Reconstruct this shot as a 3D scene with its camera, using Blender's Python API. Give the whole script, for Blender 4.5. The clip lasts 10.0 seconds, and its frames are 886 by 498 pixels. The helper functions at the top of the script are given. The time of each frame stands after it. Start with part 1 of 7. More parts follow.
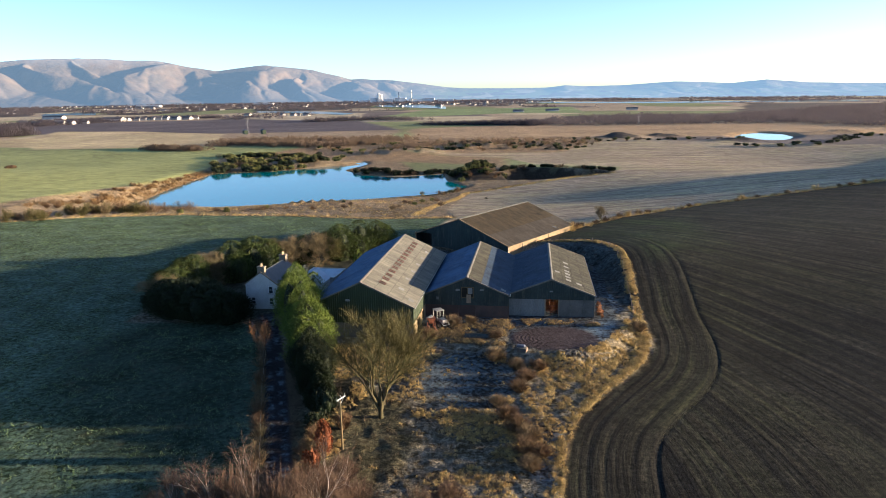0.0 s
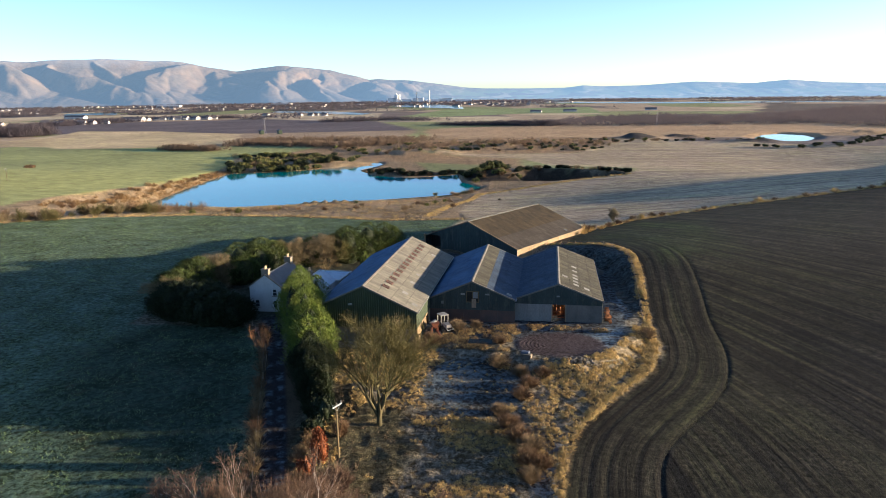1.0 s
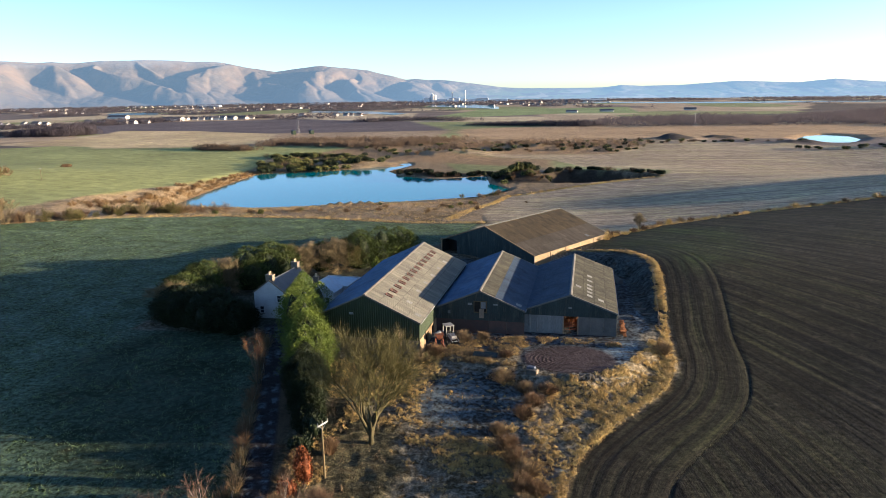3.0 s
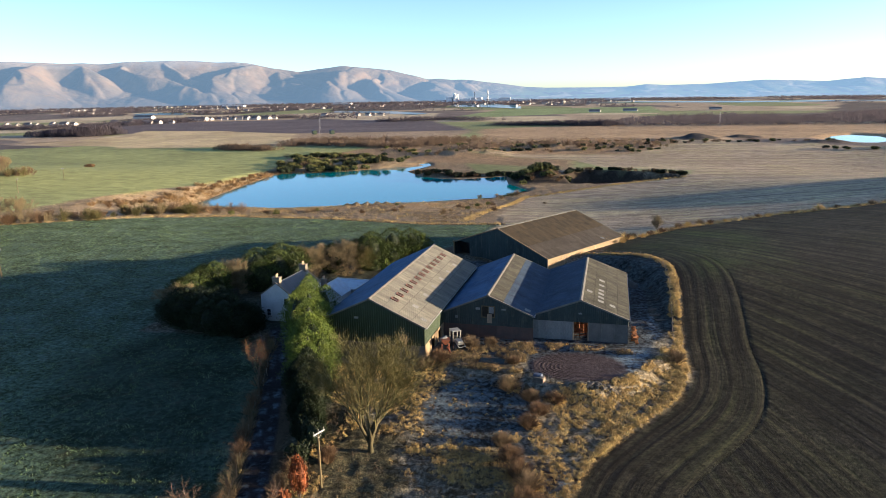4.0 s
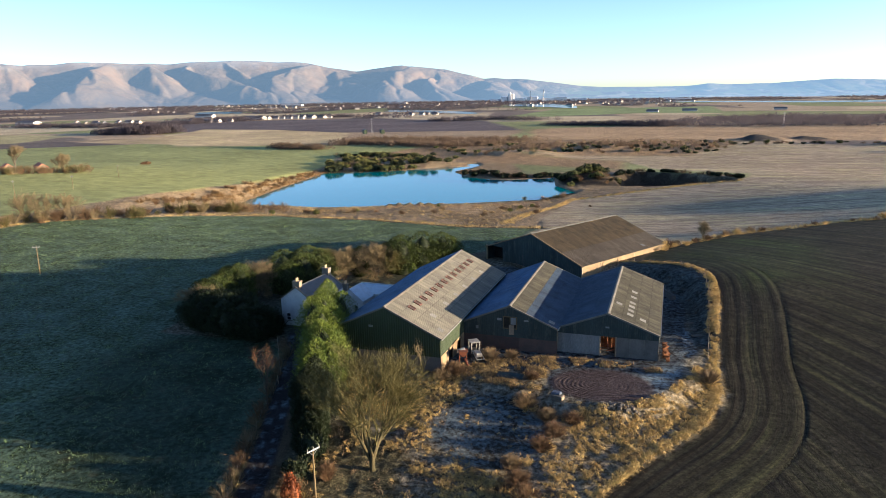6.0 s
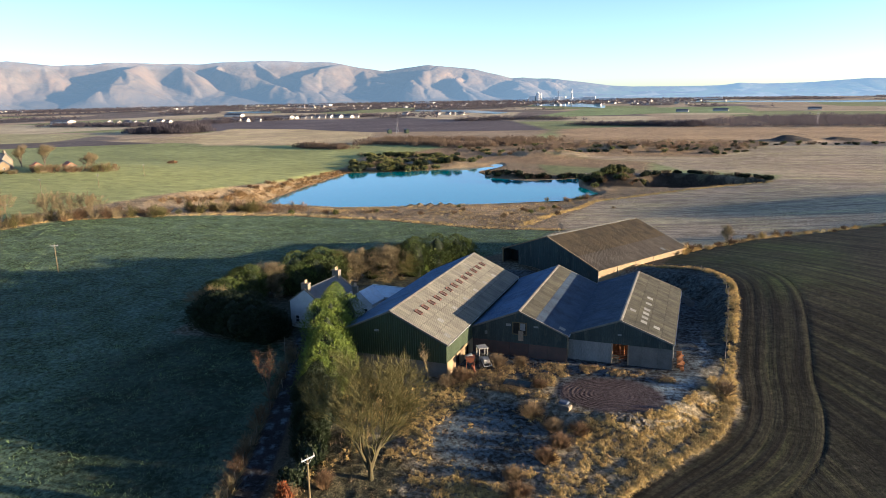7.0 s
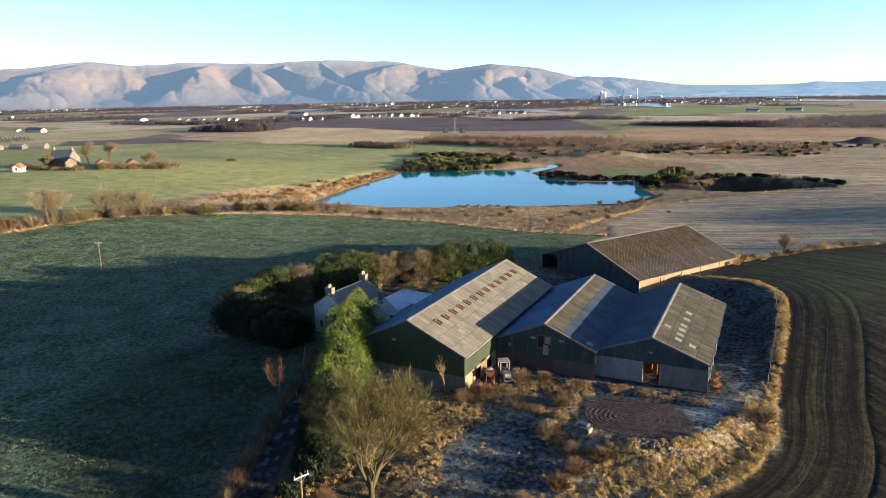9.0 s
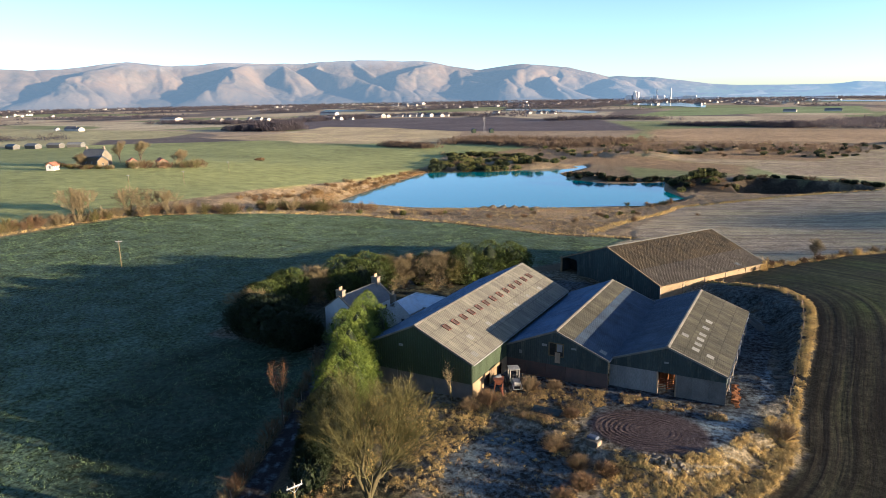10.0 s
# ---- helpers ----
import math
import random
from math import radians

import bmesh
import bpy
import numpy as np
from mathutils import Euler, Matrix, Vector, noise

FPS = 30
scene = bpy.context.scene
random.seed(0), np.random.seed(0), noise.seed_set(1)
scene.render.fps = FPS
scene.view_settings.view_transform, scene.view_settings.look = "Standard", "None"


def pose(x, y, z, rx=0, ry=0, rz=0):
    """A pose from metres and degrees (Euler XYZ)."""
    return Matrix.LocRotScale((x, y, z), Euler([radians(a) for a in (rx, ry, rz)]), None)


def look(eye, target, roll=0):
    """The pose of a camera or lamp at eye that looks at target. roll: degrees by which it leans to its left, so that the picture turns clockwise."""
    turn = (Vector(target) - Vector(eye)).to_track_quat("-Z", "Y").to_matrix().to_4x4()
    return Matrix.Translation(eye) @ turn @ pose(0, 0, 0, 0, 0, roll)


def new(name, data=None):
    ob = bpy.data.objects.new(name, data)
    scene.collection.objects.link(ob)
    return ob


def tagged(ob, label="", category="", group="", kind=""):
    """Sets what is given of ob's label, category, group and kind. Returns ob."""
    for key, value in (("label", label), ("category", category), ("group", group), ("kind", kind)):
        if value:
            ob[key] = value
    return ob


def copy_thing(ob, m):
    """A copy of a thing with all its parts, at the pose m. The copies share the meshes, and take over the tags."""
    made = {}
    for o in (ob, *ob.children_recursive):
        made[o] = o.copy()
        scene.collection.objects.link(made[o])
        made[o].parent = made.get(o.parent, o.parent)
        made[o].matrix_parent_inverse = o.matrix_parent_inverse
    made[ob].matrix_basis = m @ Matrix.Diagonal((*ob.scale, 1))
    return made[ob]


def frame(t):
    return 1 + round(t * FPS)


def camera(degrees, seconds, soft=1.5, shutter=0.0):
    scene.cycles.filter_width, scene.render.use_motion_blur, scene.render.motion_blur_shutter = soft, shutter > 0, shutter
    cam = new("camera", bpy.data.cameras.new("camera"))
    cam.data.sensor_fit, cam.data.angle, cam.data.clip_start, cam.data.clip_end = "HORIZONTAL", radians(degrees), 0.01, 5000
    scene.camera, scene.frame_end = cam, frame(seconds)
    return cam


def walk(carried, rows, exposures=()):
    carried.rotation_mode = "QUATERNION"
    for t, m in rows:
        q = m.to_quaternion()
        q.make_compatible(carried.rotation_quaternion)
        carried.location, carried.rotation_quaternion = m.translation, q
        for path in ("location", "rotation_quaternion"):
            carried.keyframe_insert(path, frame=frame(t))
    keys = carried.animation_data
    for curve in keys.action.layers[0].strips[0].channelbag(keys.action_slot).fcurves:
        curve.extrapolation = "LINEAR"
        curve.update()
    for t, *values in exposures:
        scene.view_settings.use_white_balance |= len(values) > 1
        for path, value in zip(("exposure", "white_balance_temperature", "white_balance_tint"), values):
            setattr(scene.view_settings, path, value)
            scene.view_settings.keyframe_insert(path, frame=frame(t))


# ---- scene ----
cam = camera(65.4, 10.0, 0.45)
PATH = [
    (0, (4.706, 5.505, 37.543), (4.674, 7.454, 37.096), -0.8),
    (0.5, (5.699, 6.393, 37.612), (5.643, 8.342, 37.165), -0.9),
    (1, (6.711, 7.424, 37.657), (6.629, 9.372, 37.211), -0.8),
    (1.5, (7.775, 8.655, 37.679), (7.669, 10.601, 37.233), -0.8),
    (2, (8.871, 9.856, 37.758), (8.739, 11.802, 37.312), -0.9),
    (3.5, (12.109, 13.361, 37.898), (11.895, 15.299, 37.453), -0.9),
    (4, (13.142, 14.544, 37.943), (12.894, 16.478, 37.498), -1.0),
    (4.5, (14.153, 15.789, 37.963), (13.869, 17.719, 37.518), -0.9),
    (5, (15.279, 17.107, 37.975), (14.955, 19.03, 37.531), -1.0),
    (5.5, (16.334, 18.414, 37.997), (15.971, 20.33, 37.553), -1.0),
    (7, (19.575, 22.31, 38.097), (19.099, 24.201, 37.653), -1.0),
    (7.5, (20.582, 23.734, 38.094), (20.067, 25.615, 37.65), -1.0),
    (8, (21.539, 25.053, 38.118), (20.983, 26.922, 37.674), -1.0),
    (8.5, (22.584, 26.346, 38.213), (21.985, 28.202, 37.77), -1.0),
    (9, (23.537, 27.77, 38.281), (22.895, 29.612, 37.837), -1.0),
    (9.5, (24.493, 29.317, 38.269), (23.81, 31.144, 37.825), -1.0),
    (10, (25.414, 30.915, 38.24), (24.69, 32.726, 37.797), -1.0),
]
walk(cam, [(t, look(eye, target, roll)) for t, eye, target, roll in PATH], [(0, 2.18, 5640, 13), (10, 2.18, 5640, 13)])

# ---- light ----
SUN_HEIGHT, SUN_TURN = 5.9, 1.5  # degrees above the horizon, degrees from the x axis towards y
world = bpy.data.worlds.new("winter_sky")
scene.world = world
world.use_nodes = True
_sky = world.node_tree.nodes.new("ShaderNodeTexSky")
_sky.sky_type, _sky.sun_disc = "NISHITA", False
_sky.sun_elevation, _sky.sun_rotation = radians(SUN_HEIGHT), radians(90 - SUN_TURN)
_sky.altitude, _sky.air_density, _sky.dust_density, _sky.ozone_density = 60, 0.55, 0.45, 1.1
_bg = world.node_tree.nodes["Background"]
_bg.inputs["Strength"].default_value = 0.0825
world.node_tree.links.new(_sky.outputs["Color"], _bg.inputs["Color"])
_lamp = bpy.data.lights.new("sun", "SUN")
_lamp.energy, _lamp.angle, _lamp.color = 5.0, radians(0.6), (1.0, 0.74, 0.44)
sun = new("sun", _lamp)
_e, _a = radians(SUN_HEIGHT), radians(SUN_TURN)
sun.matrix_world = look((500 * math.cos(_e) * math.cos(_a), 500 * math.cos(_e) * math.sin(_a), 500 * math.sin(_e)), (0, 0, 0))


# ---- materials ----
class Nodes:
    """A short hand for building a material's nodes."""

    def __init__(self, name):
        self.mat = bpy.data.materials.new(name)
        self.mat.use_nodes = True
        self.tree = self.mat.node_tree
        self.bsdf = self.tree.nodes["Principled BSDF"]

    def add(self, kind, ins=(), **props):
        n = self.tree.nodes.new("ShaderNode" + kind)
        if "operation" in props:
            n.operation = props["operation"]
        if "data_type" in props:
            n.data_type = props["data_type"]
        if "blend_type" in props:
            n.blend_type = props["blend_type"]
        if "attribute_name" in props:
            n.attribute_name = props["attribute_name"]
        for k, v in dict(ins).items():
            self.put(n.inputs[k], v)
        return n

    def put(self, socket, v):
        if isinstance(v, bpy.types.NodeSocket):
            self.tree.links.new(v, socket)
        elif isinstance(v, tuple) and len(v) == 3 and socket.type == "RGBA":
            socket.default_value = (*v, 1)
        else:
            socket.default_value = v

    def place(self):
        return self.add("NewGeometry").outputs["Position"]

    def own(self):
        return self.add("TexCoord").outputs["Object"]

    def stretch(self, vec, scale=(1, 1, 1), turn=0.0):
        return self.add("Mapping", {"Vector": vec, "Scale": scale, "Rotation": (0, 0, radians(turn))}).outputs[0]

    def noise(self, vec, scale, detail=3.0, rough=0.55, lacun=2.0):
        return self.add("TexNoise", {"Vector": vec, "Scale": scale, "Detail": detail, "Roughness": rough, "Lacunarity": lacun}).outputs["Fac"]

    def math(self, op, a, b=0.0, c=0.0):
        return self.add("Math", {0: a, 1: b, 2: c}, operation=op).outputs[0]

    def ramp(self, v, lo, hi, a=0.0, b=1.0):
        return self.add("MapRange", {"Value": v, "From Min": lo, "From Max": hi, "To Min": a, "To Max": b}).outputs[0]

    def mix(self, fac, a, b, how="MIX"):
        n = self.add("Mix", data_type="RGBA", blend_type=how)
        self.put(n.inputs[0], fac), self.put(n.inputs[6], a), self.put(n.inputs[7], b)
        return n.outputs[2]

    def grey(self, v):
        return self.add("CombineColor", {0: v, 1: v, 2: v}).outputs[0]

    def chance(self):
        return self.add("ObjectInfo").outputs["Random"]

    def bump(self, height, strength=0.5, distance=0.05):
        self.put(self.bsdf.inputs["Normal"], self.add("Bump", {"Height": height, "Strength": strength, "Distance": distance}).outputs[0])

    def done(self, colour, rough=0.85, metal=0.0, spec=0.3):
        b = self.bsdf.inputs
        self.put(b["Base Color"], colour), self.put(b["Roughness"], rough)
        self.put(b["Metallic"], metal), self.put(b["Specular IOR Level"], spec)
        return self.mat


def surface(name, a, b, scale=1.0, fine=12.0, rough=0.85, metal=0.0, stain=(0.08, 0.07, 0.06), stains=0.3, vary=0.15, bump=0.3, spec=0.3, stretch=(1, 1, 1), frost=0.0):
    """A weathered surface: two colours in broad patches, fine grain, stains, a change from piece to piece and, where it lies in frost, rime."""
    n = Nodes(name)
    p = n.stretch(n.own(), stretch)
    broad, grain = n.noise(p, scale, 4), n.noise(p, fine, 3)
    c = n.mix(n.ramp(broad, 0.35, 0.65), a, b)
    c = n.mix(1.0, c, n.grey(n.ramp(grain, 0.25, 0.75, 0.75, 1.25)), "MULTIPLY")
    if stains:
        c = n.mix(n.math("MULTIPLY", n.ramp(n.noise(p, scale * 2.3, 5, 0.7), 0.52, 0.75), stains), c, stain)
    if vary:
        c = n.mix(1.0, c, n.grey(n.ramp(n.chance(), 0, 1, 1 - vary, 1 + vary)), "MULTIPLY")
    if frost:
        c = n.mix(n.math("MULTIPLY", n.ramp(n.noise(p, scale * 1.7, 5, 0.65), 0.22, 0.55), frost), c, (0.50, 0.62, 0.74))
    n.bump(grain, bump, 0.02)
    return n.done(c, rough, metal, spec)


def leafy(name, a, b, scale=0.6, vary=0.3, rough=0.7, thin=0.0):
    """Leaves, blades and twigs: colour changes from clump to clump and from piece to piece."""
    n = Nodes(name)
    each = n.add("NewGeometry").outputs["Random Per Island"]
    c = n.mix(n.ramp(n.noise(n.place(), scale, 3), 0.3, 0.7), a, b)
    c = n.mix(1.0, c, n.grey(n.ramp(each, 0, 1, 1 - vary, 1 + vary)), "MULTIPLY")
    mat = n.done(c, rough, 0.0, 0.2)
    if thin:  # loose twigs let the light through to their far side
        through_ = n.add("BsdfTranslucent", {"Color": c}).outputs[0]
        both = n.add("MixShader", {0: thin, 1: n.bsdf.outputs[0], 2: through_}).outputs[0]
        n.put(n.tree.nodes["Material Output"].inputs["Surface"], both)
    return mat


def roofing(name, a, b, stain, streak=0.35, lap=0.5, frost=0.0, rough=0.9, spec=0.3, vary=0.14):
    """Old corrugated fibre cement: streaks down the slope, grime at the laps, lichen blotches, rime."""
    n = Nodes(name)
    p, w = n.own(), n.place()
    each = n.chance()
    c = n.mix(n.ramp(n.noise(w, 0.35, 4, 0.6), 0.36, 0.64), a, b)
    runs = n.noise(n.stretch(n.add("VectorMath", {0: p, 1: n.add("CombineXYZ", {0: n.math("MULTIPLY", each, 37.0), 1: n.math("MULTIPLY", each, 91.0)}).outputs[0]}, operation="ADD").outputs[0], (0.22, 4.2, 1)), 1.0, 4, 0.7)
    c = n.mix(1.0, c, n.grey(n.ramp(runs, 0.3, 0.7, 1 - streak, 1 + streak)), "MULTIPLY")
    c = n.mix(n.ramp(n.noise(w, 1.3, 5, 0.75), 0.54, 0.7, 0, 0.6), c, stain)
    axes = n.add("SeparateXYZ", {0: p})
    c = n.mix(n.math("MULTIPLY", n.ramp(axes.outputs[0], 0.16, 0.02), lap), c, n.mix(1.0, c, (0.35, 0.35, 0.35), "MULTIPLY"))
    c = n.mix(n.math("MULTIPLY", n.ramp(n.math("ABSOLUTE", n.math("SUBTRACT", axes.outputs[1], 0.02)), 0.06, 0.0), lap * 0.8), c, n.mix(1.0, c, (0.4, 0.4, 0.4), "MULTIPLY"))
    c = n.mix(1.0, c, n.grey(n.ramp(each, 0, 1, 1 - vary, 1 + vary)), "MULTIPLY")
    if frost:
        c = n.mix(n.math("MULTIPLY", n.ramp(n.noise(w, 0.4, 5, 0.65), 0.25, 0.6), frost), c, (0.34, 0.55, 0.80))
    n.bump(n.noise(p, 9, 3), 0.3, 0.02)
    return n.done(c, rough, 0.0, spec)


M_GREEN_CLAD = surface("green_cladding", (0.019, 0.032, 0.016), (0.028, 0.043, 0.021), 0.4, 8, 0.6, stain=(0.03, 0.035, 0.03), stretch=(1, 1, 0.35))
M_OLD_CLAD = surface("weathered_cladding", (0.0315, 0.0454, 0.0446), (0.0189, 0.0302, 0.0289), 0.5, 9, 0.75, stain=(0.11, 0.10, 0.08), stains=0.6, stretch=(1, 1, 0.3))
M_CONCRETE = surface("concrete_panel", (0.108, 0.104, 0.096), (0.078, 0.077, 0.073), 0.6, 10, 0.9, stain=(0.12, 0.11, 0.10), stains=0.5)
M_RED_WALL = surface("old_brick_render", (0.0806, 0.0504, 0.0428), (0.0554, 0.0428, 0.0378), 0.7, 10, 0.9, stain=(0.06, 0.05, 0.05), stains=0.5)
M_PALE_PANEL = surface("pale_sheet", (0.1701, 0.1747, 0.1701), (0.1275, 0.1323, 0.1323), 0.5, 9, 0.7, stain=(0.15, 0.14, 0.13), stains=0.4, stretch=(1, 1, 0.3))
M_CREAM = surface("cream_panel", (0.1996, 0.143, 0.0805), (0.1612, 0.1161, 0.065), 0.5, 8, 0.8, stain=(0.2, 0.15, 0.1), stains=0.4)
M_ROOF = roofing("fibre_cement", (0.165, 0.155, 0.122), (0.125, 0.119, 0.098), (0.085, 0.082, 0.07), 0.28, 0.55)
M_ROOF_ROW = roofing("lichened_fibre_cement", (0.064, 0.060, 0.042), (0.040, 0.039, 0.030), (0.088, 0.086, 0.068), 0.5, 0.7, vary=0.2)
# rimed sheets, with the blue shade of the sunless slopes in their colour
M_ROOF_FROST_SHADE = roofing("rimed_shade_fibre_cement", (0.026, 0.064, 0.135), (0.019, 0.047, 0.10), (0.034, 0.06, 0.095), 0.3, 0.35, 0.11, 0.65, 0.25, 0.12)
# dark blue copy that holds the roofs' shade in its colour
M_ROOF_DARK = roofing("shade_blue_fibre_cement", (0.022, 0.034, 0.056), (0.014, 0.022, 0.040), (0.035, 0.045, 0.055), 0.4, 0.5, 0.05, 0.65, 0.3, 0.2)
M_ROOF_MOSS = roofing("mossy_fibre_cement", (0.122, 0.088, 0.045), (0.082, 0.062, 0.036), (0.055, 0.05, 0.03), 0.25, 0.25)
M_ROOF_BROWN = roofing("brown_fibre_cement", (0.132, 0.105, 0.072), (0.10, 0.082, 0.058), (0.07, 0.062, 0.045), 0.25, 0.25)
M_ROOFLIGHT = surface("translucent_sheet", (0.18, 0.18, 0.165), (0.13, 0.13, 0.12), 0.8, 6, 0.5, vary=0.15)
M_RIDGE = surface("ridge_tile", (0.1358, 0.1326, 0.1144), (0.1001, 0.0969, 0.0858), 0.5, 6, 0.9)
M_VENT = surface("rusty_vent", (0.16, 0.07, 0.05), (0.10, 0.05, 0.04), 1.0, 9, 0.8)
M_THROAT = surface("grimy_vent_glass", (0.05, 0.032, 0.024), (0.075, 0.05, 0.038), 2.5, 9, 0.6)
# near-black colour that stands for unlit interiors
M_DARK = surface("dark_interior", (0.02, 0.018, 0.016), (0.03, 0.026, 0.022), 1, 8, 0.95, stains=0)
M_STEEL = surface("galvanised_steel", (0.32, 0.33, 0.34), (0.24, 0.25, 0.26), 1.5, 14, 0.5, metal=0.5)
M_RUST = surface("rusty_steel", (0.18, 0.06, 0.03), (0.108, 0.039, 0.021), 1.5, 14, 0.8)
M_WOOD = surface("grey_timber", (0.26, 0.20, 0.14), (0.18, 0.14, 0.10), 1.5, 16, 0.85, stretch=(1, 1, 0.2))
M_POLE = surface("creosoted_pole", (0.1142, 0.0874, 0.0437), (0.0874, 0.0672, 0.0336), 1.5, 14, 0.8, stretch=(1, 1, 0.2))
M_FLOOR = surface("dirt_floor", (0.09, 0.07, 0.055), (0.06, 0.05, 0.04), 0.6, 6, 0.95)
M_STRAW = surface("straw_and_logs", (0.2016, 0.0816, 0.0288), (0.1344, 0.0528, 0.0192), 1.5, 12, 0.9)
M_WHITE = surface("white_render", (0.5049, 0.5049, 0.4972), (0.4208, 0.4208, 0.4131), 0.7, 8, 0.85, stain=(0.35, 0.34, 0.31), stains=0.35)
M_SLATE = surface("slate_roof", (0.096, 0.093, 0.09), (0.072, 0.069, 0.066), 0.8, 8, 0.75, frost=0.05)
M_FROST_FELT = surface("frosted_felt", (0.3744, 0.3872, 0.408), (0.3064, 0.3192, 0.34), 0.5, 6, 0.85, frost=0.5)
M_STONE = surface("chimney_stone", (0.20, 0.165, 0.12), (0.13, 0.11, 0.085), 1.2, 10, 0.9)
M_POT = surface("clay_pot", (0.45, 0.33, 0.2), (0.38, 0.27, 0.16), 2, 12, 0.8)
M_GLASS = surface("window_glass", (0.03, 0.035, 0.04), (0.025, 0.03, 0.035), 1, 5, 0.08, stains=0, vary=0, bump=0, spec=0.6)
M_FRAME = surface("white_frame", (0.56, 0.56, 0.544), (0.496, 0.496, 0.48), 2, 10, 0.6)
M_TYRE = surface("tyre_rubber", (0.03, 0.03, 0.03), (0.045, 0.043, 0.04), 2, 15, 0.85)
M_PAINT_W = surface("faded_white_paint", (0.30, 0.29, 0.26), (0.22, 0.21, 0.19), 2, 12, 0.6)
M_TARP = surface("blue_sheet", (0.06, 0.07, 0.10), (0.04, 0.05, 0.07), 2, 12, 0.6, frost=0.06)
M_RUBBLE = surface("pale_rubble", (0.12, 0.1087, 0.09), (0.0825, 0.075, 0.0638), 2, 12, 0.9)
M_BARK = surface("mossy_bark", (0.076, 0.061, 0.026), (0.045, 0.040, 0.017), 1.5, 10, 0.9, stretch=(1, 1, 0.3))
M_DARK_BARK = surface("dark_bark", (0.10, 0.075, 0.055), (0.07, 0.055, 0.04), 1.5, 10, 0.9)
M_BIRCH = surface("birch_bark", (0.364, 0.308, 0.266), (0.266, 0.21, 0.182), 1.5, 10, 0.8, stain=(0.08, 0.06, 0.06), stains=0.6)
M_TWIG_OLIVE = leafy("olive_twigs", (0.088, 0.076, 0.022), (0.056, 0.05, 0.016))
M_TWIG_RED = leafy("red_brown_twigs", (0.112, 0.068, 0.043), (0.07, 0.047, 0.033))
M_TWIG_TAN = leafy("tan_twigs", (0.17, 0.132, 0.07), (0.115, 0.092, 0.05))
M_TWIG_ORANGE = leafy("orange_twigs", (0.115, 0.056, 0.022), (0.08, 0.042, 0.018))
M_CONIFER = leafy("conifer_sprays", (0.135, 0.17, 0.024), (0.046, 0.074, 0.013), 0.7, 0.45)
# near-black leaf colour that holds the shade of hedges and low trees
M_HOLLY = leafy("shade_dark_evergreen_leaves", (0.0095, 0.016, 0.006), (0.016, 0.024, 0.008), 0.6, 0.45)
M_GORSE = leafy("gorse_sprays", (0.07, 0.085, 0.02), (0.12, 0.11, 0.032), 0.2, 0.4)
M_BEECH = leafy("copper_beech_leaves", (0.152, 0.046, 0.012), (0.104, 0.03, 0.01), 1.0, 0.4)
M_GRASS_GOLD = leafy("bleached_grass_blades", (0.49, 0.355, 0.13), (0.23, 0.16, 0.062), 0.6, 0.4)
M_GRASS_BROWN = leafy("brown_grass_blades", (0.17, 0.12, 0.065), (0.11, 0.08, 0.045), 0.4, 0.35)
M_BRACKEN = leafy("bramble_stems", (0.128, 0.077, 0.038), (0.085, 0.054, 0.029), 0.6, 0.35)
M_WOODS = leafy("winter_wood_twigs", (0.0755, 0.0641, 0.0725), (0.0603, 0.0531, 0.0621), 0.01, 0.1, thin=0.5)
M_THICKET = leafy("far_thicket_twigs", (0.1547, 0.1095, 0.0738), (0.119, 0.0857, 0.0595), 0.02, 0.12, thin=0.5)
M_REED = leafy("reed_blades", (0.198, 0.1235, 0.05), (0.135, 0.0855, 0.04), 0.1, 0.3)
# near-black cores: the shade between leaf sprays put into a colour
M_SHADE_LEAVES = leafy("gap_shade_leaves", (0.008, 0.013, 0.005), (0.012, 0.018, 0.006))
M_BELT = leafy("shelter_belt_leaves", (0.062, 0.079, 0.015), (0.022, 0.036, 0.009), 0.5, 0.45)
M_PASTURE = leafy("frosted_pasture_blades", (0.09, 0.142, 0.05), (0.138, 0.19, 0.10), 0.25, 0.16)

# ---- the lie of the land ----
# spot heights of the land: x, y, z
NEAR = [(0, 30, -4), (-9, 79, -2.7), (8, 91, -2.4), (40, 96, -2.9), (55, 112, -1.9), (100, 120, 1.5), (160, 120, 5.5), (120, 60, 0.5),
        (60, 50, -3), (-2, 109, 0), (28, 117, 0), (15, 135, 0), (5, 175, 0), (30, 195, 0), (48, 213, -0.2),
        (44, 153, 3.6), (70, 175, 3), (105, 236, 1.8), (166, 258, 6), (250, 180, 9), (-30, 126, 0), (-60, 60, -3.0), (-80, 130, -0.5), (-30, 90, -2), (-60, 20, -5), (36.5, 110, -1.7), (24, 91, -2.7)]
FAR = [(-116, 234, -1.5), (-85, 265, -4.5), (-43, 285, -6.5), (-22, 315, -11), (0, 198, -1), (-84, 225, -3), (-150, 204, 0.5),
       (-267, 362, 0), (-277, 440, -6), (40, 330, -10.5), (10, 430, -12), (-163, 490, -11.5), (-61, 520, -12), (110, 430, -10),
       (260, 430, -9), (-90, 640, -10), (-420, 400, -3), (-420, 720, -10), (300, 720, -12), (250, 262, 13.5), (330, 292, 24), (235, 330, 3), (-250, 150, 1), (150, 700, -12), (-170, 380, -7.6), (-165, 340, -6.6), (-172, 300, -4.0)]
SPOTS = np.array(NEAR + FAR, float)
def _tps(r2):
    return 0.5 * r2 * np.log(r2 + 1e-6)
_d2 = ((SPOTS[:, None, :2] - SPOTS[None, :, :2]) ** 2).sum(2) / 1e4
_n = len(SPOTS)
_K = _tps(_d2) + 0.02 * np.eye(_n)
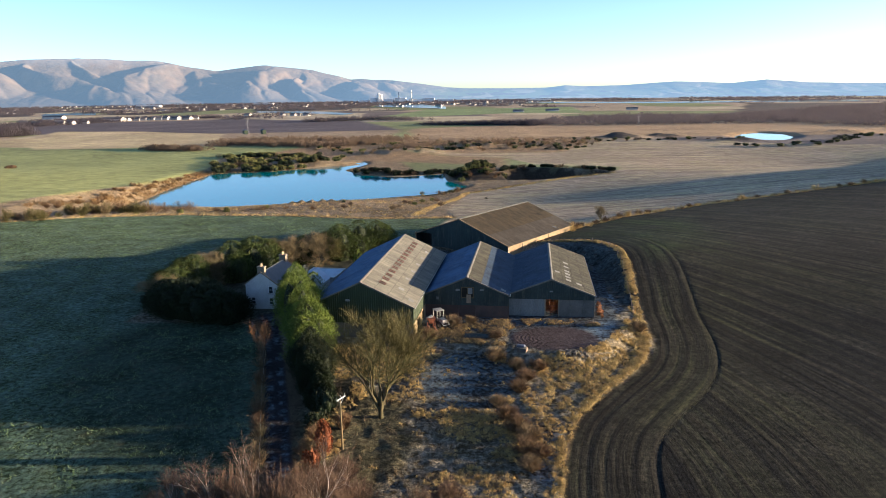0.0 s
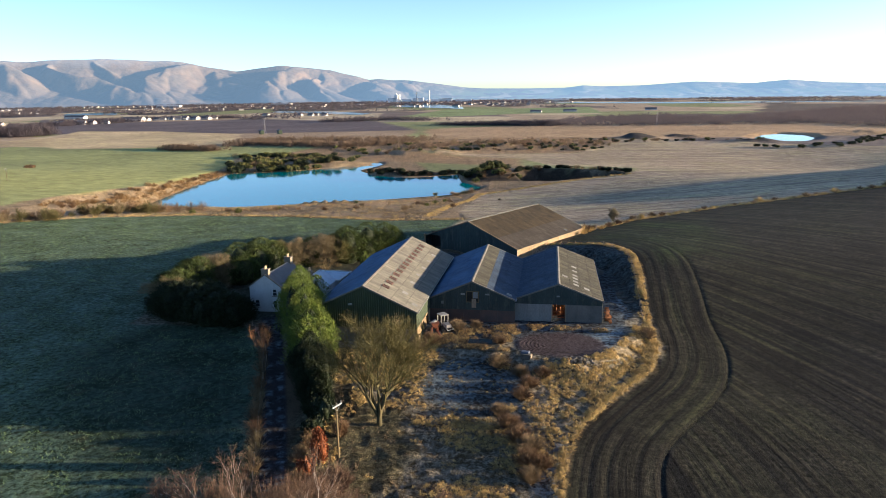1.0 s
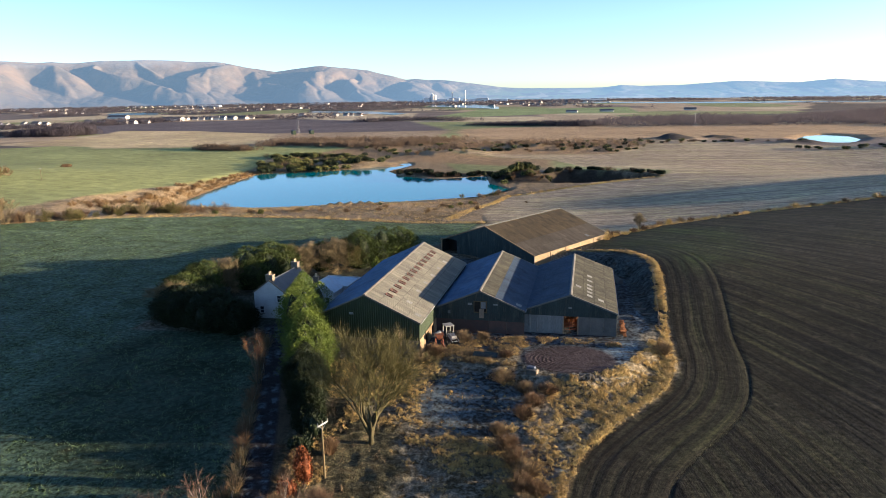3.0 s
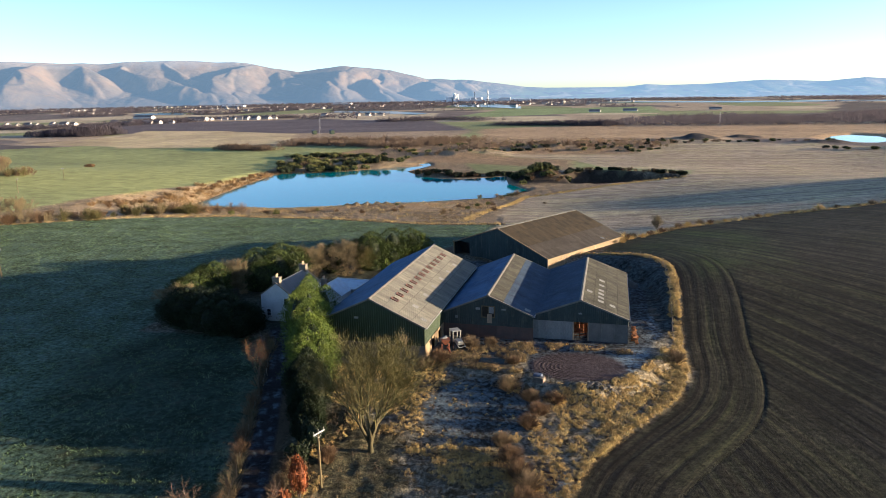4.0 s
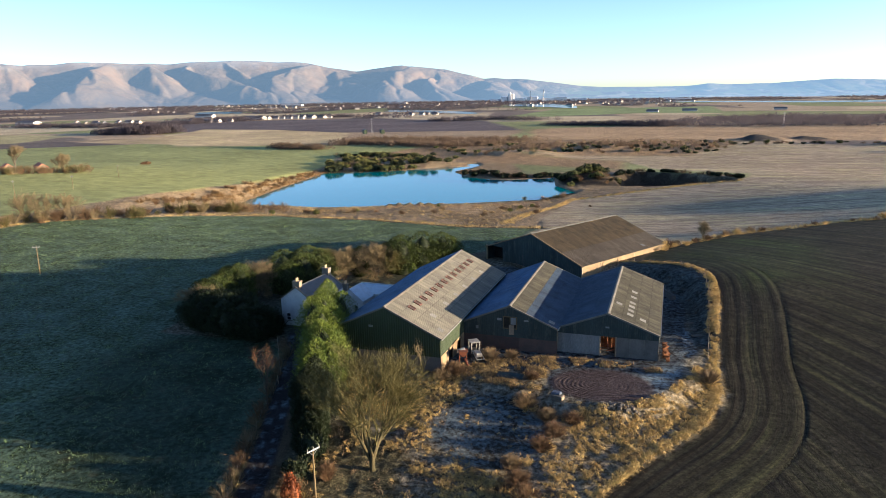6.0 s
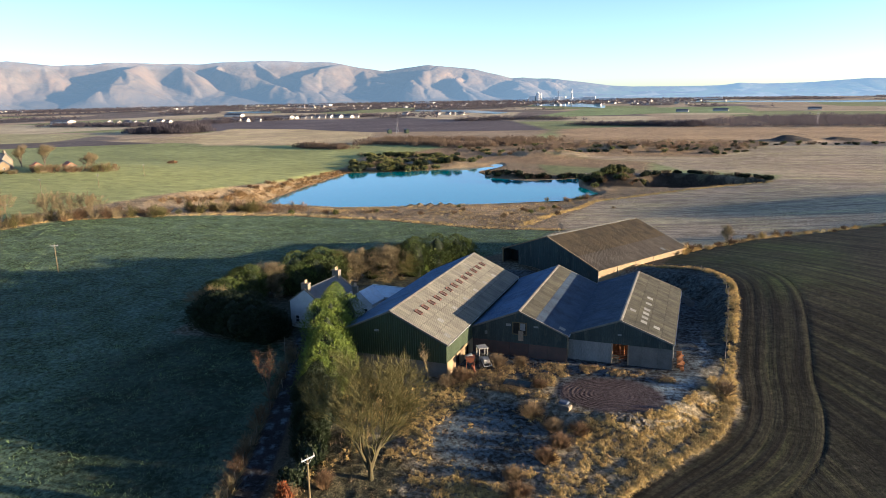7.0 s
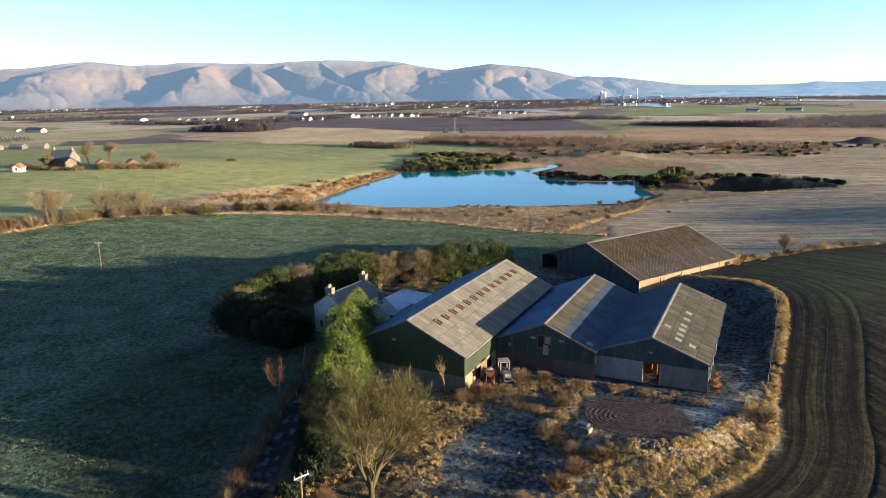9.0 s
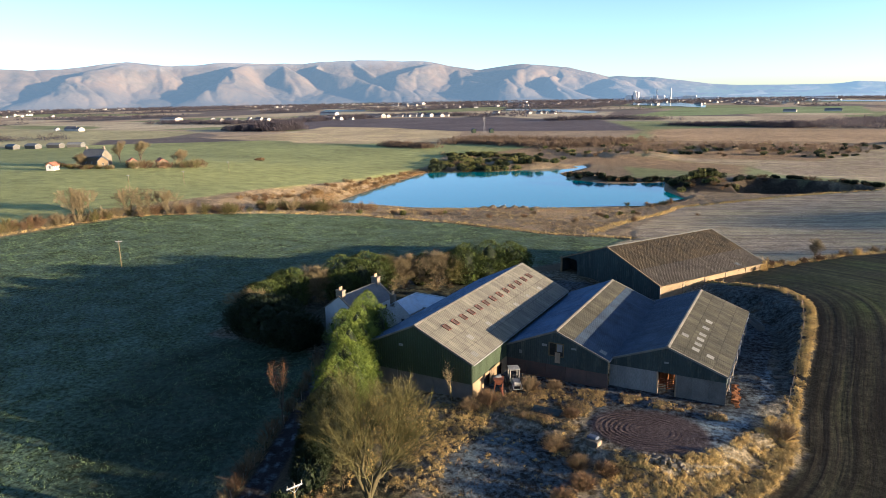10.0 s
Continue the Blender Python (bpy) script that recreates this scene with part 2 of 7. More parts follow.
_L = np.c_[np.ones(_n), SPOTS[:, :2] / 100]
_W = np.linalg.solve(np.block([[_K, _L], [_L.T, np.zeros((3, 3))]]), np.r_[SPOTS[:, 2], 0, 0, 0])
YARD = [(-4, 112), (4, 107), (12, 104), (16, 101.5), (22, 101.2), (27, 105), (31.5, 112), (34, 124), (35.5, 141), (35.5, 152), (29, 160), (16, 166), (8, 172), (-8, 150)]
def outside(x, y, poly):
    """Signed distance to a polygon: negative inside."""
    d, inside = np.full(np.shape(x), 1e9), np.zeros(np.shape(x), bool)
    for (ax, ay), (bx, by) in zip(poly, poly[1:] + poly[:1]):
        ex, ey = bx - ax, by - ay
        k = np.clip(((x - ax) * ex + (y - ay) * ey) / (ex * ex + ey * ey), 0, 1)
        d = np.minimum(d, np.hypot(x - ax - k * ex, y - ay - k * ey))
        inside ^= ((ay > y) != (by > y)) & (x < ex * (y - ay) / (ey + 1e-9) + ax)
    return np.where(inside, -d, d)
def land(x, y):
    x, y = np.asarray(x, float), np.asarray(y, float)
    z = _W[_n] + _W[_n + 1] * x / 100 + _W[_n + 2] * y / 100
    for (px, py, _), w in zip(SPOTS, _W):
        z = z + w * _tps(((x - px) ** 2 + (y - py) ** 2) / 1e4)
    k = np.clip(1 - outside(x, y, YARD) / 3.5, 0, 1); k = k * k * (3 - 2 * k)
    z = z * (1 - k) - 0.1 * k
    r = np.hypot(x, y)
    far = -9 - 6 * np.clip((r - 700) / 4000, 0, 1) ** 0.8
    k = np.clip((r - 450) / 350, 0, 1); k = k * k * (3 - 2 * k)
    # to the sides and behind, the land evens out
    s = np.clip((20 - y) / 60, 0, 1); s = s * s * (3 - 2 * s)
    z = z * (1 - s) + s * (-4 + 0.03 * np.clip(x, -100, 250))
    return z * (1 - k) + far * k


def smooth(d, lo, hi):
    k = np.clip((d - lo) / (hi - lo), 0, 1)
    return k * k * (3 - 2 * k)


def speckle(x, y, size, seed=0):
    """Smooth value noise from 0 to 1 with patches of that size."""
    def cell(i, j):
        h = np.sin(i * 127.1 + j * 311.7 + seed * 74.7) * 43758.5453
        return h - np.floor(h)
    u, v = np.asarray(x, float) / size, np.asarray(y, float) / size
    i, j = np.floor(u), np.floor(v)
    a, b = smooth(u - i, 0, 1), smooth(v - j, 0, 1)
    return (cell(i, j) * (1 - a) + cell(i + 1, j) * a) * (1 - b) + (cell(i, j + 1) * (1 - a) + cell(i + 1, j + 1) * a) * b


def from_line(x, y, line):
    """Distance to an open line, and how far along it."""
    best, along, run = np.full(np.shape(x), 1e9), np.zeros(np.shape(x)), 0.0
    for (ax, ay), (bx, by) in zip(line, line[1:]):
        ex, ey = bx - ax, by - ay
        size = math.hypot(ex, ey)
        k = np.clip(((x - ax) * ex + (y - ay) * ey) / size ** 2, 0, 1)
        d = np.hypot(x - ax - k * ex, y - ay - k * ey)
        along = np.where(d < best, run + k * size, along)
        best, run = np.minimum(d, best), run + size
    return best, along


POND_Z = -12.5
POND = [(-145, 318), (-148, 370), (-149, 445), (-114, 455), (-88, 474), (-75, 491), (-60, 510), (-55, 494), (-66, 457), (-51, 427),
        (-29, 416), (-1, 430), (1, 396), (12, 371), (-4, 346), (-34, 333), (-59, 322), (-99, 313)]
POND_FAR = [(283, 698), (274, 664), (284, 643), (302, 645), (320, 662), (336, 688), (346, 738), (332, 758), (306, 738)]
POND_FAR_Z = -10.9
RIVER = [[(-246, 2327), (-90, 2100), (-13, 1938), (-17, 2204), (-105, 2607), (-265, 2606)],
         [(89, 2663), (387, 2618), (676, 2351), (1001, 2302), (1300, 2240), (1330, 2330), (1071, 2465), (739, 2560), (419, 2800), (94, 2800)],
         [(-495, 1786), (-373, 1697), (-234, 1532), (-219, 1603), (-342, 1825), (-539, 1956)],
         [(-1061, 1808), (-915, 1807), (-1009, 1988), (-1152, 1986)]]  # far reaches of the river
# foot of the golden bank, where the tilled hill begins
BANK = [(20, 172), (27, 169), (38, 164.5), (41.5, 155), (41, 145), (39, 133), (36.5, 120), (36, 111), (33, 102), (24.5, 92), (18.5, 83.5), (15.3, 69.5), (13.5, 50), (12, 10)]


def rounded(line, times=3, closed=False):
    """A line with its corners cut until it runs smoothly."""
    for _ in range(times):
        cut = [line[0]]
        for (ax, ay), (bx, by) in zip(line, line[1:]):
            cut += [(ax * 0.75 + bx * 0.25, ay * 0.75 + by * 0.25), (ax * 0.25 + bx * 0.75, ay * 0.25 + by * 0.75)]
        line = cut + [line[-1]]
    return line


BANK = rounded(BANK)
FOOT = [p for p in BANK if 49 < p[1] < 168]  # from the back of the yard round to the near end
CREST = [(34, 184.5), (54, 206), (85, 224.5), (117, 235), (151, 243), (320, 290)]
LANE = [(-9, 45), (-13.4, 68), (-19.3, 91), (-24.5, 109), (-28, 119)]
MUD, MUD_WIDE = (20.0, 107.0), 1.28
PIT = [(36, 391.5), (55, 390), (80, 394), (93, 401), (97, 410), (88, 428), (70, 444), (50, 452), (38, 440), (31, 415)]


def lie(x, y):
    """Height of the ground."""
    x, y = np.asarray(x, float), np.asarray(y, float)
    z = land(x, y)
    for shore, level in ((POND, POND_Z), (POND_FAR, POND_FAR_Z)):
        d = outside(x, y, shore)
        k = 1 - smooth(d, 1, 13)
        z = z * (1 - k) + np.minimum(z, level + 0.35) * k
        if level == POND_Z:  # the near shore falls gently to the water
            z = np.where((y < 345) & (x < 40), np.minimum(z, level + 0.3 + 0.135 * np.clip(d - 1, 0, None) + 8 * smooth(y, 325, 345) + 10 * smooth(-x, 138, 205)), z)
        z = np.where(d < 2.5, z + (level - 1.2 - z) * (1 - smooth(d, -2, 2.5)), z)
    # the wooded hillock on the pond's far side, and spoil heaps beyond it
    for cx, cy, rx, ry, top in ((18, 413, 14, 13, 6.5), (-42, 436, 26, 5, 2.2), (-95, 492, 40, 12, 3.0),
                                (-68, 313, 2.2, 1.6, 1.3), (-64, 313.6, 2.0, 1.6, 1.4), (-59.5, 314.6, 2.2, 1.6, 1.3), (-55, 315.6, 2.0, 1.5, 1.4), (-51, 316.8, 2.2, 1.6, 1.3), (-46.5, 318.4, 2.2, 1.6, 1.4),
                                (-30, 560, 34, 18, 5.0), (30, 600, 40, 16, 4.0), (168, 692, 24, 11, 4.6), (212, 702, 20, 9, 3.6), (262, 640, 26, 7, 3), (400, 720, 36, 14, 4), (-165, 560, 22, 8, 2.5)):
        z = z + top * np.exp(-(((x - cx) / rx) ** 2 + ((y - cy) / ry) ** 2) * 1.3) * (0.7 + 0.6 * speckle(x, y, 9, 5))
    # the old pit, cut into the stubble
    k = 1 - smooth(outside(x, y, PIT) + (speckle(x, y, 8, 7) - 0.5) * 3, -5.0, 1.0)
    z = z * (1 - k) + np.minimum(z, -20 + 0.8 * speckle(x, y, 7, 6)) * k
    # sunk lane
    d, _ = from_line(x, y, LANE)
    z = z - 0.12 * (1 - smooth(d, 1.2, 3.2))
    # the ring that a digger has churned up before the sheds
    r = np.hypot(x - MUD[0], (y - MUD[1]) * 1.3) / MUD_WIDE
    z = z + np.where(r < 5.6, 0.005 * np.sin(r * 13) * (1 - smooth(r, 4.6, 5.6)) * smooth(r, 0.5, 2), 0)
    return z


def pick(base, mask, colour):
    return base * (1 - mask[:, None]) + np.array(colour) * mask[:, None]


def wooded(x, y):
    """Chance of trees far out on the plain: in long patches, thick at the foot of the hills."""
    r = np.hypot(x, y)
    a = np.degrees(np.arctan2(x, y))
    patch = speckle(x, y * 0.55 + 40 * speckle(x, y, 300, 81), 130, 82) * 0.6 + speckle(x, y * 0.5, 330, 83) * 0.5
    thick = np.interp(r, [1350, 1750, 2300, 2800, 3700], [0.76, 0.69, 0.52, 0.40, 0.24])
    thick = thick + np.interp(a, [-12, 4, 12, 20], [0, 0.10, 0.16, 0.26])
    for shape in RIVER:
        patch = np.where(outside(x, y, shape) < 25, 0, patch)
    return (r > 1350) * (r < 3740) * (a > -64) * (a < 42) * smooth(patch, thick, thick + 0.05)


def ground_sheet():
    """One sheet to the horizon, finest in the quarter that faces the farm."""
    front = np.linspace(radians(-64), radians(43), 640)
    rest = np.linspace(radians(43), radians(296), 64)[1:-1]
    turns = np.concatenate([front, rest])
    rings = np.concatenate([[3, 10, 18, 26], np.geomspace(32, 4950, 560)])
    cx, cy = 14.0, 16.0
    A, R = np.meshgrid(turns, rings)
    x, y = (cx + R * np.sin(A)).ravel(), (cy + R * np.cos(A)).ravel()
    z = lie(x, y)
    near = np.hypot(x, y) < 420
    wob = (speckle(x, y, 6, 1) - 0.5) * 2.2 + (speckle(x, y, 1.7, 2) - 0.5) * 1.2
    far_wob = (speckle(x, y, 60, 3) - 0.5) * 26

    tint = np.tile(np.array([0.33, 0.25, 0.16]), (len(x), 1))
    cover = np.zeros((len(x), 4))  # frost, tufts, straight rows, headland rows

    near_zone = [False]

    def zone(poly, colour, soft=1.2, frost=0.0, tufts=0.0, rows=0.0, head=0.0, wobble=1.0):
        nonlocal tint
        m = 1 - smooth(outside(x, y, poly) + (wob if near_zone[0] else far_wob) * wobble, -soft, soft)
        tint = pick(tint, m, colour)
        for n, v in enumerate((frost, tufts, rows, head)):
            cover[:, n] = cover[:, n] * (1 - m) + v * m
        return m

    # far patchwork of fields
    patch = speckle(x, y, 330, 8)
    tint = pick(tint, smooth(patch, 0.62, 0.66), (0.20, 0.21, 0.09))
    tint = pick(tint, 1 - smooth(patch, 0.3, 0.34), (0.15, 0.12, 0.10))
    tint = pick(tint, smooth(speckle(x, y, 210, 9), 0.72, 0.76), (0.42, 0.34, 0.21))
    tint = pick(tint, wooded(x, y) * 0.9, (0.062, 0.052, 0.048))
    zone([(-560, 700), (-380, 660), (-120, 640), (-60, 700), (-60, 900), (-330, 940)], (0.27, 0.20, 0.125), 8, wobble=0.4)
    zone([(-520, 690), (-350, 640), (-235, 690), (-250, 780), (-480, 840)], (0.38, 0.28, 0.165), 5, rows=0.5, wobble=0.3)
    zone([(-640, 900), (-250, 850), (-60, 880), (-150, 1180), (-400, 1330), (-780, 1230)], (0.105, 0.085, 0.085), 8, wobble=0.2)
    zone([(-446, 735), (-373, 628), (-293, 630), (-225, 680), (-268, 835), (-406, 925), (-540, 960)], (0.42, 0.32, 0.185), 5, rows=0.4, wobble=0.25)
    zone([(-400, 1350), (-160, 1200), (-200, 1650), (-440, 1700)], (0.42, 0.34, 0.22), 8, wobble=0.3)
    zone([(-150, 1260), (130, 1500), (280, 1450), (340, 2000), (-60, 1900)], (0.20, 0.24, 0.10), 8, wobble=0.3)
    zone([(-50, 900), (140, 1020), (640, 940), (560, 700), (150, 690), (-40, 700)], (0.30, 0.21, 0.12), 8, tufts=0.4, wobble=0.5)
    zone([(215, 1040), (620, 960), (1250, 1900), (900, 2150), (540, 1350), (210, 1290)], (0.08, 0.065, 0.055), 12, tufts=0.5)
    zone([(-1100, 500), (-560, 545), (-640, 820), (-1300, 900)], (0.34, 0.30, 0.15), 8, wobble=0.3)
    zone([(-560, 545), (-420, 640), (-560, 700), (-640, 640)], (0.105, 0.085, 0.075), 6, wobble=0.3)
    for cx, cy, rx, ry in ((168, 688, 21, 12), (212, 699, 18, 10), (262, 638, 22, 6)):  # dark spoil
        tint = pick(tint, 1 - smooth(np.hypot((x - cx) / rx, (y - cy) / ry), 0.7, 1.1), (0.05, 0.045, 0.04))
    near_zone[0] = True
    tint = pick(tint, (np.hypot(x - 10, y - 60) < 135) * 1.0, (0.075, 0.056, 0.034))
    # the green field beyond the pond, and the stubble that runs up the right side
    zone([(-150, 206), (-113, 262), (-143, 376), (-163, 515), (-128, 622), (-270, 640), (-365, 610), (-430, 660), (-700, 500), (-700, 60), (-165, 150)], (0.235, 0.248, 0.092), 3, frost=0.04, wobble=1.5)
    zone([(-12, 236), (10, 342), (52, 377), (96, 402), (110, 440), (60, 470), (44, 520), (-30, 552), (90, 560), (150, 680), (240, 640), (340, 560), (640, 480), (700, 300), (320, 292), (151, 245), (85, 226), (54, 208), (20, 196)],
         (0.27, 0.205, 0.135), 2, frost=0.12, rows=0.55, wobble=1.2)
    # rough strip between the frosted field and the water
    zone([(-160, 160), (-150, 202), (-113, 230), (-89, 242), (-55, 241), (-20, 229), (6, 226), (2, 260), (12, 345), (52, 379), (96, 404), (104, 430), (60, 450), (40, 470), (-20, 445), (-45, 560), (-70, 560), (-176, 540), (-160, 470), (-156, 440), (-157, 389), (-160, 355), (-166, 328), (-169, 290), (-166, 255), (-165, 222), (-170, 197), (-180, 160)],
         (0.165, 0.122, 0.07), 2.5, frost=0.15, tufts=1.0)
    zone([(-150, 560), (-60, 514), (40, 468), (44, 520), (-30, 552), (90, 560), (150, 680), (110, 720), (-40, 705), (-120, 640)], (0.19, 0.135, 0.08), 6, tufts=0.8)
    # frosted pasture
    zone([(-700, 0), (-168, 100), (-160, 160), (-150, 201), (-113, 229), (-89, 241), (-55, 240), (-20, 228), (4, 226), (-2, 190), (-20, 168), (-26, 120), (-21.5, 91), (-15.5, 68), (-12, 20), (-60, -60)],
         (0.036, 0.056, 0.022), 1.0, frost=0.24, tufts=0.3, wobble=0.35)
    # the corner beside the lane: tree shade put into the tint, little rime
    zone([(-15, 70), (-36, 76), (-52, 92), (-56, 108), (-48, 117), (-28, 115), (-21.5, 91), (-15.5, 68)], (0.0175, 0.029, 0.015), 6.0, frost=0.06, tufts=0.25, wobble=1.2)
    # tilled hill
    tilled = zone([(34, 184.5), (54, 206), (85, 224.5), (117, 235), (151, 243), (320, 290), (700, 300), (700, -300), (0, -200), (12, 10)] + FOOT[::-1] + [(30, 170)],
                  (0.0185, 0.0165, 0.0135), 0.4, rows=1.0, wobble=0.25)
    sprouts = tilled * (1 - smooth(outside(x, y, [(22, 172), (40, 168), (47, 150), (62, 160), (70, 196), (50, 202), (34, 184)]) + wob * 2, -8, 8)) * (0.3 + 0.7 * speckle(x, y, 7, 41))
    tint = pick(tint, sprouts, (0.022, 0.031, 0.011))
    bank_d, bank_s = from_line(x, y, BANK)
    head = tilled * (1 - smooth(bank_d + wob * 0.25, 9.6, 10.4))
    cover[:, 2] *= 1 - tilled
    cover[:, 3] = tilled
    t = np.clip(y - 79, -8, 60)
    lay_x = np.where(bank_d < 10.2, bank_d, x + 0.105 * t + 0.0066 * t * t + 0.9 * np.clip(y - 139, 0, 200))
    lay_y = np.where(bank_d < 10.2, bank_s, y)
    # rough ground in front of the sheds, the bank, and the garth round the house
    zone([(12, 10)] + FOOT[::-1] + [(24, 171), (8, 178), (-24, 172), (-50, 140), (-52, 118), (-30, 116), (-21, 104), (-16, 91), (-11.5, 68), (-7, 20)],
         (0.085, 0.064, 0.032), 0.5, frost=0.34, tufts=1.0, wobble=0.4)
    # under the bare tree: leaf litter, and the tree's shade in the tint
    zone([(-13, 68), (-5, 68), (0, 80), (-2, 89), (-11, 95), (-15, 90)], (0.045, 0.039, 0.018), 1.5, frost=0.06, tufts=0.8, wobble=0.8)
    zone([(-48, 121), (-30, 118), (-22, 122), (-14, 150), (-10, 168), (-24, 170), (-46, 142)], (0.03, 0.032, 0.02), 1.0, frost=0.1, tufts=0.6, wobble=0.6)
    hollow = [(6.4 + 7.4 * math.cos(a), 95.6 + 7.4 * math.sin(a)) for a in np.linspace(0, 2 * np.pi, 17)[:-1]]
    zone(hollow, (0.036, 0.036, 0.033), 1.2, frost=0.5, tufts=0.3, wobble=0.9)
    zone([(12.5, 74), (15, 70), (18.2, 83), (23, 90.5), (20.5, 92), (16, 88)], (0.05, 0.045, 0.04), 0.8, frost=0.6, tufts=0.4, wobble=0.6)
    zone([(36.6, 110), (33, 102), (24.5, 92), (18.5, 83.5), (14, 86), (14, 98), (22, 100), (28, 104.5), (32.5, 112), (35.5, 124), (37, 141), (37.5, 153), (31, 160), (26, 168), (38, 164), (41.5, 155), (41, 145), (39, 133), (36.5, 120)],
         (0.13, 0.095, 0.045), 0.7, frost=0.34, tufts=1.0, wobble=0.5)
    zone([(-6, 113), (2, 110), (13, 111), (14, 104), (17, 102), (22, 101.8), (26.5, 105.5), (31, 112), (33.5, 124), (35, 141), (35, 151), (28, 159), (14, 166), (-14, 168), (-14, 150)],
         (0.024, 0.022, 0.022), 0.6, frost=0.34, tufts=0.25, wobble=0.5)
    # brown pit soil, with the shade of the pit's face in the tint
    zone([(5, 396), (36, 391), (55, 389.5), (80, 393.5), (94, 401), (98, 410), (89, 429), (70, 446), (50, 454), (20, 432), (2, 415)], (0.034, 0.027, 0.02), 1.2, tufts=0.5, wobble=0.5)
    zone([(-64, 450), (-45, 431), (-22, 424), (2, 432), (0, 446), (-30, 446)], (0.07, 0.055, 0.035), 2, tufts=0.8)
    # cut slope behind the yard, its shade put into the dark tint
    zone([(37, 120), (39, 133), (40.5, 145), (41, 154), (37.5, 163.5), (26, 168), (24, 166), (30, 159), (35, 152), (35, 141), (33.6, 124)], (0.027, 0.028, 0.023), 0.8, frost=0.18, tufts=0.5, wobble=0.4)
    zone([(25.5, 104.8), (29.5, 109), (31.2, 114.5), (27.5, 114), (26.5, 110.5), (24.5, 107.5)], (0.05, 0.05, 0.052), 0.9, frost=0.85, tufts=0.2, wobble=0.9)
    zone([(32.0, 120), (33.8, 121), (34.8, 133), (33.2, 134)], (0.05, 0.05, 0.052), 0.8, frost=0.75, tufts=0.2, wobble=0.9)
    m = 1 - smooth(np.hypot(x - MUD[0], (y - MUD[1]) * 1.3) / MUD_WIDE + wob * 0.3, 4.7, 5.7)
    tint = pick(tint, m, (0.05, 0.036, 0.034))
    cover *= 1 - 0.9 * m[:, None]
    d, along = from_line(x, y, LANE)
    m = (1 - smooth(d + wob * 0.15, 1.3, 1.8))
    tint = pick(tint, m, (0.027, 0.024, 0.025))
    cover *= 1 - 0.75 * m[:, None]
    sun_bars = m * (1 - smooth(np.abs(d - 0.75), 0.2, 0.7)) * smooth(np.sin(along * 6.2 + wob), 0.0, 0.6)  # stripes of sunlight across the lane, painted as pale rime
    cover[:, 0] = np.maximum(cover[:, 0], 0.55 * sun_bars)
    # uneven ground where the grass stands in tufts
    z = z + cover[:, 1] * near * ((speckle(x, y, 2.3, 11) - 0.5) * 0.35 + (speckle(x, y, 0.9, 12) - 0.5) * 0.22)
    # added groove under the pasture's far fence, tinted dark as the bank's shadow line
    d, _ = from_line(x, y, [(-113, 230.5), (-89, 242.5), (-55, 241.5), (-20, 229.5), (4, 227.5)])
    m = np.exp(-(d / 1.3) ** 2)
    z = z - 1.0 * m
    tint = pick(tint, m, (0.02, 0.02, 0.014))
    # wheel marks and the drain along the headland
    z = z - 0.085 * tilled * np.exp(-((bank_d - 10.2) / 0.3) ** 2)
    for at in (2.6, 4.4):
        z = z - 0.04 * tilled * np.exp(-((bank_d - at) / 0.28) ** 2)

    rows, cols = len(rings), len(turns)
    i = np.arange(rows * cols).reshape(rows, cols)
    j = np.roll(i, -1, axis=1)
    quads = np.stack([i[:-1], j[:-1], j[1:], i[1:]], -1).reshape(-1, 4)[:, ::-1]
    me = bpy.data.meshes.new("ground")
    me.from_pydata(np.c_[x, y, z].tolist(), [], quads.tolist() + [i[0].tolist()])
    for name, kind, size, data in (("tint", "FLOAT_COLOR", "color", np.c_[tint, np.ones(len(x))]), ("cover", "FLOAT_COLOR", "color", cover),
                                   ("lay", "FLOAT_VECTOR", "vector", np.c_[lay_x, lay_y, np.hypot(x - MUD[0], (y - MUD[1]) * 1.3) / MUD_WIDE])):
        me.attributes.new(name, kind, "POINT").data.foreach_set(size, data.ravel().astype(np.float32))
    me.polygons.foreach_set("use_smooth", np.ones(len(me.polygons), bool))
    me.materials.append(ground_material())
    return tagged(new("ground", me), "winter farmland of frosted pasture, stubble and tilled soil", "ground", kind="structure")


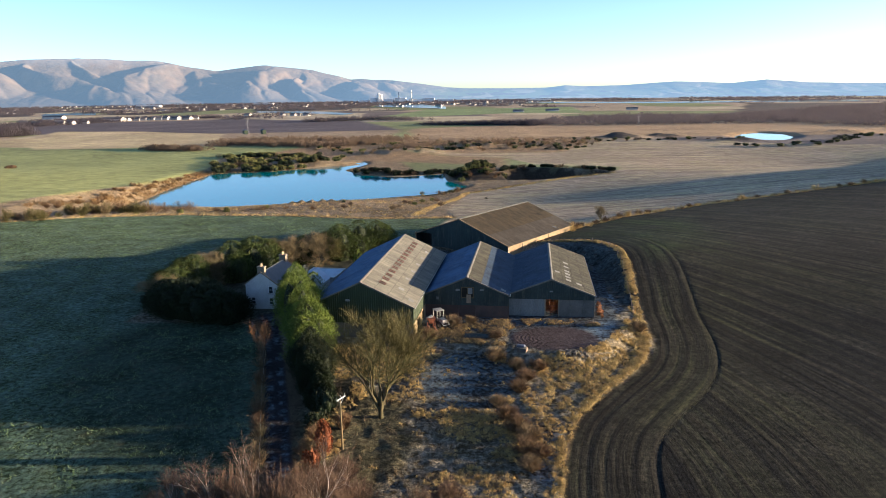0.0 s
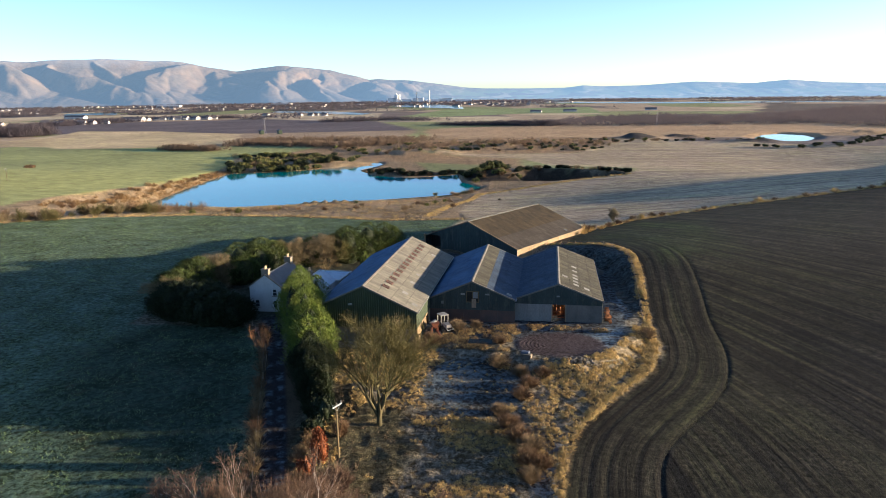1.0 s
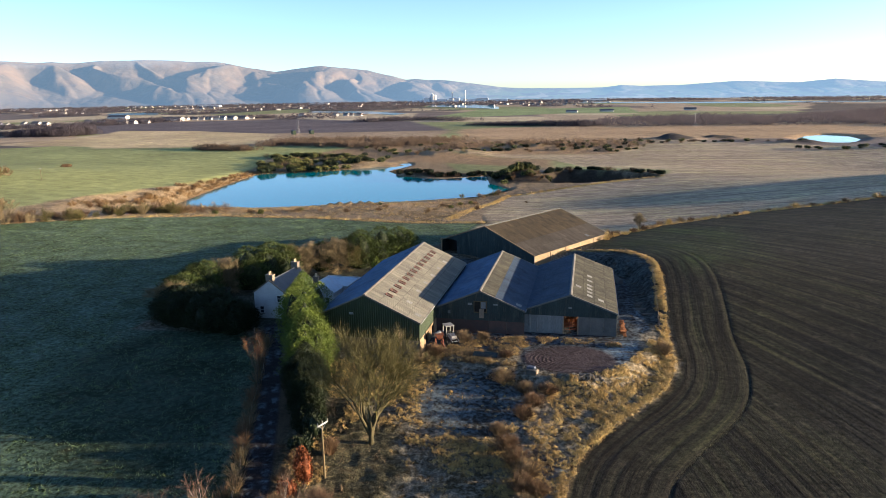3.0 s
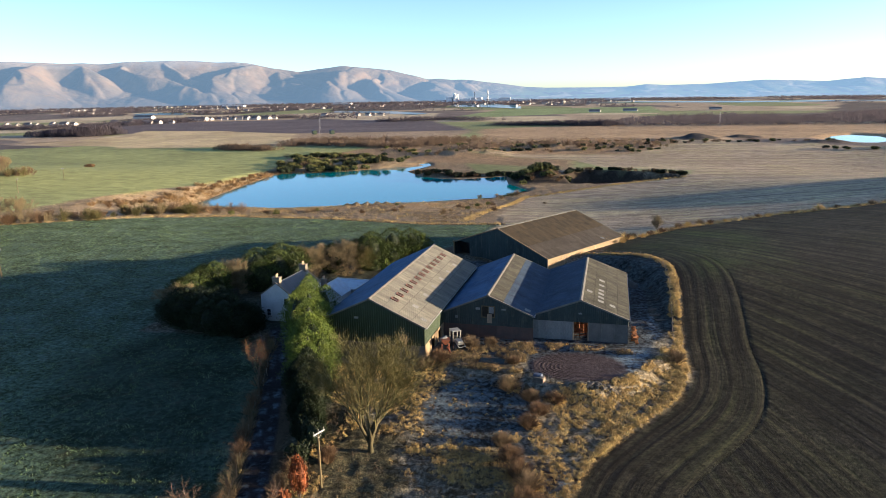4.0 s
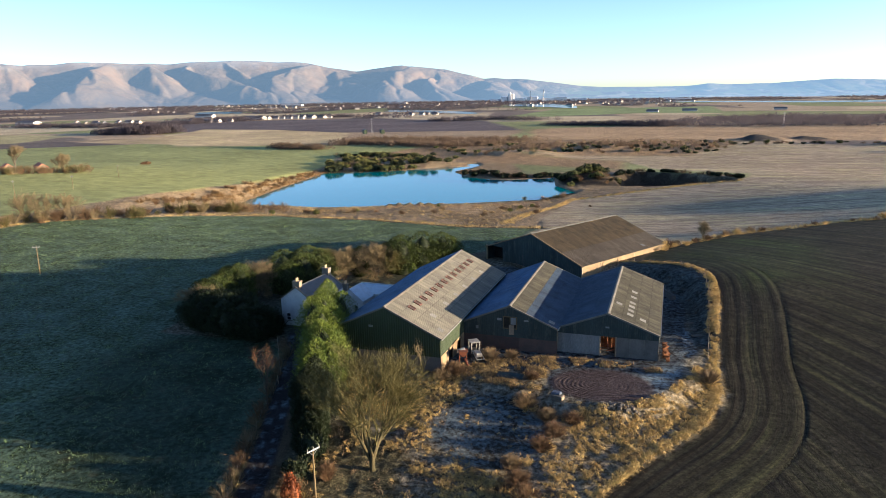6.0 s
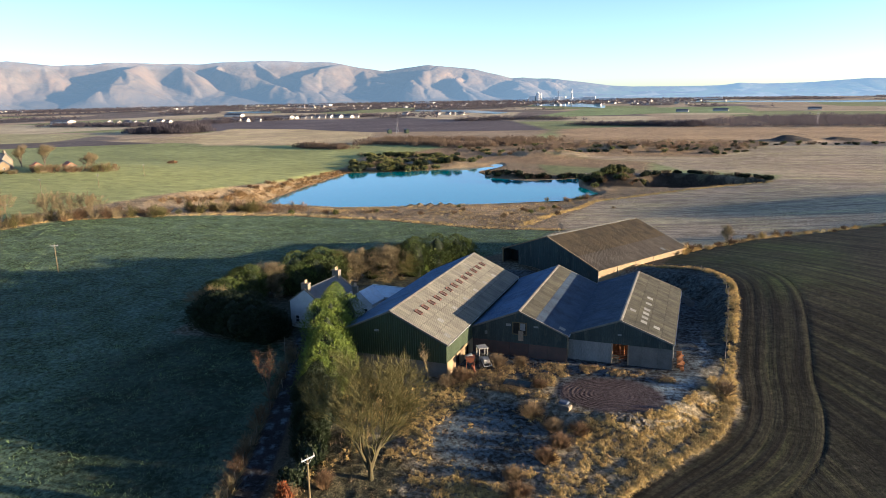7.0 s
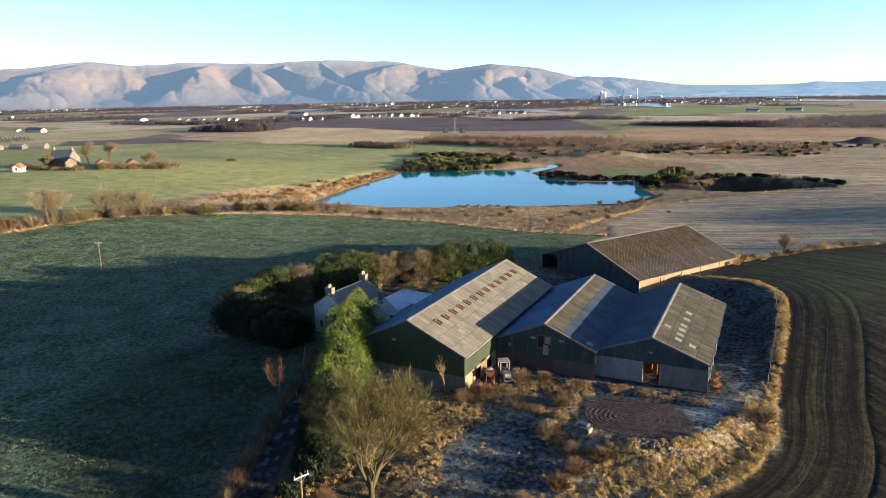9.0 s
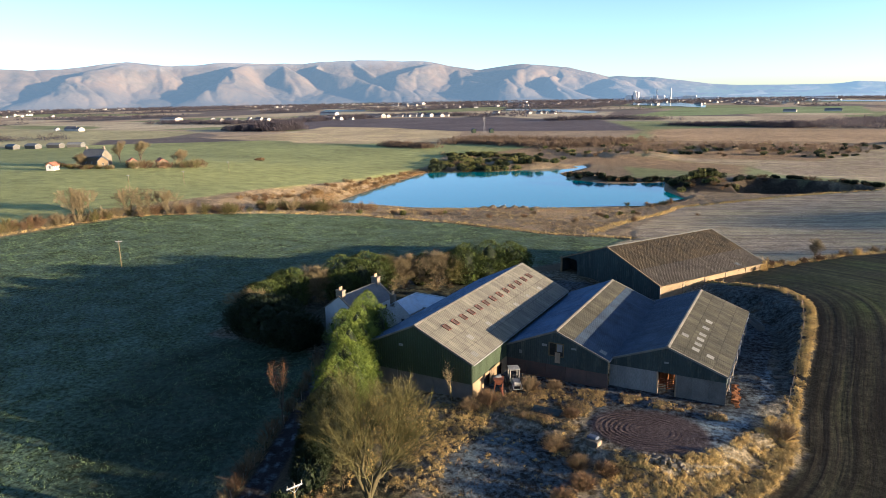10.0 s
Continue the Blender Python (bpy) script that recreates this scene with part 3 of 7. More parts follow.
def ground_material():
    n = Nodes("farmland")
    p = n.place()
    tint = n.add("Attribute", attribute_name="tint").outputs["Color"]
    cover = n.add("Attribute", attribute_name="cover")
    part3 = n.add("SeparateColor", {0: cover.outputs["Color"]})
    frost, tufts, rows = part3.outputs[0], part3.outputs[1], part3.outputs[2]
    head = cover.outputs["Alpha"]
    lay = n.add("Attribute", attribute_name="lay").outputs["Vector"]
    big, mid, fine = n.noise(p, 0.012, 4), n.noise(p, 0.16, 4, 0.6), n.noise(p, 1.5, 4, 0.65)
    grain = n.noise(p, 6.0, 2)
    c = n.mix(1.0, tint, n.grey(n.ramp(big, 0.3, 0.7, 0.80, 1.2)), "MULTIPLY")
    c = n.mix(1.0, c, n.grey(n.ramp(mid, 0.3, 0.7, 0.74, 1.26)), "MULTIPLY")
    c = n.mix(1.0, c, n.grey(n.ramp(grain, 0.25, 0.75, 0.5, 1.5)), "MULTIPLY")
    coarse = n.math("MINIMUM", 1.0, n.math("ADD", n.math("ADD", 0.25, n.math("ADD", tufts, head)), n.math("ADD", n.math("MULTIPLY", frost, 3.0), rows)))
    c = n.mix(coarse, c, n.mix(1.0, c, n.grey(n.ramp(fine, 0.34, 0.66, 0.52, 1.48)), "MULTIPLY"))
    # tufts of bleached and dead growth
    c = n.mix(n.math("MULTIPLY", tufts, n.ramp(fine, 0.5, 0.66)), c, n.mix(1.0, c, (1.75, 1.6, 1.35), "MULTIPLY"))
    c = n.mix(n.math("MULTIPLY", tufts, n.ramp(n.noise(p, 0.5, 4), 0.55, 0.72, 0, 0.7)), c, (0.10, 0.075, 0.04))
    # drilled rows and wheelings
    lines = n.noise(n.stretch(p, (0.02, 1.0, 1), -9), 0.42, 4, 0.65)
    broad = n.noise(p, 0.035, 4, 0.6)
    ring = n.math("ADD", n.math("MULTIPLY", n.noise(n.stretch(lay, (1.0, 0.03, 0)), 1.3, 5, 0.75), 0.6), n.math("MULTIPLY", n.noise(n.stretch(lay, (1.0, 0.012, 0)), 0.36, 3, 0.6), 0.4))
    row = n.add("Mix", {0: head, 2: lines, 3: ring}).outputs[0]
    bands = n.math("MULTIPLY", head, n.ramp(n.noise(n.stretch(lay, (1.0, 0.008, 0)), 0.75, 3, 0.6), 0.36, 0.62))
    amount = n.math("MAXIMUM", rows, head)
    c = n.mix(bands, n.mix(head, c, n.mix(1.0, c, (0.5, 0.53, 0.62), "MULTIPLY")), n.mix(1.0, c, (1.35, 1.33, 1.1), "MULTIPLY"))
    c = n.mix(amount, c, n.mix(1.0, c, n.grey(n.math("MULTIPLY", n.ramp(row, 0.36, 0.64, 0.38, 1.75), n.ramp(n.noise(p, 0.45, 5, 0.7), 0.3, 0.7, 0.72, 1.28))), "MULTIPLY"))
    sprout = n.math("MULTIPLY", n.math("MULTIPLY", amount, n.ramp(broad, 0.4, 0.62, 0.15, 1.0)), n.ramp(row, 0.42, 0.62))
    c = n.mix(sprout, c, n.mix(1.0, c, (1.15, 1.38, 0.8), "MULTIPLY"))
    # rings that the digger's tracks have left
    mud_r = n.add("SeparateXYZ", {0: lay}).outputs[2]
    rings = n.math("SINE", n.math("ADD", n.math("MULTIPLY", mud_r, 14.0), n.math("MULTIPLY", n.noise(p, 0.3, 4, 0.6), 15.0)))
    side = n.math("MULTIPLY", n.ramp(n.add("SeparateXYZ", {0: p}).outputs[0], MUD[0] + 4.5, MUD[0] - 0.5, 0.2, 1.0), n.ramp(n.noise(p, 0.55, 5, 0.75), 0.36, 0.6))
    in_mud = n.math("MULTIPLY", n.ramp(mud_r, 5.4, 4.2), n.ramp(mud_r, 0.9, 2.2, 0.25, 1.0))
    c = n.mix(in_mud, c, n.mix(1.0, c, n.grey(n.ramp(n.math("MULTIPLY", rings, side), -1, 1, 0.5, 1.42)), "MULTIPLY"))
    # rime, thicker in patches
    rime = n.math("MULTIPLY", frost, n.ramp(n.math("ADD", n.math("MULTIPLY", fine, 0.7), n.math("MULTIPLY", mid, 0.4)), 0.46, 0.74))
    c = n.mix(rime, c, (0.22, 0.31, 0.36))
    h = n.math("ADD", n.math("MULTIPLY", n.math("ADD", tufts, frost), n.math("MULTIPLY", fine, 0.5)), n.math("MULTIPLY", n.math("MULTIPLY", amount, row), 0.35))
    h = n.math("ADD", h, n.math("MULTIPLY", grain, 0.09))
    h = n.math("ADD", h, n.math("MULTIPLY", n.math("MULTIPLY", in_mud, n.math("MULTIPLY", rings, side)), 0.07))
    n.bump(h, 0.75, 0.6)
    return n.done(c, 0.95, 0.0, 0.1)


ground = ground_sheet()


def water(name, shore, level, label):
    bm = bmesh.new()
    vs = [bm.verts.new((x, y, 0)) for x, y in shore]
    bm.faces.new(vs)
    bmesh.ops.triangulate(bm, faces=bm.faces[:])
    me = bpy.data.meshes.new(name)
    bm.to_mesh(me), bm.free()
    n = Nodes("still_water")
    n.bump(n.noise(n.stretch(n.place(), (1, 0.4, 1)), 0.6, 3), 0.12, 0.08)
    me.materials.append(n.done((0.0, 0.165, 0.185), 0.07, 0.0, 0.4))
    ob = new(name, me)
    ob.location.z = level
    return tagged(ob, label, "pond", kind="structure")


water("water", POND, POND_Z, "still blue gravel pond reflecting the clear sky")
water("water", POND_FAR, POND_FAR_Z, "small pale pond among spoil heaps")

# ---- building tools ----
def thing(name, m, label, category, group="", kind=""):
    """A thing: an Empty at its base."""
    ob = new(name)
    ob.empty_display_size = 0.3
    ob.matrix_world = m
    return tagged(ob, label, category, group, kind)


def mesh_of(name, verts, faces, mat, smooth_faces=False):
    me = bpy.data.meshes.new(name)
    me.from_pydata([tuple(v) for v in verts], [], [tuple(f) for f in faces])
    me.materials.append(mat)
    if smooth_faces:
        me.polygons.foreach_set("use_smooth", np.ones(len(me.polygons), bool))
    return me


def put(name, me, parent=None, label="", m=None):
    ob = new(name, me)
    if parent is not None:
        ob.parent = parent
    if m is not None:
        ob.matrix_basis = m
    return tagged(ob, label)


def part(name, bm, mat, parent, label="", m=None):
    """Link a bmesh as one mesh object under a thing or a part."""
    me = bpy.data.meshes.new(name)
    bmesh.ops.recalc_face_normals(bm, faces=bm.faces[:])
    bm.to_mesh(me), bm.free()
    me.materials.append(mat)
    return put(name, me, parent, label, m)


def box(bm, x0, y0, z0, x1, y1, z1, bevel=0.0, m=None):
    vs = bmesh.ops.create_cube(bm, size=1.0)["verts"]
    bmesh.ops.scale(bm, vec=(x1 - x0, y1 - y0, z1 - z0), verts=vs)
    bmesh.ops.translate(bm, vec=((x0 + x1) / 2, (y0 + y1) / 2, (z0 + z1) / 2), verts=vs)
    if bevel:
        es = list({e for v in vs for e in v.link_edges})
        out = bmesh.ops.bevel(bm, geom=es, offset=bevel, segments=1, affect="EDGES")
        vs = list({v for f in out["faces"] for v in f.verts} | {v for v in vs if v.is_valid})
    if m is not None:
        bmesh.ops.transform(bm, matrix=m, verts=[v for v in vs if v.is_valid])
    return bm


def slab(*size, bevel=0.0):
    return box(bmesh.new(), *size, bevel=bevel)


def rod(bm, a, b, r0, r1=None, sides=8):
    """A tapered round bar from a to b."""
    a, b = Vector(a), Vector(b)
    out = bmesh.ops.create_cone(bm, cap_ends=True, segments=sides, radius1=r0, radius2=r1 if r1 is not None else r0, depth=(b - a).length)
    m = Matrix.Translation((a + b) / 2) @ (b - a).to_track_quat("Z", "Y").to_matrix().to_4x4()
    bmesh.ops.transform(bm, matrix=m, verts=out["verts"])
    return bm


def prism(profile, y0, y1):
    """A profile of (x, z) points drawn out along y."""
    bm = bmesh.new()
    a = [bm.verts.new((x, y0, z)) for x, z in profile]
    b = [bm.verts.new((x, y1, z)) for x, z in profile]
    bm.faces.new(a), bm.faces.new(b[::-1])
    for k in range(len(a)):
        j = (k + 1) % len(a)
        bm.faces.new((a[k], b[k], b[j], a[j]))
    return bm


def ribbed_wall(x0, x1, low, high, pitch=0.32, deep=0.035, thick=0.12):
    """Sheet cladding from x0 to x1 in the plane y = 0, ribbed; low and high give its lower and upper edge at x. Its face is towards -y."""
    bm = bmesh.new()
    xs, k = [], 0
    n = max(2, round((x1 - x0) / pitch))
    step = (x1 - x0) / n
    for k in range(n):
        a = x0 + k * step
        xs += [(a, 0), (a + step * 0.55, 0), (a + step * 0.65, -deep), (a + step * 0.9, -deep)]
    xs.append((x1, 0))
    front = [(bm.verts.new((x, y, low(x))), bm.verts.new((x, y, high(x)))) for x, y in xs]
    back = [(bm.verts.new((x, thick, low(x))), bm.verts.new((x, thick, high(x)))) for x, _ in xs]
    for k in range(len(xs) - 1):
        (a, b), (c, d) = front[k], front[k + 1]
        (e, f), (g, h) = back[k], back[k + 1]
        for q in ((a, c, d, b), (e, f, h, g), (b, d, h, f), (a, e, g, c)):
            bm.faces.new(q)
    for (a, b), (e, f) in ((front[0], back[0]), (front[-1], back[-1])):
        bm.faces.new((a, b, f, e))
    return bm


def sheet_mesh(name, wide, long, mat, waves=3, deep=0.075):
    """One corrugated roof sheet: wide along y, long down the slope along x."""
    n = waves * 3
    ys = [wide * k / n for k in range(n + 1)]
    zs = [deep * (0, 1, 1)[k % 3] for k in range(n + 1)]
    verts = [(0, y, z) for y, z in zip(ys, zs)] + [(long, y, z) for y, z in zip(ys, zs)]
    verts += [(long, y, z - 0.03) for y, z in zip(ys, zs)]
    m = n + 1
    faces = [(k, k + m, k + m + 1, k + 1) for k in range(n)] + [(k + m, k + 2 * m, k + 2 * m + 1, k + m + 1) for k in range(n)]
    return mesh_of(name, verts, faces, mat)


def ground_at(x, y):
    return float(lie(np.array([x]), np.array([y]))[0])

# ---- plants ----
rnd = random.Random(7)


def tubes(paths, sides=5):
    """Round tapering limbs along paths of (point, radius), as verts and faces."""
    verts, faces = [], []
    for path in paths:
        start = len(verts)
        for k, (p, r) in enumerate(path):
            a = path[max(0, k - 1)][0]
            b = path[min(len(path) - 1, k + 1)][0]
            d = (b - a).normalized() if (b - a).length > 1e-6 else Vector((0, 0, 1))
            u = d.cross(Vector((0.31, 0.87, 0.2))).normalized()
            v = d.cross(u)
            for s in range(sides):
                t = 2 * math.pi * s / sides
                verts.append(p + (u * math.cos(t) + v * math.sin(t)) * r)
        for k in range(len(path) - 1):
            for s in range(sides):
                i, j = start + k * sides + s, start + k * sides + (s + 1) % sides
                faces.append((i, j, j + sides, i + sides))
    return verts, faces


def slips(lines, wide):
    """Thin twigs: each a narrow three-cornered sliver from a to b."""
    verts, faces = [], []
    for a, b in lines:
        d = b - a
        u = d.cross(Vector((rnd.uniform(-1, 1), rnd.uniform(-1, 1), rnd.uniform(-1, 1))))
        u = u.normalized() * wide if u.length > 1e-6 else Vector((wide, 0, 0))
        n = len(verts)
        verts += [a - u, a + u, b]
        faces.append((n, n + 1, n + 2))
    return verts, faces


def bare_tree(name, tall, wide, stems, mats, label, m, seed, forks=3, levels=4, twigs=9, twig_long=0.9, twig_wide=0.02, lean=0.35, trunk=0.22, category="tree", group="", bole=0.16):
    """A leafless tree: stems that fork again and again, with slivers for twigs."""
    global rnd
    rnd = random.Random(seed)
    limbs, fine, small = [], [], []

    def grow(p, d, long, r, level):
        path, q = [(p, r)], p
        n = 4 if level < 2 else 3
        for k in range(n):
            d = (d + Vector((rnd.gauss(0, 0.10), rnd.gauss(0, 0.10), 0.07 + rnd.gauss(0, 0.05)))).normalized()
            q = q + d * long / n
            path.append((q, r * (1 - 0.45 * (k + 1) / n)))
        (limbs if level < 2 else small).append(path)
        if 2 <= level < levels:
            for _ in range(twigs // 3):
                a = path[rnd.randint(1, n)][0]
                e = (d * 0.6 + Vector((rnd.gauss(0, 0.6), rnd.gauss(0, 0.6), rnd.gauss(0.3, 0.3)))).normalized()
                fine.append((a, a + e * twig_long * rnd.uniform(0.7, 1.5)))
        if level >= levels:
            for _ in range(twigs):
                k = rnd.randint(1, n)
                e = (d * 0.8 + Vector((rnd.gauss(0, 0.5), rnd.gauss(0, 0.5), rnd.gauss(0.25, 0.35)))).normalized()
                a = path[k][0]
                b = a + e * twig_long * rnd.uniform(0.6, 1.3)
                fine.append((a, b))
                for _ in range(2):
                    c = a.lerp(b, rnd.uniform(0.3, 0.8))
                    fine.append((c, c + (e + Vector((rnd.gauss(0, 0.5), rnd.gauss(0, 0.5), rnd.gauss(0.1, 0.3)))) * twig_long * 0.5))
            return
        for f in range(forks):
            turn = 2 * math.pi * (f + rnd.random() * 0.7) / forks
            open_ = rnd.uniform(0.35, 0.75) * (wide / tall) * 1.5
            side = d.orthogonal().normalized()
            side = Matrix.Rotation(turn, 3, d) @ side
            at = path[rnd.randint(1, n) if f else n][0]
            grow(at, (d + side * open_).normalized(), long * rnd.uniform(0.62, 0.82), r * 0.56, level + 1)

    step = tall * (1 - bole) / (1 + 0.72 + 0.52 + 0.37) * 1.05
    if bole > 0.05:
        limbs.append([(Vector((0, 0, -0.4)), trunk * 1.7), (Vector((0, 0, tall * bole * 0.4)), trunk * 1.25), (Vector((0, 0, tall * bole)), trunk * 1.2)])
    for k in range(stems):
        t = 2 * math.pi * (k + rnd.random() * 0.6) / stems
        d = Vector((math.cos(t) * lean, math.sin(t) * lean, 1)).normalized()
        grow(Vector((d.x * 0.1, d.y * 0.1, tall * bole - 0.15 if bole > 0.05 else -0.2)), d, step, trunk, 0)
    tree = thing(name, m, label, category, group)
    put("trunk", mesh_of("trunk", *tubes(limbs, 7), mats[0], True), tree)
    put("branchwork", mesh_of("branchwork", *tubes(small, 4), mats[1]), tree)
    put("crown", mesh_of("crown", *slips(fine, twig_wide), mats[2]), tree)
    return tree


def sprays(count, inside, long, wide, outward=0.6, up=0.5):
    """Leaf sprays: bent four-cornered leaves at places given by inside(), which also gives the way out."""
    verts, faces = [], []
    for _ in range(count):
        p, out = inside()
        d = (out * outward + Vector((rnd.gauss(0, 0.45), rnd.gauss(0, 0.45), up + rnd.gauss(0, 0.4)))).normalized()
        u = d.cross(Vector((rnd.gauss(0, 1), rnd.gauss(0, 1), rnd.gauss(0, 1)))).normalized() * wide * rnd.uniform(0.6, 1.3)
        s = long * rnd.uniform(0.5, 1.4)
        n = len(verts)
        verts += [p - d * s * 0.3, p + u + d * s * 0.2, p + d * s, p - u + d * s * 0.2]
        faces += [(n, n + 1, n + 2), (n, n + 2, n + 3)]
    return verts, faces


def conifer(name, tall, wide, m, seed, mat=None, label="tall dense green cypress", count=13000, group="", spire=1.5, spray=(0.30, 0.036)):
    """A dense evergreen with several ragged leaders and a lumpy outline."""
    global rnd
    rnd = random.Random(seed)
    lumps = [(rnd.uniform(0, 2 * math.pi), rnd.uniform(0.05, 0.85), rnd.uniform(0.6, 1.2)) for _ in range(34)]
    heads = [(0.0, 0.0, 1.0)] + [(rnd.uniform(-0.55, 0.55) * wide, rnd.uniform(-0.55, 0.55) * wide, rnd.uniform(0.6, 0.97)) for _ in range(5)]

    def girth(h, a):
        r = (1 - h ** spire) ** 0.7 * (0.55 + 0.3 * min(1, h * 5))
        for la, lh, ls in lumps:
            r += 0.17 * ls * math.exp(-((h - lh) / 0.06) ** 2 - ((1 - math.cos(a - la)) / 0.10) ** 2) * (1 - h * 0.6)
        return r * wide * 0.8

    def inside():
        cx, cy, tip = rnd.choice(heads)
        h = rnd.random() ** 0.8
        a = rnd.uniform(0, 2 * math.pi)
        r = girth(h, a) * rnd.uniform(0.6, 1.12)
        out = Vector((math.cos(a), math.sin(a), 0.35))
        return Vector((cx * (0.4 + 0.6 * h) + math.cos(a) * r, cy * (0.4 + 0.6 * h) + math.sin(a) * r, 0.2 + h * tall * tip)), out

    tree = thing(name, m, label, "tree", group)
    put("trunk", mesh_of("trunk", *tubes([[(Vector((0, 0, -0.3)), 0.22), (Vector((0, 0, tall * 0.5)), 0.14), (Vector((0.05, 0, tall * 0.9)), 0.04)]], 7), M_DARK_BARK, True), tree)
    cores = []
    for cx, cy, tip in heads:
        cores.append([(Vector((cx * (0.4 + 0.6 * k / 6), cy * (0.4 + 0.6 * k / 6), 0.1 + k / 6 * tall * tip * 0.9)), max(0.04, wide * 0.38 * (1 - (k / 6) ** spire) ** 0.75)) for k in range(7)])
    # solid dark core paints the shade seen through gaps in the sprays
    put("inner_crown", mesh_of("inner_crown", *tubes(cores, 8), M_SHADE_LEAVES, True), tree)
    put("crown", mesh_of("crown", *sprays(count, inside, *spray, 0.75, 0.4), mat or M_CONIFER), tree)
    return tree


def shrub(name, tall, wide, m, seed, mat, label, count=500, long=0.9, blade=0.03, category="shrub", group=""):
    """A shrub of many fine stems rising from one foot in an uneven dome."""
    global rnd
    rnd = random.Random(seed)
    lines, stems = [], []
    for _ in range(max(8, count // 14)):
        a, o = rnd.uniform(0, 2 * math.pi), rnd.random() ** 0.6
        tip = Vector((math.cos(a) * wide * o, math.sin(a) * wide * o, tall * (1.0 - 0.55 * o * o) * rnd.uniform(0.7, 1.08)))
        foot = Vector((tip.x * 0.25, tip.y * 0.25, -0.15))
        bend = foot.lerp(tip, 0.5) + Vector((0, 0, tall * 0.1))
        stems.append([(foot, 0.03), (bend, 0.022), (tip, 0.008)])
        for _ in range(14):
            k = rnd.uniform(0.25, 1.0)
            p = foot.lerp(bend, k * 2) if k < 0.5 else bend.lerp(tip, k * 2 - 1)
            d = (tip - foot).normalized() + Vector((rnd.gauss(0, 0.55), rnd.gauss(0, 0.55), rnd.gauss(0.1, 0.35)))
            lines.append((p, p + d * long * rnd.uniform(0.3, 0.9)))
    bush = thing(name, m, label, category, group)
    v, f = slips(lines, blade)
    w, g = tubes(stems, 3)
    put("crown", mesh_of("crown", v + w, f + [tuple(i + len(v) for i in q) for q in g], mat), bush)
    return bush


def leaf_bush(name, tall, wide, m, seed, mat, label, count=900, long=0.35, leaf=0.12, group=""):
    """A rounded uneven bush of leaf sprays."""
    global rnd
    rnd = random.Random(seed)
    heads = [(Vector((rnd.uniform(-1, 1) * wide * 0.55, rnd.uniform(-1, 1) * wide * 0.55, tall * rnd.uniform(0.35, 0.7))), rnd.uniform(0.4, 0.6)) for _ in range(6)]

    def inside():
        c, s = rnd.choice(heads)
        d = Vector((rnd.gauss(0, 1), rnd.gauss(0, 1), rnd.gauss(0.2, 1))).normalized()
        r = rnd.uniform(0.7, 1.05) * s
        return c + Vector((d.x * wide * r, d.y * wide * r, d.z * tall * r * 0.8)), d

    bush = thing(name, m, label, "shrub", group)
    put("stem", mesh_of("stem", *tubes([[(Vector((0, 0, -0.2)), 0.07), (c * 0.9, 0.03)] for c, _ in heads], 5), M_DARK_BARK), bush)
    core_v, core_f = [], []
    for c, s in heads:
        v, f = tubes([[(c + Vector((0, 0, (k / 4 - 0.5) * tall * s * 1.3)), max(0.02, wide * s * 0.68 * math.sin(math.pi * (0.06 + 0.88 * k / 4)))) for k in range(5)]], 8)
        core_f += [tuple(i + len(core_v) for i in q) for q in f]
        core_v += v
    # evergreen bushes get the core that is coloured as inner shade
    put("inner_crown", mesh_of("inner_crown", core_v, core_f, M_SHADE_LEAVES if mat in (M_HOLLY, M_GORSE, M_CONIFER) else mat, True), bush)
    put("crown", mesh_of("crown", *sprays(count, inside, long, leaf), mat), bush)
    return bush


def tufts(name, places, tall, blades, wide, mat, label, seed, spread=0.35, droop=1.0):
    """Standing grass in tufts, as one mass."""
    r = np.random.RandomState(seed)
    pts = np.array(places)
    n = len(pts) * blades
    base = np.repeat(pts, blades, axis=0) + np.c_[r.normal(0, spread * 0.45, (n, 2)), np.full(n, -0.06)]
    h = tall * r.uniform(0.55, 1.25, n)
    h *= np.repeat(r.uniform(0.5, 1.35, len(pts)), blades)
    lean = (r.normal(0, 0.34, (n, 2)) + np.repeat(r.normal(0, 0.35, (len(pts), 2)), blades, axis=0)) * h[:, None] * droop
    a = r.uniform(0, 2 * np.pi, n)
    side = np.c_[np.cos(a), np.sin(a), np.zeros(n)] * (wide * r.uniform(0.6, 1.4, n))[:, None]
    tip = base + np.c_[lean, h]
    verts = np.stack([base - side, base + side, tip], 1).reshape(-1, 3)
    faces = np.arange(n * 3).reshape(-1, 3)
    return tagged(new(name, mesh_of(name, verts.tolist(), faces.tolist(), mat)), label, "grass", kind="stuff")


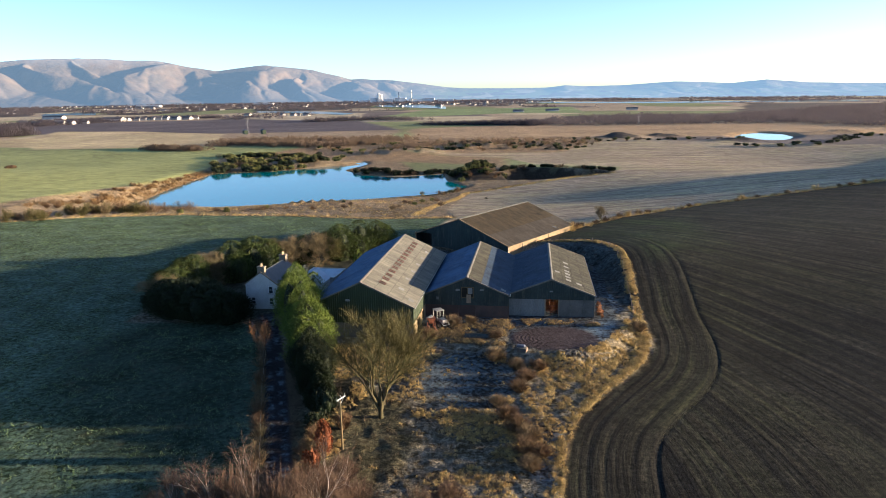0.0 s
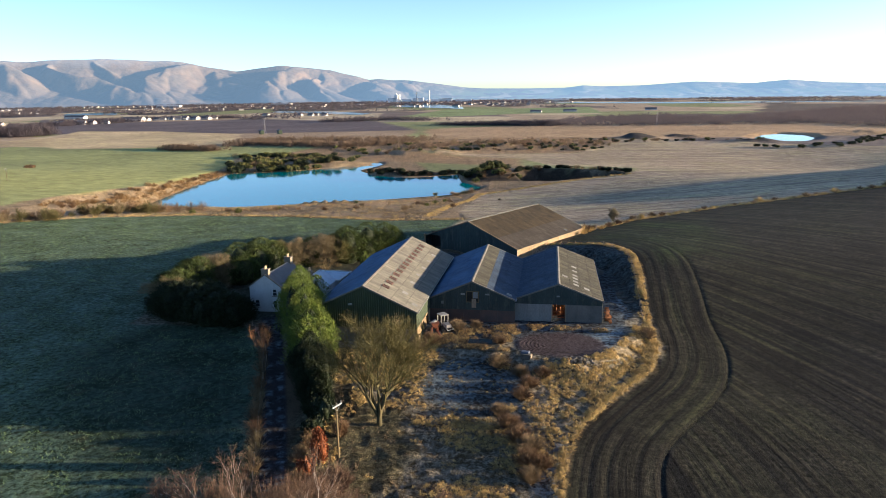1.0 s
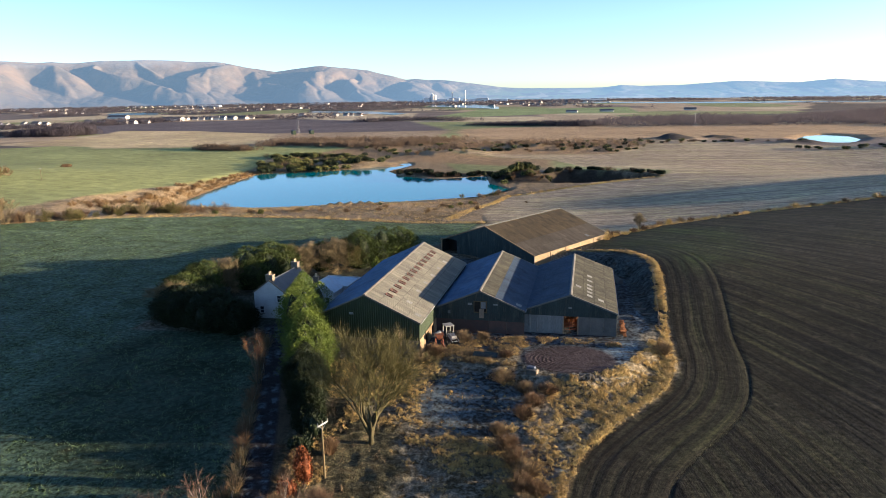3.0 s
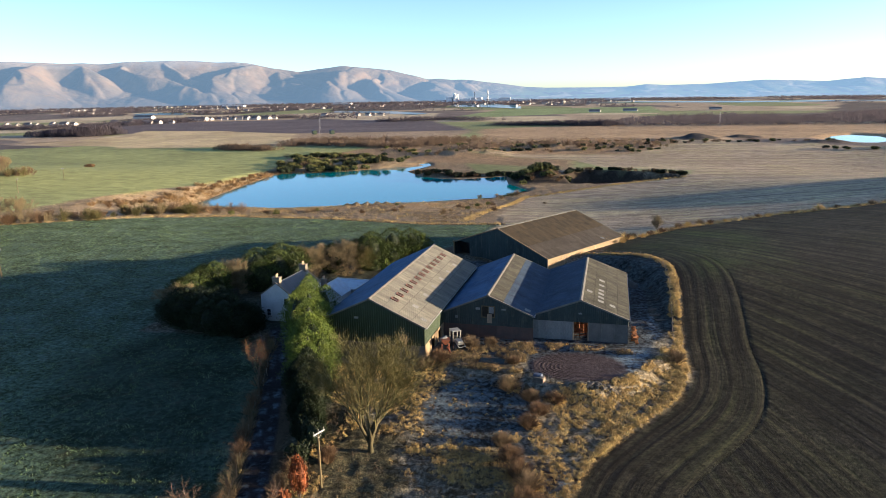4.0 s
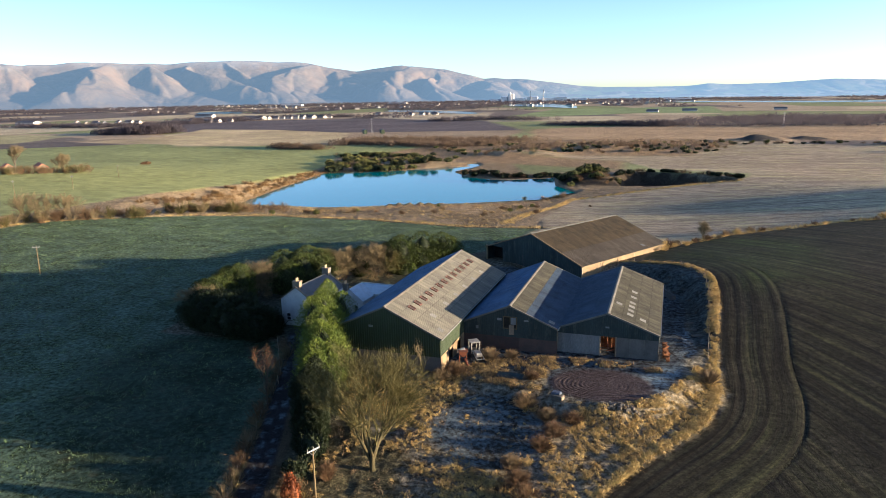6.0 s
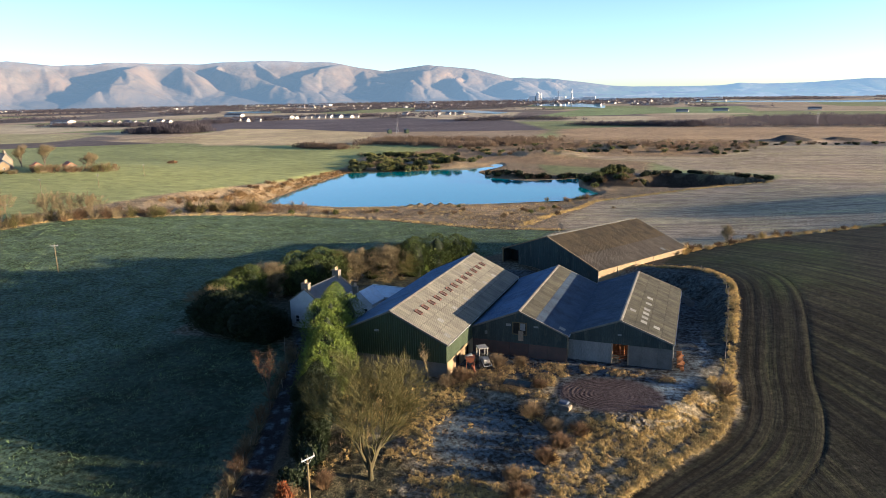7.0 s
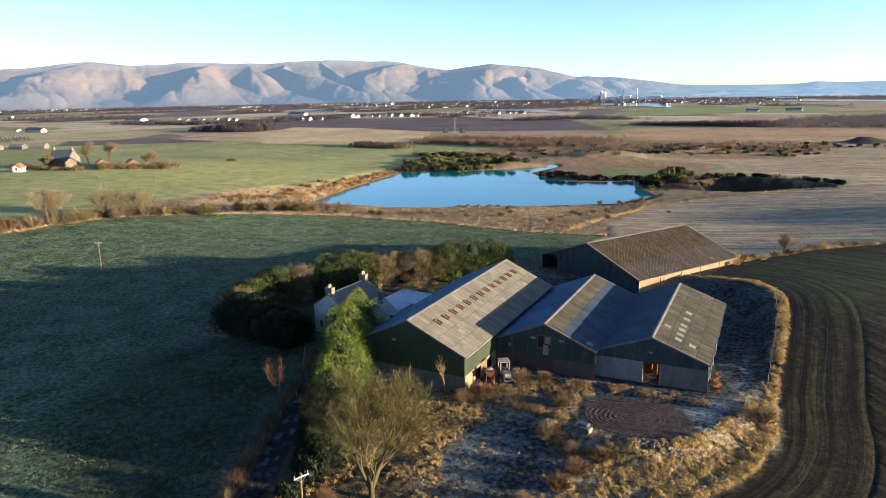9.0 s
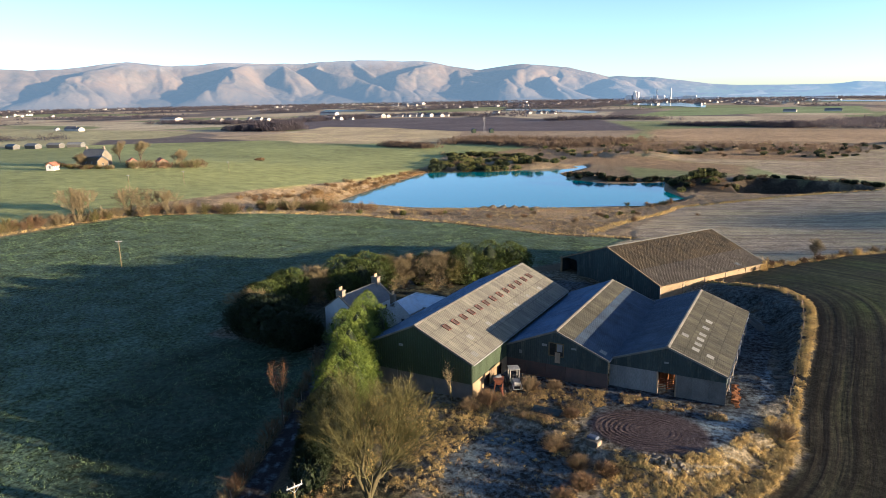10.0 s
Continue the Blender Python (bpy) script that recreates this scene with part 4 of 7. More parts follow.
def tussocks(name, places, size, blades, wide, mat, label, seed):
    """Tussock grass as one mass: every tussock a fountain of blades that rise and droop outwards."""
    r = np.random.RandomState(seed)
    pts = np.array(places)
    n = len(pts) * blades
    big = np.repeat(size * r.uniform(0.55, 1.35, len(pts)), blades)
    a = r.uniform(0, 2 * np.pi, n)
    out = np.c_[np.cos(a), np.sin(a)]
    o = r.uniform(0.15, 1.0, n)
    base = np.repeat(pts, blades, axis=0) + np.c_[out * (0.22 * big * o)[:, None], np.full(n, -0.05)]
    mid = base + np.c_[out * (0.32 * big * o)[:, None], big * (0.62 - 0.2 * o) * r.uniform(0.7, 1.2, n)]
    tip = base + np.c_[out * (0.85 * big * o)[:, None], big * (0.75 - 0.62 * o) * r.uniform(0.6, 1.2, n)] + r.normal(0, 0.05, (n, 3))
    b = a + r.normal(1.57, 0.5, n)
    side = np.c_[np.cos(b), np.sin(b), np.zeros(n)] * (wide * r.uniform(0.6, 1.4, n))[:, None]
    verts = np.stack([base, mid - side, tip, mid + side], 1).reshape(-1, 3)
    return tagged(new(name, mesh_of(name, verts.tolist(), np.arange(n * 4).reshape(-1, 4).tolist(), mat)), label, "grass", kind="stuff")


def strewn(count, where, seed, x0, y0, x1, y1):
    """Places on the ground in a box where where(x, y) is above chance."""
    r = np.random.RandomState(seed)
    x, y = r.uniform(x0, x1, count), r.uniform(y0, y1, count)
    keep = where(x, y) > r.random_sample(count)
    x, y = x[keep], y[keep]
    return np.c_[x, y, lie(x, y)]


def rooted(x, y, turn=0.0, sink=0.0, grow=1.0):
    return pose(x, y, ground_at(x, y) - sink, 0, 0, turn) @ Matrix.Scale(grow, 4)

# ---- the sheds ----
def roof_slope(shed, side, ridge, eave, half, long, rows, mats, lights=(), low_row=None, lap=0.06):
    """One slope of corrugated sheets, piece by piece, on an added slab that stops light leaks. mats: the sheets'
    material by row from the ridge down.
    """
    run = math.hypot(half, ridge - eave)
    tilt = math.degrees(math.atan2(ridge - eave, half))
    count = round(long)
    wide = long / count
    m0 = pose(0, 0, ridge) @ (pose(0, 0, 0, 0, tilt, 0) if side > 0 else pose(0, long, 0, 0, 0, 180) @ pose(0, 0, 0, 0, tilt, 0))
    # unseen slab added below the sheets to keep light out
    deck = bmesh.new()
    box(deck, 0.02, 0.05, -0.16, run - 0.1, long - 0.05, -0.05)
    part("roof_deck", deck, M_DARK, shed, m=m0)
    made = {}
    each = run / rows
    for r in range(rows):
        for c in range(count):
            spot = (r, c if side > 0 else count - 1 - c)
            mat = mats[min(r, len(mats) - 1)]
            if mat not in made:
                made[mat] = sheet_mesh("roof_sheet", wide, each + lap, mat)
            lift = 0.004 * (c % 2) + 0.025 * (rows - r) / rows
            put("roof_sheet", made[mat], shed, m=m0 @ pose(r * each, c * wide, lift, 0, 0.35, 0))
            if spot in lights:
                if M_ROOFLIGHT not in made:
                    made[M_ROOFLIGHT] = sheet_mesh("rooflight", wide * 0.96, 0.95, M_ROOFLIGHT)
                put("rooflight", made[M_ROOFLIGHT], shed, "pale translucent rooflight", m=m0 @ pose((r + 0.35) * each, (c + 0.02) * wide, lift + 0.02, 0, 0.35, 0))


def ridge_caps(shed, ridge, long, mat=M_RIDGE):
    wide = 1.2
    n = round(long / wide)
    bm = prism([(-0.28, -0.06), (-0.24, 0.0), (0, 0.09), (0.24, 0.0), (0.28, -0.06), (0, 0.03)], 0, long / n - 0.02)
    bmesh.ops.recalc_face_normals(bm, faces=bm.faces[:])
    me = bpy.data.meshes.new("ridge_cap")
    bm.to_mesh(me), bm.free()
    me.materials.append(mat)
    for k in range(n):
        put("ridge_cap", me, shed, m=pose(0, k * long / n, ridge + 0.06 + 0.006 * (k % 2)))


def verge(shed, ridge, eave, half, y, mat=M_RIDGE, sides=(-1, 1)):
    """The trim along a gable's edge."""
    for s in sides:
        bm = bmesh.new()
        a, b = Vector((0, y, ridge)), Vector((s * half, y, eave))
        for off, dz in ((-0.09, -0.16),):
            vs = [bm.verts.new(p + Vector((0, o, d))) for p in (a, b) for o, d in ((off, dz), (off, 0.09), (0.09, 0.09), (0.09, dz))]
            for q in ((0, 1, 5, 4), (1, 2, 6, 5), (2, 3, 7, 6), (3, 0, 4, 7), (0, 3, 2, 1), (4, 5, 6, 7)):
                bm.faces.new([vs[i] for i in q])
        part("verge_trim", bm, mat, shed)


def gutter(shed, half, eave, long, mat=M_STEEL):
    part("gutter", prism([(half - 0.02, eave - 0.02), (half - 0.02, eave - 0.16), (half + 0.14, eave - 0.16), (half + 0.16, eave - 0.02), (half + 0.13, eave - 0.02), (half + 0.11, eave - 0.13), (half + 0.01, eave - 0.13)], 0.05, long - 0.05), mat, shed)


def gable_top(ridge, eave, half, drop=0.18):
    return lambda x: ridge - (ridge - eave) * abs(x) / half - drop


# A: the tall green shed with rows of roof vents
def green_shed():
    ridge, eave, half, long = 8.68, 4.71, 8.55, 36.9
    s = thing("green_shed", pose(-10.05, 108.9, -0.05, 0, 0, -7.2), "tall green clad farm shed with a grey sheet roof", "barn")
    base = 2.0
    top = gable_top(ridge, eave, half)
    inner = half - 0.15
    # concrete panels of the base, with posts between them
    for x0 in np.linspace(-inner, inner - 2 * inner / 6, 6):
        w = 2 * inner / 6
        part("concrete_panel", slab(x0 + 0.02, 0.1, -0.6, x0 + w - 0.02, 0.28, base, bevel=0.015), M_CONCRETE, s)
    part("gable_cladding", ribbed_wall(-inner, inner, lambda x: base, top, 0.35), M_GREEN_CLAD, s, "dark green ribbed cladding", m=pose(0, 0.06, 0))
    part("gable_cladding", ribbed_wall(-inner, inner, lambda x: -0.4, top, 0.7), M_GREEN_CLAD, s, m=pose(0, long - 0.06, 0, 0, 0, 180))
    part("vent_plate", slab(-2.4, -0.06, 5.55, -1.75, 0.05, 5.85, bevel=0.02), M_PALE_PANEL, s, "small pale vent plate")
    # right-hand wall: green above, cream block below with a door bay
    side = pose(half - 0.1, 0, 0, 0, 0, 90)
    part("side_cladding", ribbed_wall(0.1, 11, lambda x: 2.15, lambda x: eave - 0.12, 0.35), M_GREEN_CLAD, s, m=side)
    part("side_cladding", ribbed_wall(11.0, long - 0.1, lambda x: -0.3, lambda x: eave - 0.12, 0.35), M_GREEN_CLAD, s, m=side)
    for y0, y1 in ((0.1, 3.4), (5.4, 7.4), (9.4, 11.0)):
        part("block_wall", slab(half - 0.3, y0, -0.5, half - 0.08, y1, 2.12, bevel=0.01), M_CREAM, s, "cream painted block wall")
    part("lintel", slab(half - 0.3, 3.4, 1.75, half - 0.07, 9.4, 2.14), M_CREAM, s)
    # board added behind the door bay, coloured as the dark inside
    part("lining", slab(half - 0.75, 3.2, -0.4, half - 0.6, 9.6, 2.3), M_DARK, s)
    part("side_cladding", ribbed_wall(0.1, long - 0.1, lambda x: 1.6, lambda x: eave - 0.12, 0.35), M_GREEN_CLAD, s, m=pose(-half + 0.1, long, 0, 0, 0, -90))
    part("block_wall", slab(-half + 0.1, 0.1, -0.6, -half + 0.3, long - 0.1, 1.6), M_CONCRETE, s)
    lights = {(2, c) for c in (5, 11, 16, 21, 26, 31)} | {(3, 2)}
    roof_slope(s, 1, ridge, eave, half, long, 4, (M_ROOF,), lights)
    # slope off the sun: rime and shade both in the sheet colour
    roof_slope(s, -1, ridge, eave, half, long, 4, (M_ROOF_FROST_SHADE,))
    ridge_caps(s, ridge, long)
    verge(s, ridge, eave, half, 0.0)
    verge(s, ridge, eave, half, long)
    gutter(s, half, eave, long)
    # roof vents: low rusty frames round dirty glass
    tilt = math.degrees(math.atan2(ridge - eave, half))
    for k in range(13):
        y = 3.6 + k * 2.45
        m = pose(0, 0, ridge) @ pose(0, 0, 0, 0, tilt, 0) @ pose(2.35, y, 0.08)
        bm = bmesh.new()
        for q in ((0, 0, 0, 1.15, 0.08, 0.12), (0, 0.82, 0, 1.15, 0.9, 0.12), (0, 0.08, 0, 0.09, 0.82, 0.12), (1.06, 0.08, 0, 1.15, 0.82, 0.12)):
            box(bm, *q)
        v = part("roof_vent", bm, M_VENT, s, "rusty roof vent frame", m=m)
        part("throat", slab(0.09, 0.08, 0.01, 1.06, 0.82, 0.04), M_THROAT, v)
    return s


# B: middle bay with a window hatch in its gable
def middle_shed():
    ridge, eave, half, long = 6.96, 3.95, 7.2, 28.5
    s = thing("middle_shed", pose(6.78, 117.6, -0.1, 0, 0, -6.9), "weathered dark clad middle shed with a reddish base wall", "barn")
    inner = half - 0.05
    top = gable_top(ridge, eave, half)
    base = 2.1
    for k in range(5):
        w = 2 * inner / 5
        part("base_panel", slab(-inner + k * w + 0.015, 0.1, -0.5, -inner + (k + 1) * w - 0.015, 0.3, base, bevel=0.012), M_RED_WALL, s, "reddish brown rendered base panel")
    part("gable_cladding", ribbed_wall(-inner, -0.95, lambda x: base, top, 0.3), M_OLD_CLAD, s, m=pose(0, 0.05, 0))
    part("gable_cladding", ribbed_wall(1.15, inner, lambda x: base, top, 0.3), M_OLD_CLAD, s, m=pose(0, 0.05, 0))
    part("gable_cladding", ribbed_wall(-0.95, 1.15, lambda x: 5.25, top, 0.3), M_OLD_CLAD, s, m=pose(0, 0.05, 0))
    part("gable_cladding", ribbed_wall(-0.95, 1.15, lambda x: base, lambda x: 3.4, 0.3), M_OLD_CLAD, s, m=pose(0, 0.05, 0))
    # added board gives the hatch its unlit depth by colour
    part("hatch_lining", slab(-1.0, 0.35, 3.2, 1.2, 0.42, 5.4), M_DARK, s)
    bm = bmesh.new()
    for q in ((-0.98, -0.04, 3.36, -0.86, 0.1, 5.3), (1.06, -0.04, 3.36, 1.18, 0.1, 5.3), (-0.86, -0.04, 5.18, 1.06, 0.1, 5.3), (-0.86, -0.04, 3.36, 1.06, 0.1, 3.48), (0.05, -0.03, 3.48, 0.15, 0.08, 5.18)):
        box(bm, *q)
    hatch = part("hatch_frame", bm, M_POLE, s, "open loading hatch with a timber frame")
    part("hatch_board", slab(0.2, -0.01, 4.1, 0.95, 0.04, 5.15), M_PALE_PANEL, hatch, "pale board")
    part("hatch_door", slab(-0.05, -0.1, 2.5, 0.7, -0.03, 4.0, bevel=0.01), M_WOOD, s)
    for x0, x1, z0, z1 in ((-1.9, -1.2, 4.6, 4.95), (2.2, 2.9, 4.7, 4.95), (-5.2, -4.8, 3.0, 3.5)):
        part("patch_sheet", slab(x0, -0.03, z0, x1, 0.02, z1), M_PALE_PANEL, s)
    part("back_wall", ribbed_wall(-inner, inner, lambda x: -0.3, top, 0.7), M_OLD_CLAD, s, m=pose(0, long - 0.05, 0, 0, 0, 180))
    part("side_wall", slab(-inner + 0.25, 0.4, -0.3, -inner + 0.4, long - 0.4, 3.6), M_DARK, s)
    # lower rows: shadow of the open shed's ridge put into darker sheets
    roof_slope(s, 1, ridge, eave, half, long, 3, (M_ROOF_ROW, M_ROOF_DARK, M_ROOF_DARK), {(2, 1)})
    # sunless slope, its blue shade coloured in along with the rime
    roof_slope(s, -1, ridge, eave, half, long, 3, (M_ROOF_FROST_SHADE,))
    ridge_caps(s, ridge, long)
    verge(s, ridge, eave, half, 0.0)
    verge(s, ridge, eave, half, long)
    part("valley_gutter", prism([(half - 0.2, eave - 0.14), (half + 0.2, eave - 0.14), (half + 0.2, eave - 0.04), (half + 0.16, eave - 0.1), (half - 0.16, eave - 0.1), (half - 0.2, eave - 0.04)], 0, long), M_STEEL, s)
    return s


# C: right-hand bay, open doorway
def open_shed():
    ridge, eave, half, long = 6.51, 3.75, 7.3, 28.3
    s = thing("open_shed", pose(21.07, 117.5, -0.1, 0, 0, -6.5), "pale panelled cattle shed with an open doorway and lichened roof", "barn")
    inner = half - 0.1
    top = gable_top(ridge, eave, half)
    base = 3.0
    d0, d1, dh = -1.05, 1.25, 3.05
    for x0, x1, mat in ((-inner, -5.1, M_PALE_PANEL), (-5.08, -3.1, M_PALE_PANEL), (-3.08, d0, M_PALE_PANEL)):
        part("wall_sheet", ribbed_wall(x0, x1, lambda x: -0.3, lambda x: base, 0.9, 0.02), mat, s, "pale grey wall sheet", m=pose(0, 0.03, 0))
    for x0, x1 in ((d1, 3.2), (3.22, 5.2), (5.22, inner)):
        part("concrete_panel", slab(x0, 0.03, -0.4, x1, 0.22, base, bevel=0.012), M_CONCRETE, s)
    part("gable_cladding", ribbed_wall(-inner, inner, lambda x: base + 0.01, top, 0.3), M_OLD_CLAD, s, m=pose(0, -0.02, 0))
    part("sign_plate", slab(-0.3, -0.09, 4.3, 0.25, -0.05, 4.55), M_PALE_PANEL, s)
    for x in (d0, d1):
        part("door_post", slab(x - 0.1, -0.08, -0.4, x + 0.1, 0.26, dh, bevel=0.01), M_WOOD, s)
    part("back_wall", ribbed_wall(-inner, inner, lambda x: -0.3, top, 0.7), M_OLD_CLAD, s, m=pose(0, long - 0.05, 0, 0, 0, 180))
    # open right-hand side: posts, a rail and sheeting under the eave
    for k in range(7):
        y = 0.2 + k * (long - 0.4) / 6
        part("side_post", slab(half - 0.35, y - 0.1, -0.4, half - 0.12, y + 0.1, eave - 0.2, bevel=0.01), M_STEEL, s)
    part("side_sheet", ribbed_wall(0.1, long - 0.1, lambda x: 2.7, lambda x: eave - 0.15, 0.35), M_OLD_CLAD, s, m=pose(half - 0.1, 0, 0, 0, 0, 90))
    part("side_rail", slab(half - 0.3, 0.2, 0.6, half - 0.2, long - 0.2, 0.75), M_WOOD, s)
    roof_slope(s, 1, ridge, eave, half, long, 4, (M_ROOF_ROW,), {(1, c) for c in (3, 5, 7, 9, 12, 15)} | {(0, 6), (2, 3)})
    # sunless slope, shade put into the dark sheets
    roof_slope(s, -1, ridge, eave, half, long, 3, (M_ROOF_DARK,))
    ridge_caps(s, ridge, long)
    verge(s, ridge, eave, half, 0.0)
    verge(s, ridge, eave, half, long)
    gutter(s, half, eave, long)
    return s


# D: the long brown-roofed shed behind
def back_shed():
    ridge, eave, half, long = 7.78, 2.82, 13.95, 31.6
    s = thing("brown_roofed_shed", pose(5.93, 167.75, -0.2, 0, 0, -36.9), "wide low shed with a mossy brown sheet roof", "barn")
    inner = half - 0.2
    top = gable_top(ridge, eave, half)
    part("gable_cladding", ribbed_wall(-8.5, inner, lambda x: -0.4, top, 0.5), M_OLD_CLAD, s, m=pose(0, 0.06, 0))
    part("gable_cladding", ribbed_wall(-inner, -8.5, lambda x: 3.3, top, 0.5), M_OLD_CLAD, s, m=pose(0, 0.06, 0))
    # near-black board stands for the shade inside the open bay
    part("bay_lining", slab(-inner, 3.0, -0.3, -8.4, 3.2, 3.4), M_DARK, s)
    part("bay_post", slab(-inner, 0.05, -0.3, -inner + 0.3, 0.35, 3.3), M_CREAM, s)
    part("back_wall", ribbed_wall(-inner, inner, lambda x: -0.4, top, 0.7), M_OLD_CLAD, s, m=pose(0, long - 0.06, 0, 0, 0, 180))
    for k in range(5):
        w = (long - 0.3) / 5
        part("cream_panel", slab(half - 0.3, 0.15 + k * w + 0.03, -0.5, half - 0.12, 0.15 + (k + 1) * w - 0.03, eave - 0.25, bevel=0.012), M_CREAM, s, "cream side panel")
        part("side_post", slab(half - 0.2, 0.15 + k * w - 0.1, -0.5, half - 0.02, 0.15 + k * w + 0.1, eave - 0.15, bevel=0.01), M_WOOD, s)
    part("side_wall", ribbed_wall(0.1, long - 0.1, lambda x: -0.4, lambda x: eave - 0.15, 0.6), M_OLD_CLAD, s, m=pose(-half + 0.1, long, 0, 0, 0, -90))
    roof_slope(s, 1, ridge, eave, half, long, 5, (M_ROOF_MOSS, M_ROOF_MOSS, M_ROOF_MOSS, M_ROOF_BROWN, M_ROOF_BROWN), {(4, 24)})
    # far slope turned from the sun: rimed sheets with shade in their colour
    roof_slope(s, -1, ridge, eave, half, long, 5, (M_ROOF_FROST_SHADE,))
    ridge_caps(s, ridge, long)
    verge(s, ridge, eave, half, 0.0, M_CREAM)
    verge(s, ridge, eave, half, long)
    gutter(s, half, eave, long, M_CREAM)
    return s


green_shed()
middle_shed()
open_shed()
back_shed()

# ---- the white house ----
def sash(parent, m, wide, tall, name="window"):
    """A small window in the plane y = 0, facing -y: frame, glazing bar and pane."""
    bm = bmesh.new()
    t = 0.08
    for q in ((-wide / 2, -0.05, 0, -wide / 2 + t, 0.03, tall), (wide / 2 - t, -0.05, 0, wide / 2, 0.03, tall), (-wide / 2 + t, -0.05, 0, wide / 2 - t, 0.03, t), (-wide / 2 + t, -0.05, tall - t, wide / 2 - t, 0.03, tall), (-wide / 2 + t, -0.04, tall / 2 - 0.03, wide / 2 - t, 0.02, tall / 2 + 0.03)):
        box(bm, *q)
    w = part(name, bm, M_FRAME, parent, "white sash window", m=m)
    part("pane", slab(-wide / 2 + t, -0.015, t, wide / 2 - t, 0.0, tall - t), M_GLASS, w)
    part("sill", slab(-wide / 2 - 0.08, -0.12, -0.1, wide / 2 + 0.08, 0.02, -0.01), M_STONE, w)
    return w


def chimney(parent, x, y, z0, z1, wide=0.75, long=1.3, pots=2):
    bm = bmesh.new()
    box(bm, x - wide / 2, y - long / 2, z0, x + wide / 2, y + long / 2, z1 - 0.25)
    box(bm, x - wide / 2 - 0.08, y - long / 2 - 0.08, z1 - 0.25, x + wide / 2 + 0.08, y + long / 2 + 0.08, z1 - 0.08)
    c = part("chimney", bm, M_STONE, parent, "stone chimney stack with clay pots")
    for k in range(pots):
        yy = y + (k - (pots - 1) / 2) * long * 0.5
        part("chimney_pot", rod(bmesh.new(), (x, yy, z1 - 0.1), (x, yy, z1 + 0.45), 0.16, 0.12, 10), M_POT, c)
    return c


def white_house():
    h = thing("white_house", pose(-29.6, 123.3, -0.2, 0, 0, -10), "white rendered old farmhouse with stone chimneys and slate roof", "house")
    half, long, eave, ridge = 3.1, 10.2, 4.5, 6.75
    part("wall", prism([(-half, -0.4), (half, -0.4), (half, eave), (0, ridge), (-half, eave)], 0, long), M_WHITE, h)
    tilt = math.degrees(math.atan2(ridge - eave, half))
    run = math.hypot(half, ridge - eave) + 0.25
    # slates in courses
    rows, cols = 12, 20
    slate = mesh_of("slate", [(0, 0.01, 0.035), (run / rows + 0.06, 0.01, 0.035), (run / rows + 0.06, long / cols - 0.01, 0.035), (0, long / cols - 0.01, 0.035), (run / rows + 0.06, 0.01, 0), (run / rows + 0.06, long / cols - 0.01, 0)],
                    [(0, 1, 2, 3), (1, 4, 5, 2)], M_SLATE)
    for side in (1, -1):
        m0 = pose(0, 0, ridge + 0.06) @ (pose(0, 0, 0, 0, tilt, 0) if side > 0 else pose(0, long, 0, 0, 0, 180) @ pose(0, 0, 0, 0, tilt, 0))
        roof = part("roof", slab(0.0, 0.02, -0.05, run - 0.02, long - 0.02, 0.0), M_SLATE, h, "grey slate roof with frost", m=m0)
        if side > 0:
            for r in range(rows):
                for c in range(cols):
                    put("slate", slate, roof, m=pose(r * run / rows, c * long / cols, 0.012, 0, -0.6, 0))
    for y in (0.0, long):
        for s in (-1, 1):
            bm = bmesh.new()
            a, b = Vector((0, y, ridge + 0.1)), Vector((s * (half + 0.15), y, eave - 0.0))
            vs = [bm.verts.new(p + Vector((0, o, d))) for p in (a, b) for o, d in ((-0.14, -0.1), (-0.14, 0.12), (0.16, 0.12), (0.16, -0.1))]
            for q in ((0, 1, 5, 4), (1, 2, 6, 5), (2, 3, 7, 6), (3, 0, 4, 7), (0, 3, 2, 1), (4, 5, 6, 7)):
                bm.faces.new([vs[i] for i in q])
            part("skew_stone", bm, M_STONE, h)
    chimney(h, 0, 0.45, ridge - 0.8, 7.9, 1.3, 0.8)
    chimney(h, 0, long - 0.45, ridge - 0.8, 7.9, 1.3, 0.8)
    part("aerial", rod(bmesh.new(), (0.9, long - 0.4, ridge - 0.6), (0.9, long - 0.4, 8.0), 0.03), M_STEEL, h)
    for x, z in ((1.7, 0.9), (1.7, 3.0), (-1.7, 0.9)):
        sash(h, pose(x, -0.01, z), 0.85, 1.3)
    for y in (1.8, 5.0, 8.2):
        sash(h, pose(half + 0.01, y, 2.6, 0, 0, 90), 0.8, 1.2)
    # wing with its own small gable and chimney
    part("wing_wall", prism([(3.9, -0.4), (8.6, -0.4), (8.6, 3.0), (6.2, 4.9), (3.9, 3.4)], 7.2, 11.4), M_WHITE, h)
    for s, x0, z0, x1, z1 in ((1, 6.2, 4.95, 8.75, 2.98), (-1, 6.2, 4.95, 3.7, 3.38)):
        a, b = Vector((x0, 7.05, z0)), Vector((x1, 7.05, z1))
        bm = bmesh.new()
        vs = [bm.verts.new(Vector((p.x, y, p.z + d))) for p in (a, b) for y, d in ((7.05, 0), (7.05, 0.12), (11.5, 0.12), (11.5, 0))]
        for q in ((0, 1, 5, 4), (1, 2, 6, 5), (2, 3, 7, 6), (3, 0, 4, 7), (0, 3, 2, 1), (4, 5, 6, 7)):
            bm.faces.new([vs[i] for i in q])
        part("wing_roof", bm, M_FROST_FELT, h, "frosted roof of the wing")
    chimney(h, 5.2, 7.5, 3.9, 6.0, 0.9, 0.6)
    sash(h, pose(7.3, 7.19, 1.0), 0.8, 1.2)
    # flat-roofed extension under frost
    bm = bmesh.new()
